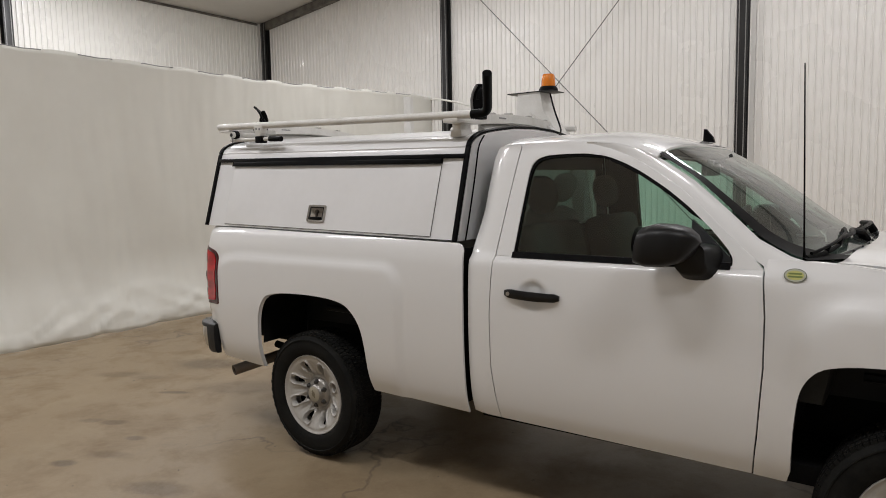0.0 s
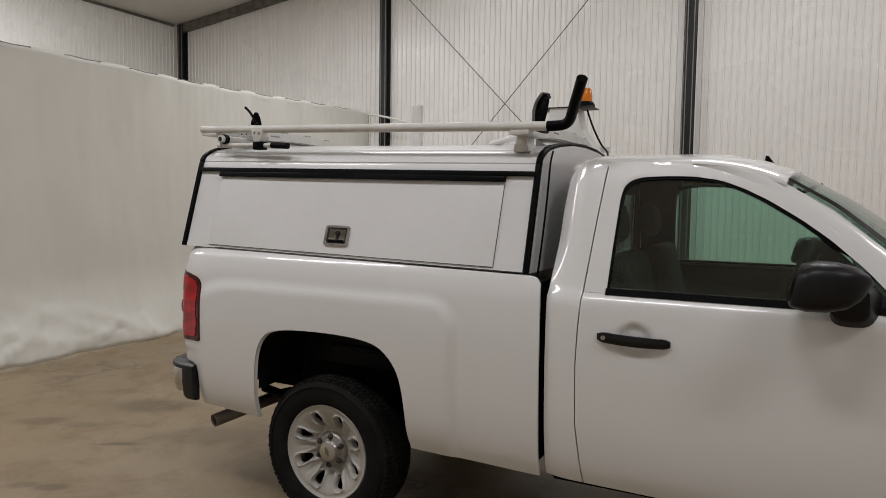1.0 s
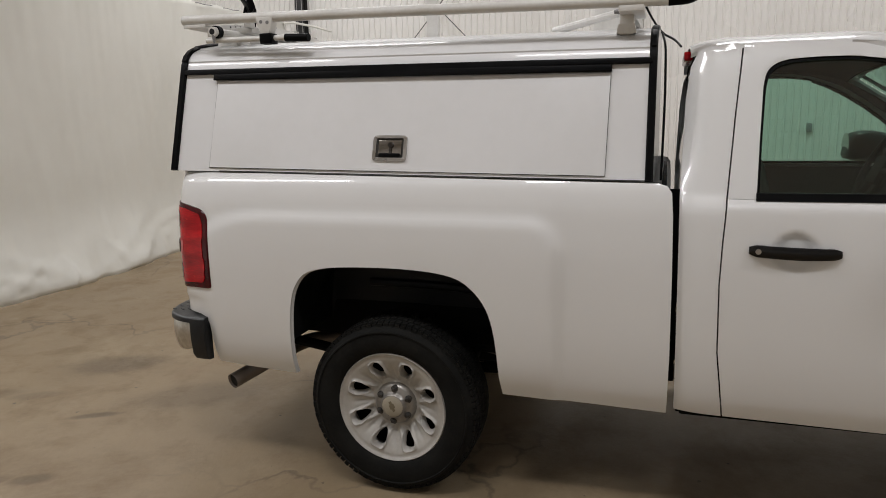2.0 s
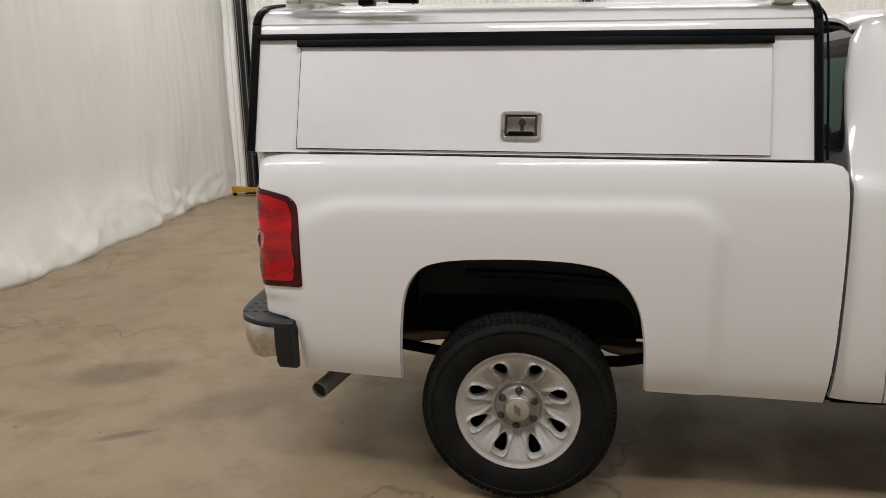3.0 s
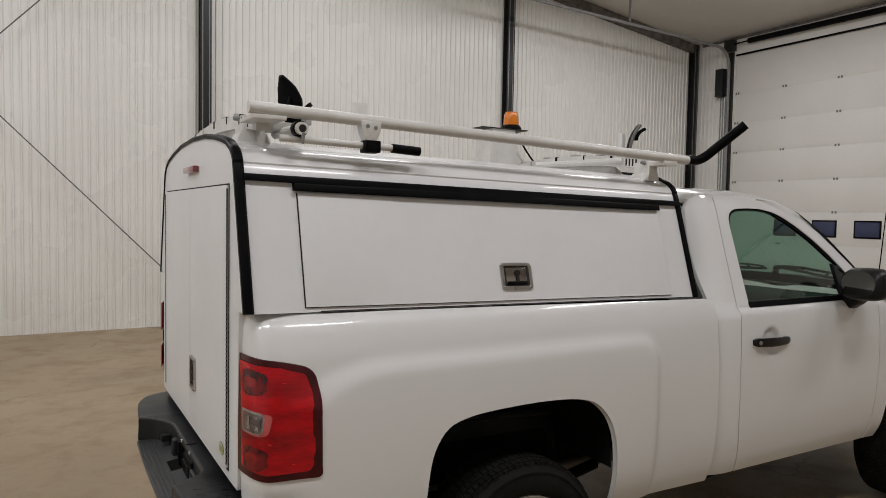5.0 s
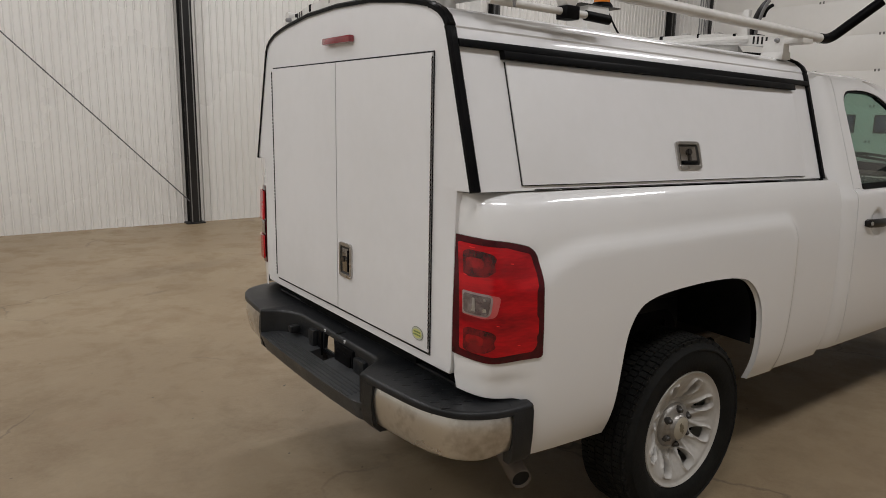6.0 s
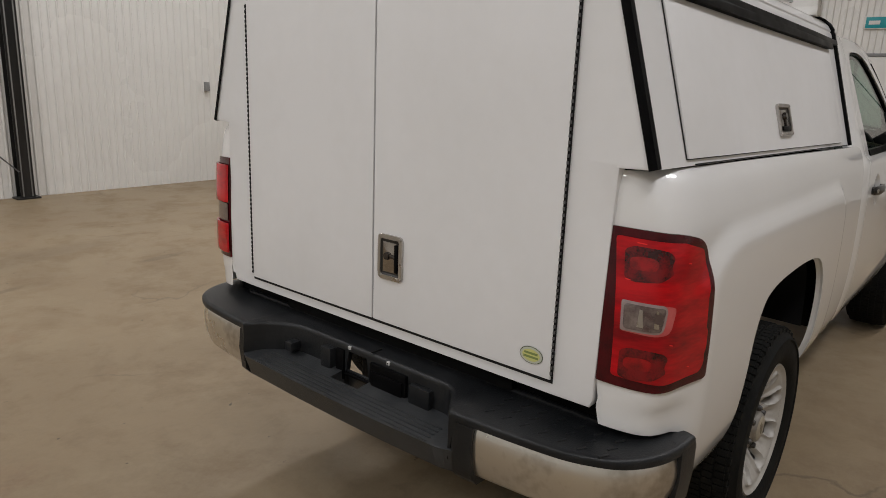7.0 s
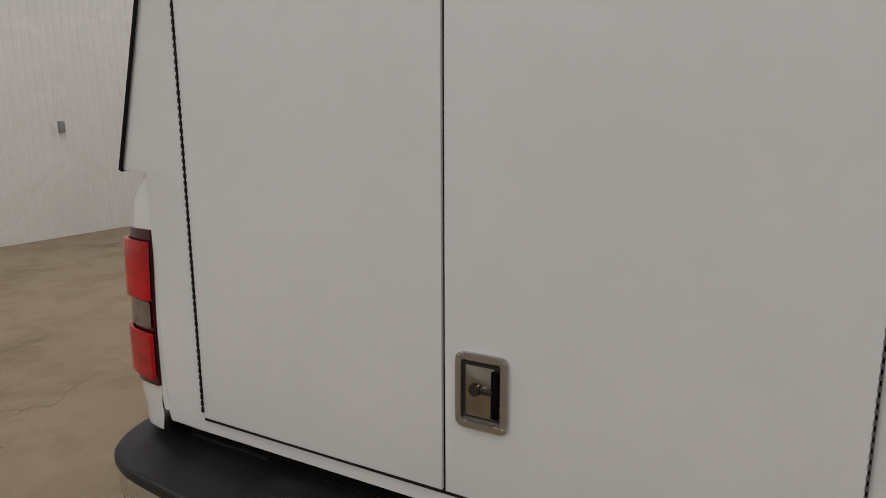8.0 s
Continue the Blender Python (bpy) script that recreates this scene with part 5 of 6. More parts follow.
# ---- underbody ----
M_LINER = mat("liner_plastic", (0.007, 0.0074, 0.0085), (0.014, 0.0142, 0.0145), rough=0.45, scale=9, rrange=(0.35, 0.6), spec=0.25)
for s in (-1, 1):
    for ax, lo in ((0.0, 0.0), (AXLE_F, -0.012)):
        pts = [(ax + u * 1.03, v + lo + 0.008) for u, v in ARCH_R if v > 0.6]
        bm = bmesh.new()
        ra = [bm.verts.new((u, s * 0.865, v)) for u, v in pts]
        rb = [bm.verts.new((u, s * 0.50, v + (0.01))) for u, v in pts]
        rc = [bm.verts.new((u * 1.0, s * 0.49, 0.51 if u > ax + 0.05 else 0.585)) for u, v in pts]
        for i in range(len(pts) - 1):
            bm.faces.new((ra[i], ra[i + 1], rb[i + 1], rb[i]))
            bm.faces.new((rb[i], rb[i + 1], rc[i + 1], rc[i]))
        well = part("wheel_well", bm, M_LINER, truck, "black wheel-arch liner")
        part("liner_rib", tube(arc([(ax - 0.25, s * 0.510, 0.815), (ax + 0.10, s * 0.512, 0.812), (ax + 0.42, s * 0.515, 0.79)], 0.1), 0.018, 8), M_LINER, well)
    part("frame_rail", box(-0.95, 3.6, s * 0.46 - 0.035, s * 0.46 + 0.035, 0.545, 0.722, bevel=0.008), M_UNDER, truck, "black chassis rail")
    part("leaf_spring", tube([(-0.70, s * 0.56, 0.53), (-0.3, s * 0.56, 0.47), (0.0, s * 0.56, 0.445), (0.4, s * 0.56, 0.47), (0.66, s * 0.56, 0.52)], 0.025, 8), M_UNDER, truck)
for s in (-1, 1):
    part("shock_absorber", tube([(-0.22, s * 0.52, 0.42), (-0.30, s * 0.44, 0.72)], [0.032, 0.022], 12), M_UNDER, truck, "black shock absorber")
    part("brake_hose", tube(arc([(0.36, s * 0.50, 0.66), (0.22, s * 0.60, 0.56), (0.12, s * 0.62, 0.44)], 0.08), 0.008, 8), M_UNDER, truck)
bm = tube([(0, -0.78, 0.375), (0, 0.78, 0.375)], 0.045, 16)
bmesh.ops.create_uvsphere(bm, u_segments=20, v_segments=12, radius=0.15, matrix=Matrix.Translation((0, 0, 0.375)))
part("rear_axle", bm, M_UNDER, truck, "black rear axle")
part("bed_front", box(1.030, 1.048, -0.850, 0.850, 0.50, 1.285, bevel=0.004), M_UNDER, truck, "dark bed front seal")
part("gap_seal", box(1.049, 1.100, -0.62, -0.60, 0.50, 1.27, bevel=0.003), M_UNDER, truck)
part("bed_floor", box(-1.0, 1.05, -0.485, 0.485, 0.72, 0.78, bevel=0.01), M_UNDER, truck)
part("cab_floor", box(1.12, 2.75, -0.80, 0.80, 0.44, 0.52, bevel=0.01), M_UNDER, truck)
part("fuel_tank", box(0.62, 1.9, 0.1, 0.44, 0.36, 0.5, bevel=0.03), M_UNDER, truck)
part("engine_bay", box(2.75, 3.8, -0.48, 0.48, 0.40, 1.05, bevel=0.03), M_UNDER, truck)
bm = tube(arc([(1.5, -0.30, 0.42), (0.4, -0.33, 0.44), (0.30, -0.36, 0.50), (-0.36, -0.36, 0.50), (-0.66, -0.40, 0.47), (-0.812, -0.840, 0.394)], 0.10), 0.035, 18)
bmesh.ops.delete(bm, geom=[f for f in bm.faces if len(f.verts) > 4], context="FACES")
ex = part("exhaust_pipe", bm, mat("exhaust_steel", (0.13, 0.112, 0.098), (0.20, 0.16, 0.13), rough=0.5, metal=0.5, scale=20, rrange=(0.4, 0.6)), truck, "rusty grey exhaust tail pipe", smooth=60)
part("pipe_bore", tube([(-0.8085, -0.8300, 0.3957), (-0.8070, -0.8255, 0.3965)], 0.0318, 18), M_SEAM, ex, "black pipe bore")
sol = ex.modifiers.new("wall", "SOLIDIFY")
sol.thickness = 0.003


# ---- rear bumper ----
def bumper():
    plan = [(0.0, -1.180), (0.30, -1.180), (0.49, -1.173), (0.70, -1.152), (0.79, -1.127), (0.858, -1.086), (0.904, -1.016), (0.924, -0.935), (0.928, -0.84)]

    plan_left = [(0.0, -1.180), (0.30, -1.182), (0.49, -1.178), (0.70, -1.160), (0.79, -1.138), (0.855, -1.100), (0.90, -1.030), (0.922, -0.945), (0.928, -0.84)]

    def edge(ts, s=-1):
        """Points of the plan curve, arc-length like, t in 0..1 from the middle to the side."""
        plan_ = plan if s < 0 else plan_left
        n = len(plan_) - 1
        k = min(int(ts * n), n - 1)
        f = ts * n - k
        a, b = Vector(plan_[k]), Vector(plan_[k + 1])
        p0 = Vector(plan_[k - 1]) if k else Vector((-plan_[1][0], plan_[1][1]))
        p3 = Vector(plan_[k + 2]) if k + 2 <= n else 2 * b - a
        return 0.5 * (2 * a + (b - p0) * f + (2 * p0 - 5 * a + 4 * b - p3) * f * f + (3 * a - p0 - 3 * b + p3) * f**3)

    def strip(name, t0, t1, profile, m, parent, s, label="", n=24, rise=0.0):
        bm = bmesh.new()
        rows = []
        for i in range(n + 1):
            t = t0 + (t1 - t0) * i / n
            p = edge(t, s)
            d = (edge(min(1, t + 0.01), s) - edge(max(0, t - 0.01), s)).normalized()
            nrm = Vector((d.y, -d.x))
            if nrm.y > 0:
                nrm = -nrm
            if nrm.x < 0 and t > 0.5:
                nrm = -nrm if nrm.y > 0 else nrm
            up = rise * smooth_step(t0 + 0.72 * (t1 - t0), t1, t)
            rows.append([bm.verts.new((p.y + o * nrm.y, s * (p.x + o * nrm.x), z + up * max(0.0, (0.64 - z) / 0.1))) for o, z in profile])
        k = len(profile)
        for p, q in zip(rows, rows[1:]):
            for i in range(k - 1):
                bm.faces.new((p[i], p[i + 1], q[i + 1], q[i]))
        bm.faces.new(rows[0])
        bm.faces.new(rows[-1])
        return part(name, bm, m, parent, label, smooth=40)

    # step pad: the black top with its rolled edge, cut back by a recess in the middle whose wall drops to the lower step
    def outer(t, s):
        p = edge(t, s)
        d = (edge(min(1, t + 0.01), s) - edge(max(0, t - 0.01), s)).normalized()
        q = p + 0.011 * Vector((-d.y, d.x)) * (1 if -d.y > 0 or d.x < 0 else -1)
        return (q.y, s * q.x)

    bay = [tuple(p) for p in arc([(-1.190, -0.425), (-1.150, -0.392), (-1.072, -0.345), (-1.072, 0.335), (-1.135, 0.438), (-1.194, 0.472)], [0.030, 0.045, 0.05, 0.03], 8)]
    chain = [p for p in (outer(t, -1) for t in np.linspace(0.965, 0.15, 60)) if p[1] < -0.432]
    for (xa, ya), (xb, yb) in zip(bay, bay[1:]):
        n = max(1, int(abs(yb - ya) / 0.02))
        chain += [(xa + (xb - xa) * k / n, ya + (yb - ya) * k / n) for k in range(n)]
    chain += [bay[-1]] + [p for p in (outer(t, 1) for t in np.linspace(0.15, 0.965, 60)) if p[1] > 0.480]
    bm = bmesh.new()
    rows = []
    for i, (x, y) in enumerate(chain):
        (xa, ya), (xb, yb) = chain[max(i - 1, 0)], chain[min(i + 1, len(chain) - 1)]
        d = Vector((xb - xa, yb - ya)).normalized()
        nx, ny = d.y, -d.x
        far = smooth_step(0.80, 0.93, abs(y))
        qx, qy = -0.965 + 0.085 * far, math.copysign(min(abs(y), 0.80 + 0.095 * far), y)
        in_bay = -0.43 < y < 0.475
        low = (0.690 if -0.015 < y < 0.100 else 0.575) if in_bay else 0.689
        prof = ((0.014, 0.7125), (0.005, 0.7105), (0.0008, 0.7055), (0.0, 0.699), (0.0, low), (0.018, low))
        rows.append([bm.verts.new((qx, qy, 0.716))] + [bm.verts.new((x + nx * o, y + ny * o, z)) for o, z in prof])
    for p, q in zip(rows, rows[1:]):
        for i in range(len(p) - 1):
            bm.faces.new((p[i], q[i], q[i + 1], p[i + 1]))
    bmesh.ops.recalc_face_normals(bm, faces=bm.faces)
    pad = part("rear_bumper", bm, M_PLASTIC, truck, "black step bumper with chrome corners", smooth=50)
    for s in (-1, 1):
        strip("chrome_corner", 0.255, 0.872, [(-0.02, 0.691), (-0.007, 0.691), (-0.002, 0.686), (0.003, 0.668), (0.006, 0.648), (0.006, 0.622), (0.002, 0.590), (-0.005, 0.560), (-0.010, 0.548), (-0.018, 0.543), (-0.04, 0.542), (-0.04, 0.69)], M_SATIN, pad, s, "scuffed chrome corner", 30, 0.020)
        strip("end_cap", 0.865, 0.965, [(-0.03, 0.7150), (-0.006, 0.7140), (0.008, 0.706), (0.0135, 0.690), (0.0135, 0.62), (0.006, 0.545), (-0.010, 0.520), (-0.04, 0.518), (-0.04, 0.70)], M_PLASTIC, pad, s, "black end cap", 8)
        strip("corner_block", 0.215 if s < 0 else 0.238, 0.255, [(-0.02, 0.690), (0.004, 0.690), (0.011, 0.686), (0.017, 0.62), (0.008, 0.545), (-0.02, 0.515), (-0.06, 0.51), (-0.06, 0.70)], M_PLASTIC, pad, s, "", 6)
    # lower step, with ribs
    st = [(-1.205, -0.40), (-1.212, -0.2), (-1.214, 0.0), (-1.212, 0.2), (-1.205, 0.462), (-1.165, 0.50), (-1.06, 0.50), (-1.06, -0.49), (-1.178, -0.49)]
    part("lower_step", sheet(loop_arc(st, 0.02), lambda x, y: (x, y, 0.618 + 0.12 * (x + 1.10)), 0.05, (0.025, 0, -0.072), 0.014, hole=[(-1.128, -0.018), (-1.128, 0.105), (-1.068, 0.105), (-1.068, -0.018)]), M_TREAD, pad, "black ribbed lower step")
    for k in range(5):
        x = -1.200 + 0.016 * k
        part("tread_rib", box(x - 0.003, x + 0.003, -0.36, 0.40, 0.608 + 0.12 * (x + 1.10), 0.6215 + 0.12 * (x + 1.10), bevel=0.002), M_TREAD, pad)
    part("lamp_pod", box(-1.096, -1.066, 0.145, 0.195, 0.606, 0.686, bevel=0.010), M_PLASTIC, pad, "small black plate-lamp pod")
    part("plate_ledge", box(-1.092, -1.066, -0.272, -0.190, 0.612, 0.676, bevel=0.010), M_PLASTIC, pad)
    part("tow_plug", box(-1.118, -1.075, 0.315, 0.350, 0.630, 0.662, bevel=0.007), M_PLASTIC, pad)
    bm = box(-1.082, -1.060, -0.172, -0.020, 0.575, 0.688, bevel=0.006)
    add_box(bm, -1.088, -1.080, -0.160, -0.032, 0.600, 0.664, bevel=0.004)
    part("plate_bracket", bm, M_BLACK, pad, "empty black plate bracket")
    part("plate_bracket", box(-1.080, -1.064, 0.100, 0.136, 0.590, 0.69, bevel=0.005), M_BLACK, pad)
    part("step_bar", tube([(-1.070, -0.03, 0.612), (-1.070, 0.11, 0.612)], 0.006, 8), M_BLACK, pad, "thin black bar under the plate opening")
    bm = box(-1.005, -0.985, -0.34, 0.095, 0.50, 0.695, bevel=0.006)
    sweep(bm, arc([(-1.022, -0.28, 0.575), (-1.024, -0.15, 0.580), (-1.022, -0.06, 0.575)], 0.05), 0.022, 12)
    part("hitch_crossmember", bm, M_PLASTIC, pad, "dirty black hitch crossmember", smooth=40)
    for y in (0.078, -0.092):
        part("white_clip", box(-1.0750, -1.066, y - 0.0055, y + 0.0055, 0.6975, 0.7085, bevel=0.0015), M_PAINT, pad, "small white screw clip")
        part("clip_screw", box(-1.0762, -1.0745, y - 0.002, y + 0.002, 0.7012, 0.7052), M_SEAM, pad)
    part("pad_seam", box(-1.072, -1.03, -0.022, -0.018, 0.714, 0.7185), M_SEAM, pad)
    # short cleats on the corner pads
    cleat = None
    for k in range(7):
        for j in range(3):
            x, y = -1.118 + 0.042 * j + 0.10 * max(0.0, k * 0.053 - 0.26), -(0.50 + 0.053 * k)
            if cleat is None:
                ob = part("pad_cleat", box(-0.014, 0.014, -0.0036, 0.0036, -0.004, 0.0018, bevel=0.0008), M_PLASTIC, pad)
                cleat = ob.data
            else:
                ob = new("pad_cleat", cleat)
                ob.parent = pad
            ob.matrix_basis = pose(x, y, 0.713 + 0.004 * smooth_step(-1.1, -1.0, x), 0, 0, -28)
    # dark seal between the pad and the doors, raised lip along the back of the pad
    part("sill_seal", box(-0.970, -0.962, -0.80, 0.80, 0.69, 0.80, bevel=0.002), M_UNDER, pad, "dark gap under the doors")
    part("pad_lip", box(-0.990, -0.972, -0.735, 0.735, 0.705, 0.724, bevel=0.005), M_PLASTIC, pad)


bumper()

# ---- cab interior ----
for s in (-1, 1):
    inner = lambda x, z: (x, s * (half_width(x, z) - 0.030), z)
    part("pillar_trim", sheet([(1.135, 0.80), (1.345, 0.80), (1.345, 1.45), (1.358, 1.645), (1.372, 1.70), (1.40, 1.735), (1.40, 1.775), (1.16, 1.76)], inner, 0.06, (0, -s * 0.012, 0)), M_INNER, truck)
    part("door_trim", sheet([(1.345, 0.60), (2.42, 0.60), (2.42, 1.255), (1.345, 1.255)], lambda x, z: (x, s * (0.835 - 0.05 * smooth_step(1.2, 1.0, z)), z), 0.1, (0, -s * 0.012, 0)), M_INNER, truck)
    trim = [(2.40, 1.30), (2.26, 1.415), (2.15, 1.50), (2.0, 1.605), (1.88, 1.675), (1.75, 1.722), (1.60, 1.75), (1.40, 1.75), (1.40, 1.775), (1.62, 1.768), (1.76, 1.742), (1.90, 1.695), (2.04, 1.62), (2.2, 1.515), (2.32, 1.42), (2.46, 1.32)]
    part("pillar_trim", sheet(trim, inner, 0.06, (0, -s * 0.012, 0)), M_INNER, truck)
part("headliner", sheet([(1.13, -0.98), (1.90, -0.98), (1.97, 0), (1.90, 0.98), (1.13, 0.98)], lambda x, v: tuple(Vector(roof(x, v)) + Vector((0, 0, -0.034))), (0.08, 0.1), (0, 0, -0.01)), M_INNER, truck)
part("back_trim", sheet([(-0.76, 0.55), (0.76, 0.55), (0.73, 1.30), (0.60, 1.765), (-0.60, 1.765), (-0.73, 1.30)], lambda y, z: (1.146 + 0.02 * smooth_step(1.3, 1.76, z), y, z), 0.08, (0.008, 0, 0), hole=[(-0.55, 1.34), (0.55, 1.34), (0.49, 1.67), (-0.49, 1.67)]), M_INNER, truck)
def seat(y, w, rest):
    e = part("seat", box(1.45, 1.98, y - w / 2, y + w / 2, 0.72, 0.92, bevel=0.05), M_INNER, truck, "dark grey cloth seat")
    m = Matrix.Translation((1.42, y, 0.88)) @ Matrix.Rotation(radians(-14), 4, "Y")
    part("backrest", box(-0.08, 0.08, -w / 2, w / 2, -0.04, 0.53, bevel=0.06, segments=4, m=m), M_INNER, e)
    if rest:
        m2 = Matrix.Translation((1.275, y, 1.47)) @ Matrix.Rotation(radians(-10), 4, "Y")
        bm = bmesh.new()
        bmesh.ops.create_uvsphere(bm, u_segments=20, v_segments=12, radius=1.0)
        for v in bm.verts:
            p = v.co
            v.co = m2 @ Vector((0.058 * p.x, 0.125 * math.copysign(abs(p.y) ** 0.75, p.y), 0.07 + 0.10 * math.copysign(abs(p.z) ** 0.75, p.z)))
        part("headrest", bm, M_INNER, e, smooth=80)


seat(-0.42, 0.52, True)
seat(0.42, 0.52, True)
part("console", box(1.5, 1.95, -0.14, 0.14, 0.74, 1.0, bevel=0.04), M_INNER, truck, "dark grey centre console")
dash = sheet([(2.16, 0.75), (2.62, 0.75), (2.70, 1.22), (2.45, 1.235), (2.30, 1.22), (2.20, 1.12)], lambda x, z: (x, -0.78, z), 1.0, (0, 1.56, 0), 0.02)
part("dashboard", dash, M_INNER, truck, "dark grey dashboard")
m = Matrix.Translation((2.01, 0.42, 1.27)) @ Matrix.Rotation(radians(-66), 4, "Y")
bm = sweep(bmesh.new(), [m @ Vector((0.19 * math.cos(a), 0.19 * math.sin(a), 0)) for a in np.linspace(0, 2 * math.pi, 33)[:-1]], 0.015, 8, closed=True)
for a in (0.3, math.pi - 0.3, -math.pi / 2):
    sweep(bm, [m @ Vector((0.05 * math.cos(a), 0.05 * math.sin(a), -0.01)), m @ Vector((0.185 * math.cos(a), 0.185 * math.sin(a), 0))], 0.014, 8)
add_box(bm, -0.07, 0.07, -0.08, 0.08, -0.04, 0.01, bevel=0.02, m=m)
sweep(bm, [m @ Vector((0, 0, -0.02)), m @ Vector((0, 0, -0.22))], 0.04, 12)
part("steering_wheel", bm, M_INNER, truck, "black steering wheel")
bm = box(1.985, 2.015, -0.13, 0.13, 1.62, 1.70, bevel=0.012)
sweep(bm, [(2.01, 0, 1.68), (2.10, 0, 1.72)], 0.008, 8)
part("inside_mirror", bm, M_INNER, truck, "dark rear-view mirror")


# ---- truck cap ----
CAP0, CAP1 = -1.040, 1.000
PROFILE = [(0.829, 1.337), (0.703, 1.768), (0.693, 1.800), (0.688, 1.806), (0.690, 1.812), (0.676, 1.833), (0.650, 1.853), (0.612, 1.870), (0.604, 1.870), (0.598, 1.876), (0.52, 1.892), (0.445, 1.904), (0.25, 1.926), (0.0, 1.934)]
FULL = [(-y, z) for y, z in PROFILE] + [(y, z) for y, z in reversed(PROFILE[:-1])]


def rk(x, z):
    return z - RAKE * x


cap = empty("truck_cap", (0, 0, 0))
tagged(cap, "white utility cap with side hatch and rear doors on the bed", "truck cap")
bm = bmesh.new()
rows = [[bm.verts.new((x, y, rk(x, z))) for y, z in FULL] for x in np.linspace(CAP0, CAP1, 9)]
for p, q in zip(rows, rows[1:]):
    for i in range(len(FULL) - 1):
        bm.faces.new((p[i], p[i + 1], q[i + 1], q[i]))
bm.faces.new(rows[-1])
part("cap_shell", bm, M_SHELL, cap, smooth=28)

# rear wall of the cap, down to the bumper
rear = [(-y, rk(CAP0, z)) for y, z in PROFILE] + [(y, rk(CAP0, z)) for y, z in reversed(PROFILE[:-1])] + [(0.752, 1.354), (0.742, 0.80), (0.735, 0.778), (-0.735, 0.778), (-0.742, 0.80), (-0.752, 1.354)]
part("rear_wall", sheet(rear, lambda y, z: (-1.043, y, z), 0.2, (0.03, 0, 0), 0.003), M_CAP, cap)


def latch(parent, m):
    """A recessed steel paddle latch; local x to the right, y up, z out."""
    def place_(ob):
        ob.matrix_basis = m
    w, h = 0.072, 0.052
    bm = sheet(loop_arc([(-w, -h), (w, -h), (w, h), (-w, h)], 0.017), lambda u, v: (u, v, 0.0065), 0.2, (0, 0, -0.008), 0.002, hole=loop_arc([(-w + 0.0135, -h + 0.0135), (w - 0.0135, -h + 0.0135), (w - 0.0135, h - 0.0115), (-w + 0.0135, h - 0.0115)], 0.008))
    lt = part("latch", bm, M_STAIN, parent, "recessed stainless steel latch")
    place_(lt)
    bm = bmesh.new()
    a, b = w - 0.0130, h - 0.0115
    ring = [bm.verts.new((x, y, 0.0045)) for x, y in ((-a, -b), (a, -b), (a, b), (-a, b))]
    deep = [bm.verts.new((x * 0.9, y * 0.9, 0.0005)) for x, y in ((-a, -b), (a, -b), (a, b), (-a, b))]
    for i in range(4):
        bm.faces.new((ring[i], ring[(i + 1) % 4], deep[(i + 1) % 4], deep[i]))
    bm.faces.new(deep)
    # the dark dish carries the inner shadow of the recess in its colour
    part("latch_dish", bm, mat("latch_recess_shade", (0.035, 0.033, 0.03), rough=0.4, metal=0.3), lt, smooth=0)
    bm = box(-a * 0.82, a * 0.82, -b * 0.62, b * 0.80, 0.0005, 0.0025, bevel=0.0008)
    part("latch_plate", bm, mat("latch_plate_metal", (0.44, 0.41, 0.385), (0.27, 0.245, 0.22), rough=0.14, metal=1.0, scale=30, rrange=(0.08, 0.22)), lt, "worn steel latch plate")
    bm = box(-0.045, 0.045, -0.034, -0.020, 0.001, 0.008, bevel=0.003)
    part("paddle", bm, M_BLACK, lt, "dark latch paddle")
    bm = bmesh.new()
    bmesh.ops.create_cone(bm, segments=20, radius1=0.013, radius2=0.011, depth=0.009, cap_ends=True, matrix=Matrix.Translation((0.004, 0.012, 0.006)))
    add_box(bm, -0.002, 0.010, -0.024, 0.008, 0.002, 0.008, bevel=0.002)
    part("lock_barrel", bm, mat("barrel_dark", (0.10, 0.092, 0.088), rough=0.2, metal=0.9), lt, "lock barrel")
    for u in (-1, 1):
        for v in (-1, 1):
            bm = bmesh.new()
            bmesh.ops.create_cone(bm, segments=10, radius1=0.004, radius2=0.003, depth=0.003, cap_ends=True, matrix=Matrix.Translation((u * (w - 0.009), v * (h - 0.008), 0.0075)))
            part("rivet", bm, M_STAIN, lt)


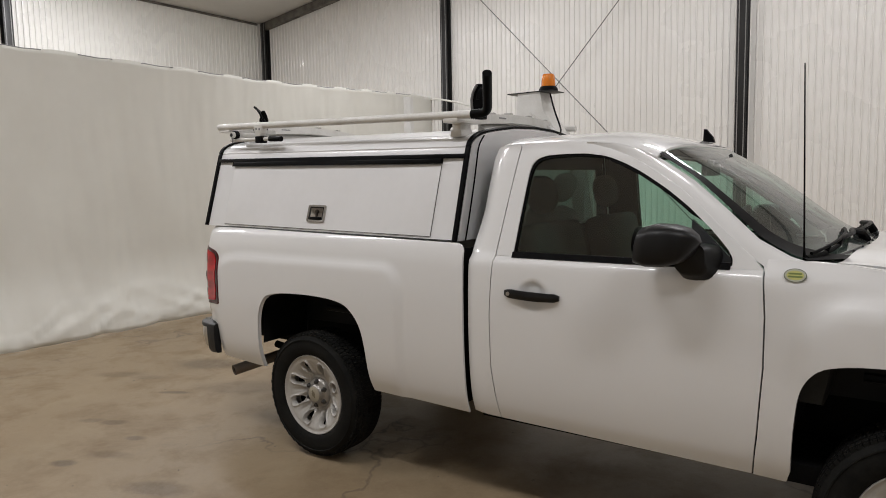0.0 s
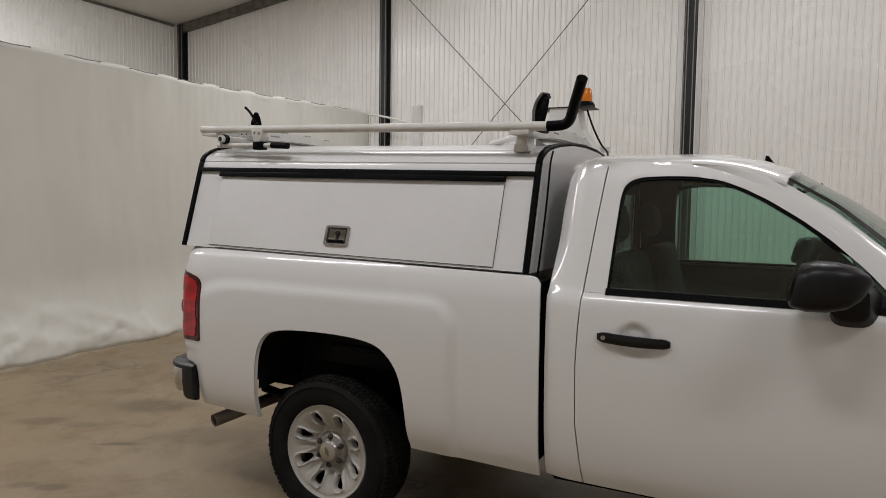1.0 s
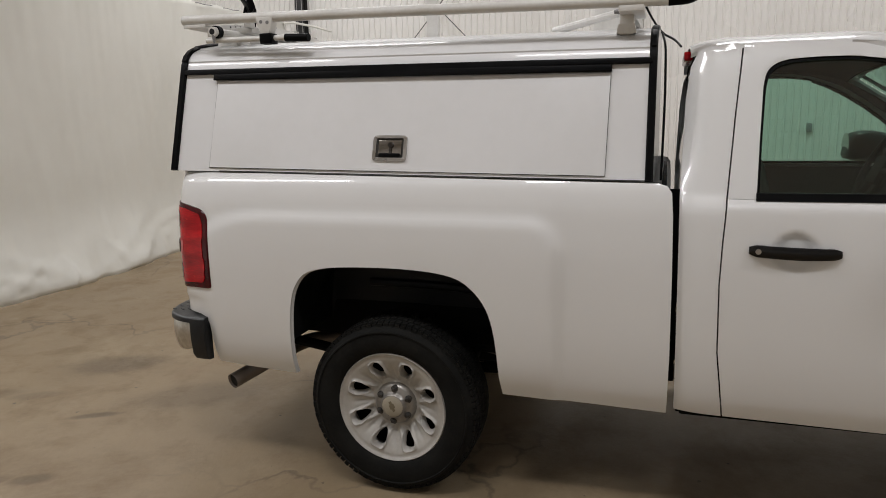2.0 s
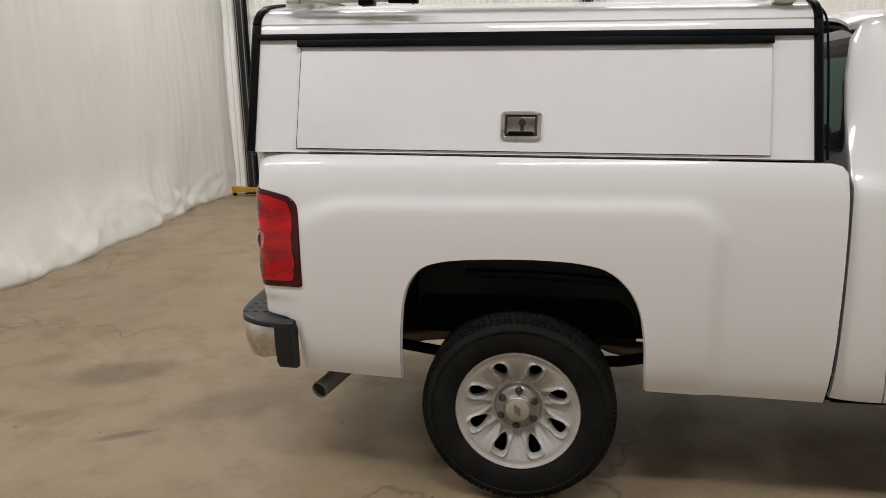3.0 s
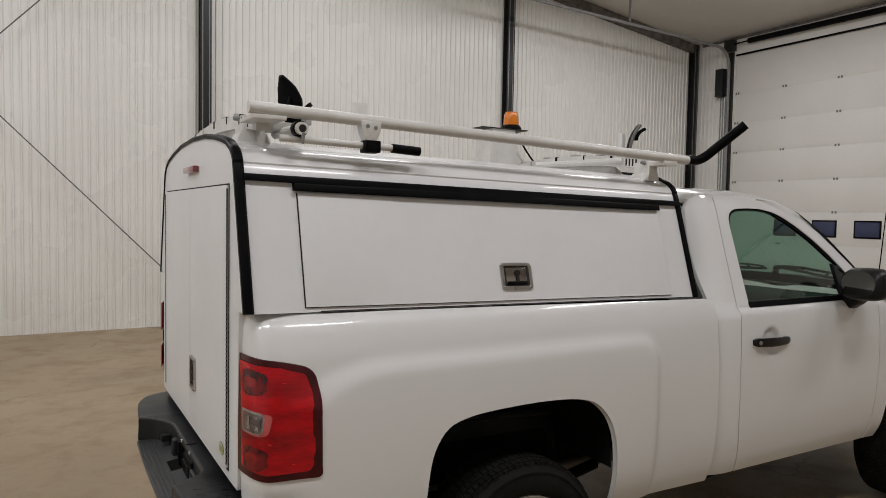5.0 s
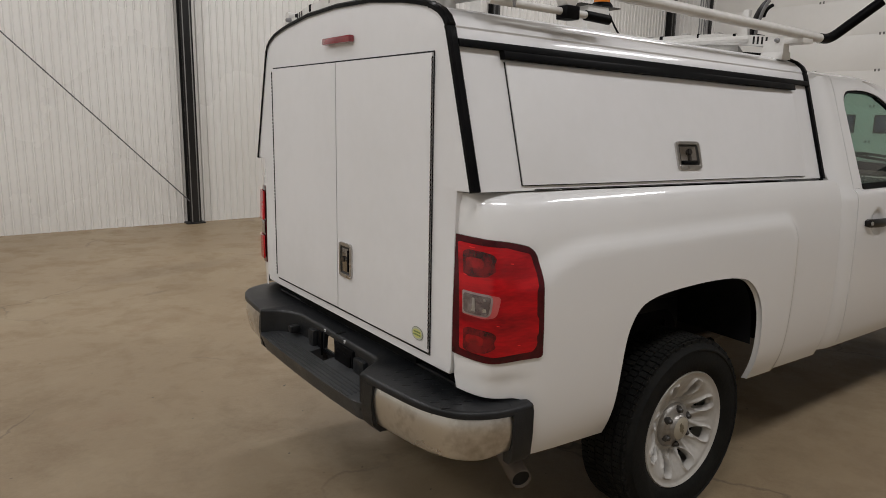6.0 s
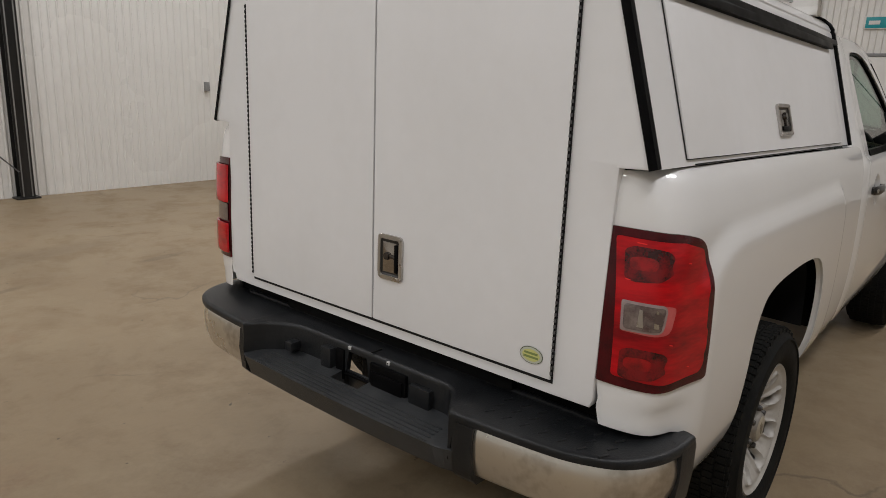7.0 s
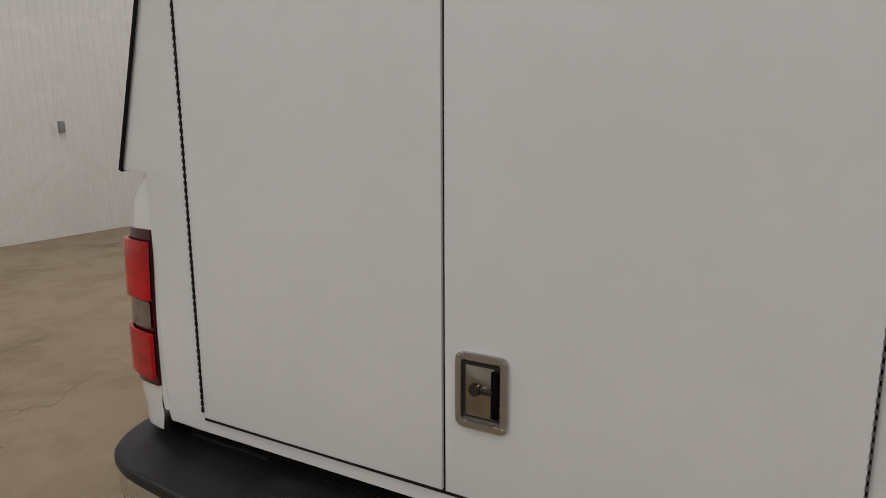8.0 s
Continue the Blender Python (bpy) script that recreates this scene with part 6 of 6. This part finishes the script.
SLOPE_CAP = math.atan2(0.126, 0.431)
for s in (-1, 1):
    def side(x, z, o=0.0):
        y = 0.829 - (0.126 / 0.431) * (z - 1.337 + RAKE * x)
        return (x, s * (y + o * math.cos(SLOPE_CAP)), z + o * math.sin(SLOPE_CAP))

    hatch_o = [(-0.848, rk(-0.848, 1.352)), (0.832, rk(0.832, 1.352)), (0.838, rk(0.838, 1.719)), (-0.845, rk(-0.845, 1.719))]
    part("hatch_gap", sheet([(x + d, z + e) for (x, z), (d, e) in zip(hatch_o, ((-0.004, -0.0015), (0.0015, -0.0015), (0.0015, 0.0), (-0.004, 0.0)))], lambda x, z: side(x, z, 0.0025), 0.3, (0, -s * 0.002, 0)), M_SEAM, cap, "black hatch seal")
    hatch = part("side_hatch", sheet(hatch_o, lambda x, z: side(x, z, 0.0075), (0.2, 0.2), (0, -s * 0.0055, 0), 0.0015), M_CAP, cap, "flat white top-hinged side hatch")
    part("hatch_sill", sheet([(-0.80, rk(-0.8, 1.3372)), (0.99, rk(0.99, 1.3372)), (0.99, rk(0.99, 1.3400)), (-0.80, rk(-0.8, 1.3400))], lambda x, z: side(x, z, 0.003), 0.3, (0, -s * 0.003, 0)), M_SEAM, cap)
    # drip gutter: two black ribs
    for za, zb, o, xa, xb in ((1.747, 1.770, 0.016, -1.02, 0.985), (1.719, 1.7455, 0.024, -0.86, 0.842)):
        g = sheet([(xa, rk(xa, za)), (xb, rk(xb, za)), (xb, rk(xb, zb)), (xa, rk(xa, zb))], lambda x, z: side(x, z, o), 0.5, (0, -s * (o + 0.012), 0), 0.006)
        part("drip_gutter", g, M_BLACK, cap, "black rubber drip gutter")
    lx, lz = -0.008, 1.440
    org = Vector(side(lx, lz, 0.0085))
    zax = Vector((0, s * math.cos(SLOPE_CAP), math.sin(SLOPE_CAP)))
    xax = Vector((1, 0, -RAKE)).normalized() * (-s)
    yax = zax.cross(xax).normalized()
    latch(hatch, Matrix(((xax.x, yax.x, zax.x, org.x), (xax.y, yax.y, zax.y, org.y), (xax.z, yax.z, zax.z, org.z), (0, 0, 0, 1))))

part("wire", tube(arc([(1.012, -0.58, 1.85), (1.026, -0.655, 1.80), (1.030, -0.705, 1.62), (1.028, -0.760, 1.42), (1.026, -0.79, 1.32)], 0.05), 0.0045, 6), M_BLACK, cap, "thin black wire")
# black edge trims, rear and front
for x, w, wrap in ((CAP0 + 0.008, 0.0165, -0.006), (CAP1 - 0.014, 0.014, -0.006)):
    bm = bmesh.new()
    pts = [Vector((x, y, rk(x, z))) for y, z in FULL]
    rows = []
    for i, p in enumerate(pts):
        a, b = pts[max(i - 1, 0)], pts[min(i + 1, len(pts) - 1)]
        d = (b - a).normalized()
        n_ = Vector((0, -d.z, d.y))
        rows.append([bm.verts.new(p + Vector((dx, 0, 0)) + n_ * o) for dx, o in ((-w, wrap), (-w, 0.006), (-w * 0.6, 0.012), (w * 0.6, 0.012), (w, 0.006), (w, -0.006))])
    for p, q in zip(rows, rows[1:]):
        for i in range(5):
            bm.faces.new((p[i], p[i + 1], q[i + 1], q[i]))
    bm.faces.new(rows[0])
    bm.faces.new(rows[-1])
    part("edge_trim", bm, M_BLACK, cap, "glossy black rubber edge trim", smooth=40)

# rear doors
XD = -1.043
part("door_gap", sheet([(-0.6325, 0.807), (0.6180, 0.807), (0.6180, 1.762), (-0.6325, 1.762)], lambda y, z: (XD - 0.0025, y, z), 0.5, (0.002, 0, 0)), M_SEAM, cap, "black door gap")
for nm, y0, y1 in (("rear_door", -0.628, -0.0038), ("rear_door", 0.0032, 0.611)):
    d = part(nm, sheet([(y0, 0.818), (y1, 0.818), (y1, 1.756), (y0, 1.756)], lambda y, z: (XD - 0.010, y, z), 0.3, (0.008, 0, 0), 0.0015), M_CAP, cap, "flat white rear cap door")
    hy_ = y0 - 0.0015 if y0 < -0.1 else y1 + 0.0025
    bm = tube([(XD - 0.008, hy_, 0.83), (XD - 0.008, hy_, 1.745)], 0.0022 if y0 < -0.1 else 0.0036, 8)
    part("hinge_pin", bm, M_BLACK, d, "black piano hinge pin")
    KNUCKLE = None
    for k in range(60):
        z = 0.832 + k * 0.01525
        if KNUCKLE is None:
            ob = part("hinge_knuckle", tube([(0, 0, 0), (0, 0, 0.0127)], 0.0034, 8), M_ROD if y0 < -0.1 else M_MIRROR, d)
            KNUCKLE = ob.data
        else:
            ob = new("hinge_knuckle", KNUCKLE)
            ob.parent = d
        ob.location = (XD - 0.0085, hy_, z)
        ob.scale = (0.85, 0.85, 0.60) if y0 < -0.1 else (1.5, 1.5, 0.72)
    if y0 < -0.1:
        m = Matrix(((0, 0, -1, XD - 0.011), (0, 1, 0, -0.076), (1, 0, 0, 1.022), (0, 0, 0, 1))) @ Matrix.Diagonal((0.93, 0.93, 1.0, 1.0))
        latch(d, m)
part("rear_brake_lamp", box(XD - 0.022, XD, -0.130, 0.085, 1.821, 1.846, bevel=0.006), mat("brake_lamp_red", (0.25, 0.03, 0.04), rough=0.2, coat=0.5), cap, "dark red high brake lamp")


def oval_sticker(parent, m):
    e_ = [(0.038 * math.cos(a), 0.025 * math.sin(a)) for a in np.linspace(0, 2 * math.pi, 33)[:-1]]
    e2 = [(0.036 * math.cos(a), 0.0232 * math.sin(a)) for a in np.linspace(0, 2 * math.pi, 33)[:-1]]
    e3 = [(0.029 * math.cos(a), 0.0175 * math.sin(a)) for a in np.linspace(0, 2 * math.pi, 33)[:-1]]
    st = part("sticker", sheet(e_, lambda u, v: (u, v, 0.0012), 0.1), mat("sticker_green", (0.08, 0.10, 0.05), rough=0.4), parent, "oval yellow and green sticker")
    st.matrix_basis = m
    part("sticker_ring", sheet(e2, lambda u, v: (u, v, 0.0018), 0.1), mat("sticker_grey", (0.50, 0.52, 0.44), rough=0.4), st)
    part("sticker_face", sheet(e3, lambda u, v: (u, v, 0.0024), 0.1), mat("sticker_yellow", (0.60, 0.60, 0.22), rough=0.4), st)
    for k, (w, v) in enumerate(((0.022, 0.006), (0.024, -0.005))):
        part("sticker_bar", sheet([(-w, v - 0.0032), (w, v - 0.0032), (w, v + 0.0032), (-w, v + 0.0032)], lambda u, q: (u, q, 0.003), 0.1), mat("sticker_bar_green", (0.20, 0.26, 0.08), rough=0.4), st)


oval_sticker(cap, Matrix(((0, 0, -1, XD - 0.0105), (-1, 0, 0, -0.572), (0, 1, 0, 0.868), (0, 0, 0, 1))) @ Matrix.Diagonal((0.9, 0.9, 1.0, 1.0)))
n_y = -half_width(2.53, 1.242) - 0.002
oval_sticker(truck, Matrix(((1, 0, 0, 2.529), (0, 0.18, -0.98, n_y - 0.001), (0, 0.98, 0.18, 1.254), (0, 0, 0, 1))))


# ---- ladder rack ----
rack = empty("ladder_rack", (0, 0, 0))
tagged(rack, "white steel drop-down ladder rack with black hooks on the cap", "ladder rack")


def crossbar(x, zl):
    bm = bmesh.new()
    rows = []
    for y in np.linspace(-0.62, 0.70, 27):
        z = zl + 0.045 * (1 - (y / 0.62) ** 2) - 0.5 * max(0.0, y - 0.44) ** 2
        rows.append([bm.verts.new((x + dx, y, rk(x, z + dz))) for dx, dz in ((-0.024, -0.026), (0.024, -0.026), (0.024, 0.022), (-0.024, 0.022))])
    for p, q in zip(rows, rows[1:]):
        for i in range(4):
            bm.faces.new((p[i], p[(i + 1) % 4], q[(i + 1) % 4], q[i]))
    bm.faces.new(rows[0])
    bm.faces.new(rows[-1])
    cb = part("crossbar", bm, M_RACK, rack, smooth=30)
    fw = 0.042 if x < 0 else 0.026
    for y in ((-0.45, 0.60) if x < 0 else (-0.60, 0.60)):
        zc = rk(x, 1.902 if y > -0.5 and y < 0 else 1.874)
        part("foot", box(x - fw, x + fw, y - 0.05, y + 0.05, zc - 0.012, rk(x, zl) + 0.01, bevel=0.006), M_RACK, cb)
        bm = bmesh.new()
        for zz, hx, hy in ((zc - 0.008, 1.35 * fw, 0.054), (zc + 0.004, 1.30 * fw, 0.053), (zc + 0.026, fw + 0.003, 0.052)):
            bm_ring = [bm.verts.new((x + dx * hx, y + dy * hy, zz)) for dx, dy in ((-1, -1), (1, -1), (1, 1), (-1, 1))]
            if zz > zc:
                for i in range(4):
                    bm.faces.new((last[i], last[(i + 1) % 4], bm_ring[(i + 1) % 4], bm_ring[i]))
            last = bm_ring
        bm.faces.new(last)
        part("foot_flare", bm, M_RACK, cb, smooth=20)
        part("foot_bolt", tube([(x - fw, y - 0.02, zc + 0.075), (x - fw - 0.022, y - 0.02, zc + 0.075)], [0.011, 0.007], 8), M_GREYBOX, cb, "grey bolt")
    for s in (-1, 1):
        for k in range(4):
            y = s * (0.565 - k * 0.021) if x > 0 or s > 0 else -0.51 + k * 0.040
            zc = rk(x, zl + 0.045 * (1 - (y / 0.62) ** 2))
            part("slot_hole", box(x - 0.0255, x + 0.0255, y - 0.0045, y + 0.0045, zc - 0.018, zc + 0.016), M_SEAM, cb)
    bm = bmesh.new()
    rows = []
    for y in np.linspace(-0.42, 0.42, 17):
        z = zl - 0.052 + 0.045 * (1 - (y / 0.62) ** 2)
        rows.append([bm.verts.new((x + dx, y, rk(x, z + dz))) for dx, dz in ((-0.012, -0.012), (0.034, -0.012), (0.034, -0.006), (-0.012, 0.024))])
    for p, q in zip(rows, rows[1:]):
        for i in range(4):
            bm.faces.new((p[i], p[(i + 1) % 4], q[(i + 1) % 4], q[i]))
    bm.faces.new(rows[0])
    bm.faces.new(rows[-1])
    part("under_rail", bm, M_GALV, cb, "dull galvanised under rail", smooth=20)
    for y, w in ((-0.30, 0.014), (-0.11, 0.020), (0.12, 0.018), (0.33, 0.014)):
        zc = rk(x, zl + 0.045 * (1 - (y / 0.62) ** 2)) + 0.022
        part("clamp", box(x - 0.020, x + 0.020, y - w, y + w, zc - 0.004, zc + 0.010, bevel=0.002), M_GALV, cb)
    for y, w in ((-0.40, 0.010), (-0.20, 0.006), (0.02, 0.012), (0.24, 0.008), (0.42, 0.012), (0.56, 0.014), (0.63, 0.010)):
        zc = rk(x, zl + 0.045 * (1 - (y / 0.62) ** 2) - 0.5 * max(0.0, y - 0.44) ** 2)
        part("strap_end", box(x - 0.026, x - 0.010, y - w * 0.8, y + w * 0.8, zc - 0.004, zc + 0.0255, bevel=0.0015), M_BLACK if w != 0.008 else M_GALV, cb, "black strap end")
    part("label_bar", box(x + 0.0245, x + 0.0255, -0.26, -0.18, rk(x, zl + 0.035), rk(x, zl + 0.043)), M_GREYBOX, cb)
    return cb


crossbar(-0.930, 1.950)
crossbar(0.885, 1.945)

side_bar = tube([(-1.005, -0.712, 2.004), (1.04, -0.719, 1.948)], 0.021, 16)
sb = part("side_bar", side_bar, M_RACK, rack, "white round side bar")
part("bar_end", tube(arc([(1.03, -0.719, 1.9485), (1.122, -0.719, 1.950), (1.223, -0.882, 2.112)], 0.085, 8), 0.0225, 16), M_BLACK, sb, "black rubber-sleeved bent bar end")
part("bar_lug", box(-0.995, -0.885, -0.730, -0.56, 1.968, 1.982, bevel=0.003), M_RACK, sb)
part("bar_lug", box(0.86, 0.95, -0.735, -0.50, 1.915, 1.938, bevel=0.006), M_RACK, sb)
bm = tube([(-0.838, -0.45, 1.952), (-0.838, -0.735, 1.946)], 0.017, 16)
sweep(bm, [(-0.838, -0.695, 1.947), (-0.838, -0.748, 1.945)], 0.021, 18)
pv = part("pivot", bm, M_RACK, rack, "white pivot tube")
part("pivot_bore", tube([(-0.838, -0.747, 1.945), (-0.838, -0.7495, 1.945)], 0.0125, 16), M_SEAM, pv)
part("pivot_ring", tube([(-0.838, -0.700, 1.947), (-0.838, -0.728, 1.946)], 0.0265, 18), M_BLACK, pv, "black rubber ring")
bm = tube([(-0.90, -0.70, 1.914), (-0.49, -0.715, 1.905)], 0.012, 12)
lev = part("lever", bm, M_RACK, rack, "white locking lever")
part("grip", tube([(-0.50, -0.715, 1.9045), (-0.39, -0.718, 1.899)], 0.0165, 12), M_BLACK, lev, "black lever grip")
br = part("lever_bracket", sheet(loop_arc([(-0.628, 1.992), (-0.548, 1.990), (-0.556, 1.945), (-0.568, 1.922), (-0.604, 1.922), (-0.618, 1.950)], 0.006), lambda x, z: (x, -0.736, z), 0.2, (0, 0.044, 0), 0.003), M_RACK, rack)
for x, z in ((-0.602, 1.972), (-0.572, 1.968)):
    part("bracket_hole", tube([(x, -0.7355, z), (x, -0.7375, z)], 0.0075, 12), M_GREYBOX, br)
part("clip", box(-0.612, -0.553, -0.742, -0.690, 1.882, 1.925, bevel=0.006), M_BLACK, br, "black lever clip")
part("bolt", tube([(-0.835, -0.742, 1.93), (-0.835, -0.742, 1.895)], [0.008, 0.004], 8), M_GREYBOX, rack)


# grey that puts the light along the hook's edge into its colour
M_HOOKRIM = mat("hook_rim_lit", (0.16, 0.155, 0.15), (0.05, 0.05, 0.05), rough=0.45, scale=20, rrange=(0.35, 0.55))


def hook(x, y, z, turn, widths, height=0.165, reach=0.075):
    """A curved black plate: widths are its half widths from the foot to the tip."""
    m = pose(x, y, z, 0, 0, turn)
    bm = bmesh.new()
    pts = [m @ Vector((reach * t**2.2, 0, height * (t - 0.12 * t**3) / 0.88)) for t in np.linspace(0, 1, 13)]
    rows, edges = [], []
    side_ = m.to_3x3() @ Vector((0, 1, 0))
    for i, p in enumerate(pts):
        d = (pts[min(i + 1, 12)] - pts[max(i - 1, 0)]).normalized()
        nn = side_.cross(d)
        f = i / 12 * (len(widths) - 1)
        k = min(int(f), len(widths) - 2)
        w = widths[k] + (widths[k + 1] - widths[k]) * (f - k)
        edges.append((p - side_ * w, p + side_ * w))
        rows.append([bm.verts.new(p + side_ * a + nn * b) for a, b in ((-w, -0.004), (-w * 0.5, -0.010), (w * 0.5, -0.010), (w, -0.004), (w, 0.004), (-w, 0.004))])
    for p, q in zip(rows, rows[1:]):
        for i in range(6):
            bm.faces.new((p[i], p[(i + 1) % 6], q[(i + 1) % 6], q[i]))
    bm.faces.new(rows[0])
    bm.faces.new(rows[-1])
    hk = part("ladder_hook", bm, M_BLACK, rack, "black ladder hook", smooth=40)
    if widths[0] > 0.02:
        rim_ = [r_[0].copy() for r_ in edges]
        part("hook_rim", tube(rim_, 0.0075, 8), M_HOOKRIM, hk, "rolled edge coloured grey as if lit", smooth=60)
    return hk


hook(-0.792, -0.50, 1.978, 37, (0.020, 0.044, 0.050, 0.036, 0.008), 0.168, -0.070)
hook(-0.800, -0.505, 1.978, -48, (0.018, 0.028, 0.030, 0.022, 0.010), 0.135, 0.018)
hook(-0.770, -0.53, 1.985, -40, (0.010, 0.012, 0.011, 0.005), 0.070, 0.040)
part("hook_foot", box(-0.88, -0.76, -0.56, -0.44, 1.955, 1.985, bevel=0.008), M_GALV, rack)
part("hook_foot", box(-0.775, -0.755, -0.60, -0.54, 1.975, 2.035, bevel=0.004), M_GALV, rack)
hook(0.902, -0.47, 1.955, -35, (0.024, 0.032, 0.038, 0.034, 0.022), 0.168, 0.052)
hook(0.925, -0.50, 2.050, -20, (0.010, 0.012, 0.010), 0.055, 0.045)
part("hook_pad", box(0.885, 0.945, -0.51, -0.44, 1.945, 1.972, bevel=0.006), M_BLACK, rack)
part("hook_post", box(0.868, 0.892, -0.46, -0.43, 1.94, 2.085, bevel=0.003), M_RACK, rack)
part("stop_post", box(-0.215, -0.150, 0.28, 0.315, 1.915, 2.225, bevel=0.004), M_RACK, rack, "white upright stop post")
# beacon stand and beacon
bm = bmesh.new()
ends = []
for y in (0.37, 0.53):
    ends.append([bm.verts.new((x, y, z)) for x, z in ((0.655, 1.905), (0.985, 1.895), (0.955, 1.915), (0.86, 2.06), (0.835, 2.176), (0.675, 2.176))])
for i in range(6):
    bm.faces.new((ends[0][i], ends[0][(i + 1) % 6], ends[1][(i + 1) % 6], ends[1][i]))
bm.faces.new(ends[0])
bm.faces.new(ends[1])
stand = part("beacon_stand", bm, M_RACK, rack, "white folded-steel beacon stand", smooth=20)
part("stand_plate", box(0.60, 0.925, 0.36, 0.54, 2.176, 2.182, bevel=0.002), M_COL, stand)
part("mirror_brace", tube([(0.98, 0.36, 1.90), (0.80, 0.30, 2.04)], 0.007, 8), M_RACK, stand)
# far-side rail and its loose fittings
part("side_bar", tube([(-0.98, 0.60, 1.985), (0.98, 0.60, 1.945)], 0.018, 14), M_RACK, rack, "white round side bar")
for x0, x1, y, z in ((-0.62, -0.46, 0.30, 1.93), (-0.42, -0.30, 0.36, 1.93), (-0.22, 0.10, 0.42, 1.922)):
    part("roof_plate", box(x0, x1, y - 0.03, y + 0.03, z - 0.02, z + 0.012, bevel=0.003), M_GALV, rack, "dull galvanised plate")
part("stay", tube([(0.55, -0.2, 1.925), (0.86, -0.47, 1.95)], 0.016, 10), M_RACK, rack)
beacon = empty("beacon_light", (0.860, 0.445, 2.184))
bm = bmesh.new()
revolve(bm, [(0, 0), (0.062, 0), (0.062, 0.012), (0.050, 0.03), (0, 0.03)], 32)
for v in bm.verts:
    v.co = Vector((v.co.x, -v.co.z, v.co.y))
part("base", bm, M_BLACK, beacon, "black beacon base")
bm = bmesh.new()
revolve(bm, [(0, 0.03), (0.046, 0.03), (0.045, 0.06), (0.042, 0.095), (0.034, 0.108), (0.0, 0.110)], 32)
for v in bm.verts:
    v.co = Vector((v.co.x, -v.co.z, v.co.y))
part("lens", bm, M_AMBER, beacon, "amber beacon lens")
tagged(beacon, "amber warning beacon on a black base on the rack stand", "beacon")
cb_ = part("beacon_cable", tube(arc([(0.885, 0.42, 2.165), (0.935, 0.38, 2.05), (1.0, 0.33, 1.945), (1.06, 0.22, 1.905), (1.09, 0.12, 1.86)], 0.08), 0.0055, 8), M_BLACK)
tagged(cb_, "black cable running from the beacon to the cap", "cable")

# ---- small things in the hall ----
sw = part("switch_box", box(2.905, 2.97, Y_N - 0.06, Y_N - 0.004, 1.26, 1.385, bevel=0.006), M_GREYBOX)
tagged(sw, "small grey electrical switch box on the wall", "switch box")
ob = part("door_operator", box(X_E - 0.16, X_E - 0.004, 6.70, 6.88, 4.28, 4.86, bevel=0.01), M_COL)
tagged(ob, "dark overhead door control box on the wall", "control box")
for k in range(3):
    cbl = part("conduit", tube([(X_E - 0.03, 6.70 + 0.06 * k, 1.3), (X_E - 0.03, 6.70 + 0.06 * k, 4.29)], 0.011, 8), M_GREYBOX)
    tagged(cbl, "thin grey conduit running down from the control box", "conduit", group="conduits")
dolly = empty("floor_dolly", (-4.92, 7.16, 0))
bm = bmesh.new()
beam = [(-0.24, 0.05), (0.20, 0.075), (0.26, 0.10), (0.26, 0.125), (-0.24, 0.155)]
va, vb = [bm.verts.new((x, -0.06, z)) for x, z in beam], [bm.verts.new((x, 0.06, z)) for x, z in beam]
bm.faces.new(va)
bm.faces.new(vb)
for i in range(5):
    bm.faces.new((va[i], va[(i + 1) % 5], vb[(i + 1) % 5], vb[i]))
part("beam", bm, M_YELLOW, dolly, "yellow steel beam", smooth=0)
for x in (-0.20, 0.21):
    bm = bmesh.new()
    revolve(bm, [(0, -0.018), (0.034, -0.018), (0.038, -0.012), (0.038, 0.012), (0.034, 0.018), (0, 0.018)], 20)
    wh = part("caster", bm, M_RUBBER, dolly, "small black caster wheel")
    wh.location = (x, 0, 0.038)
    part("fork", box(x - 0.015, x + 0.015, -0.026, 0.026, 0.05, 0.10, bevel=0.004), M_COL, dolly)
tagged(dolly, "low yellow steel dolly with black casters by the column", "dolly")
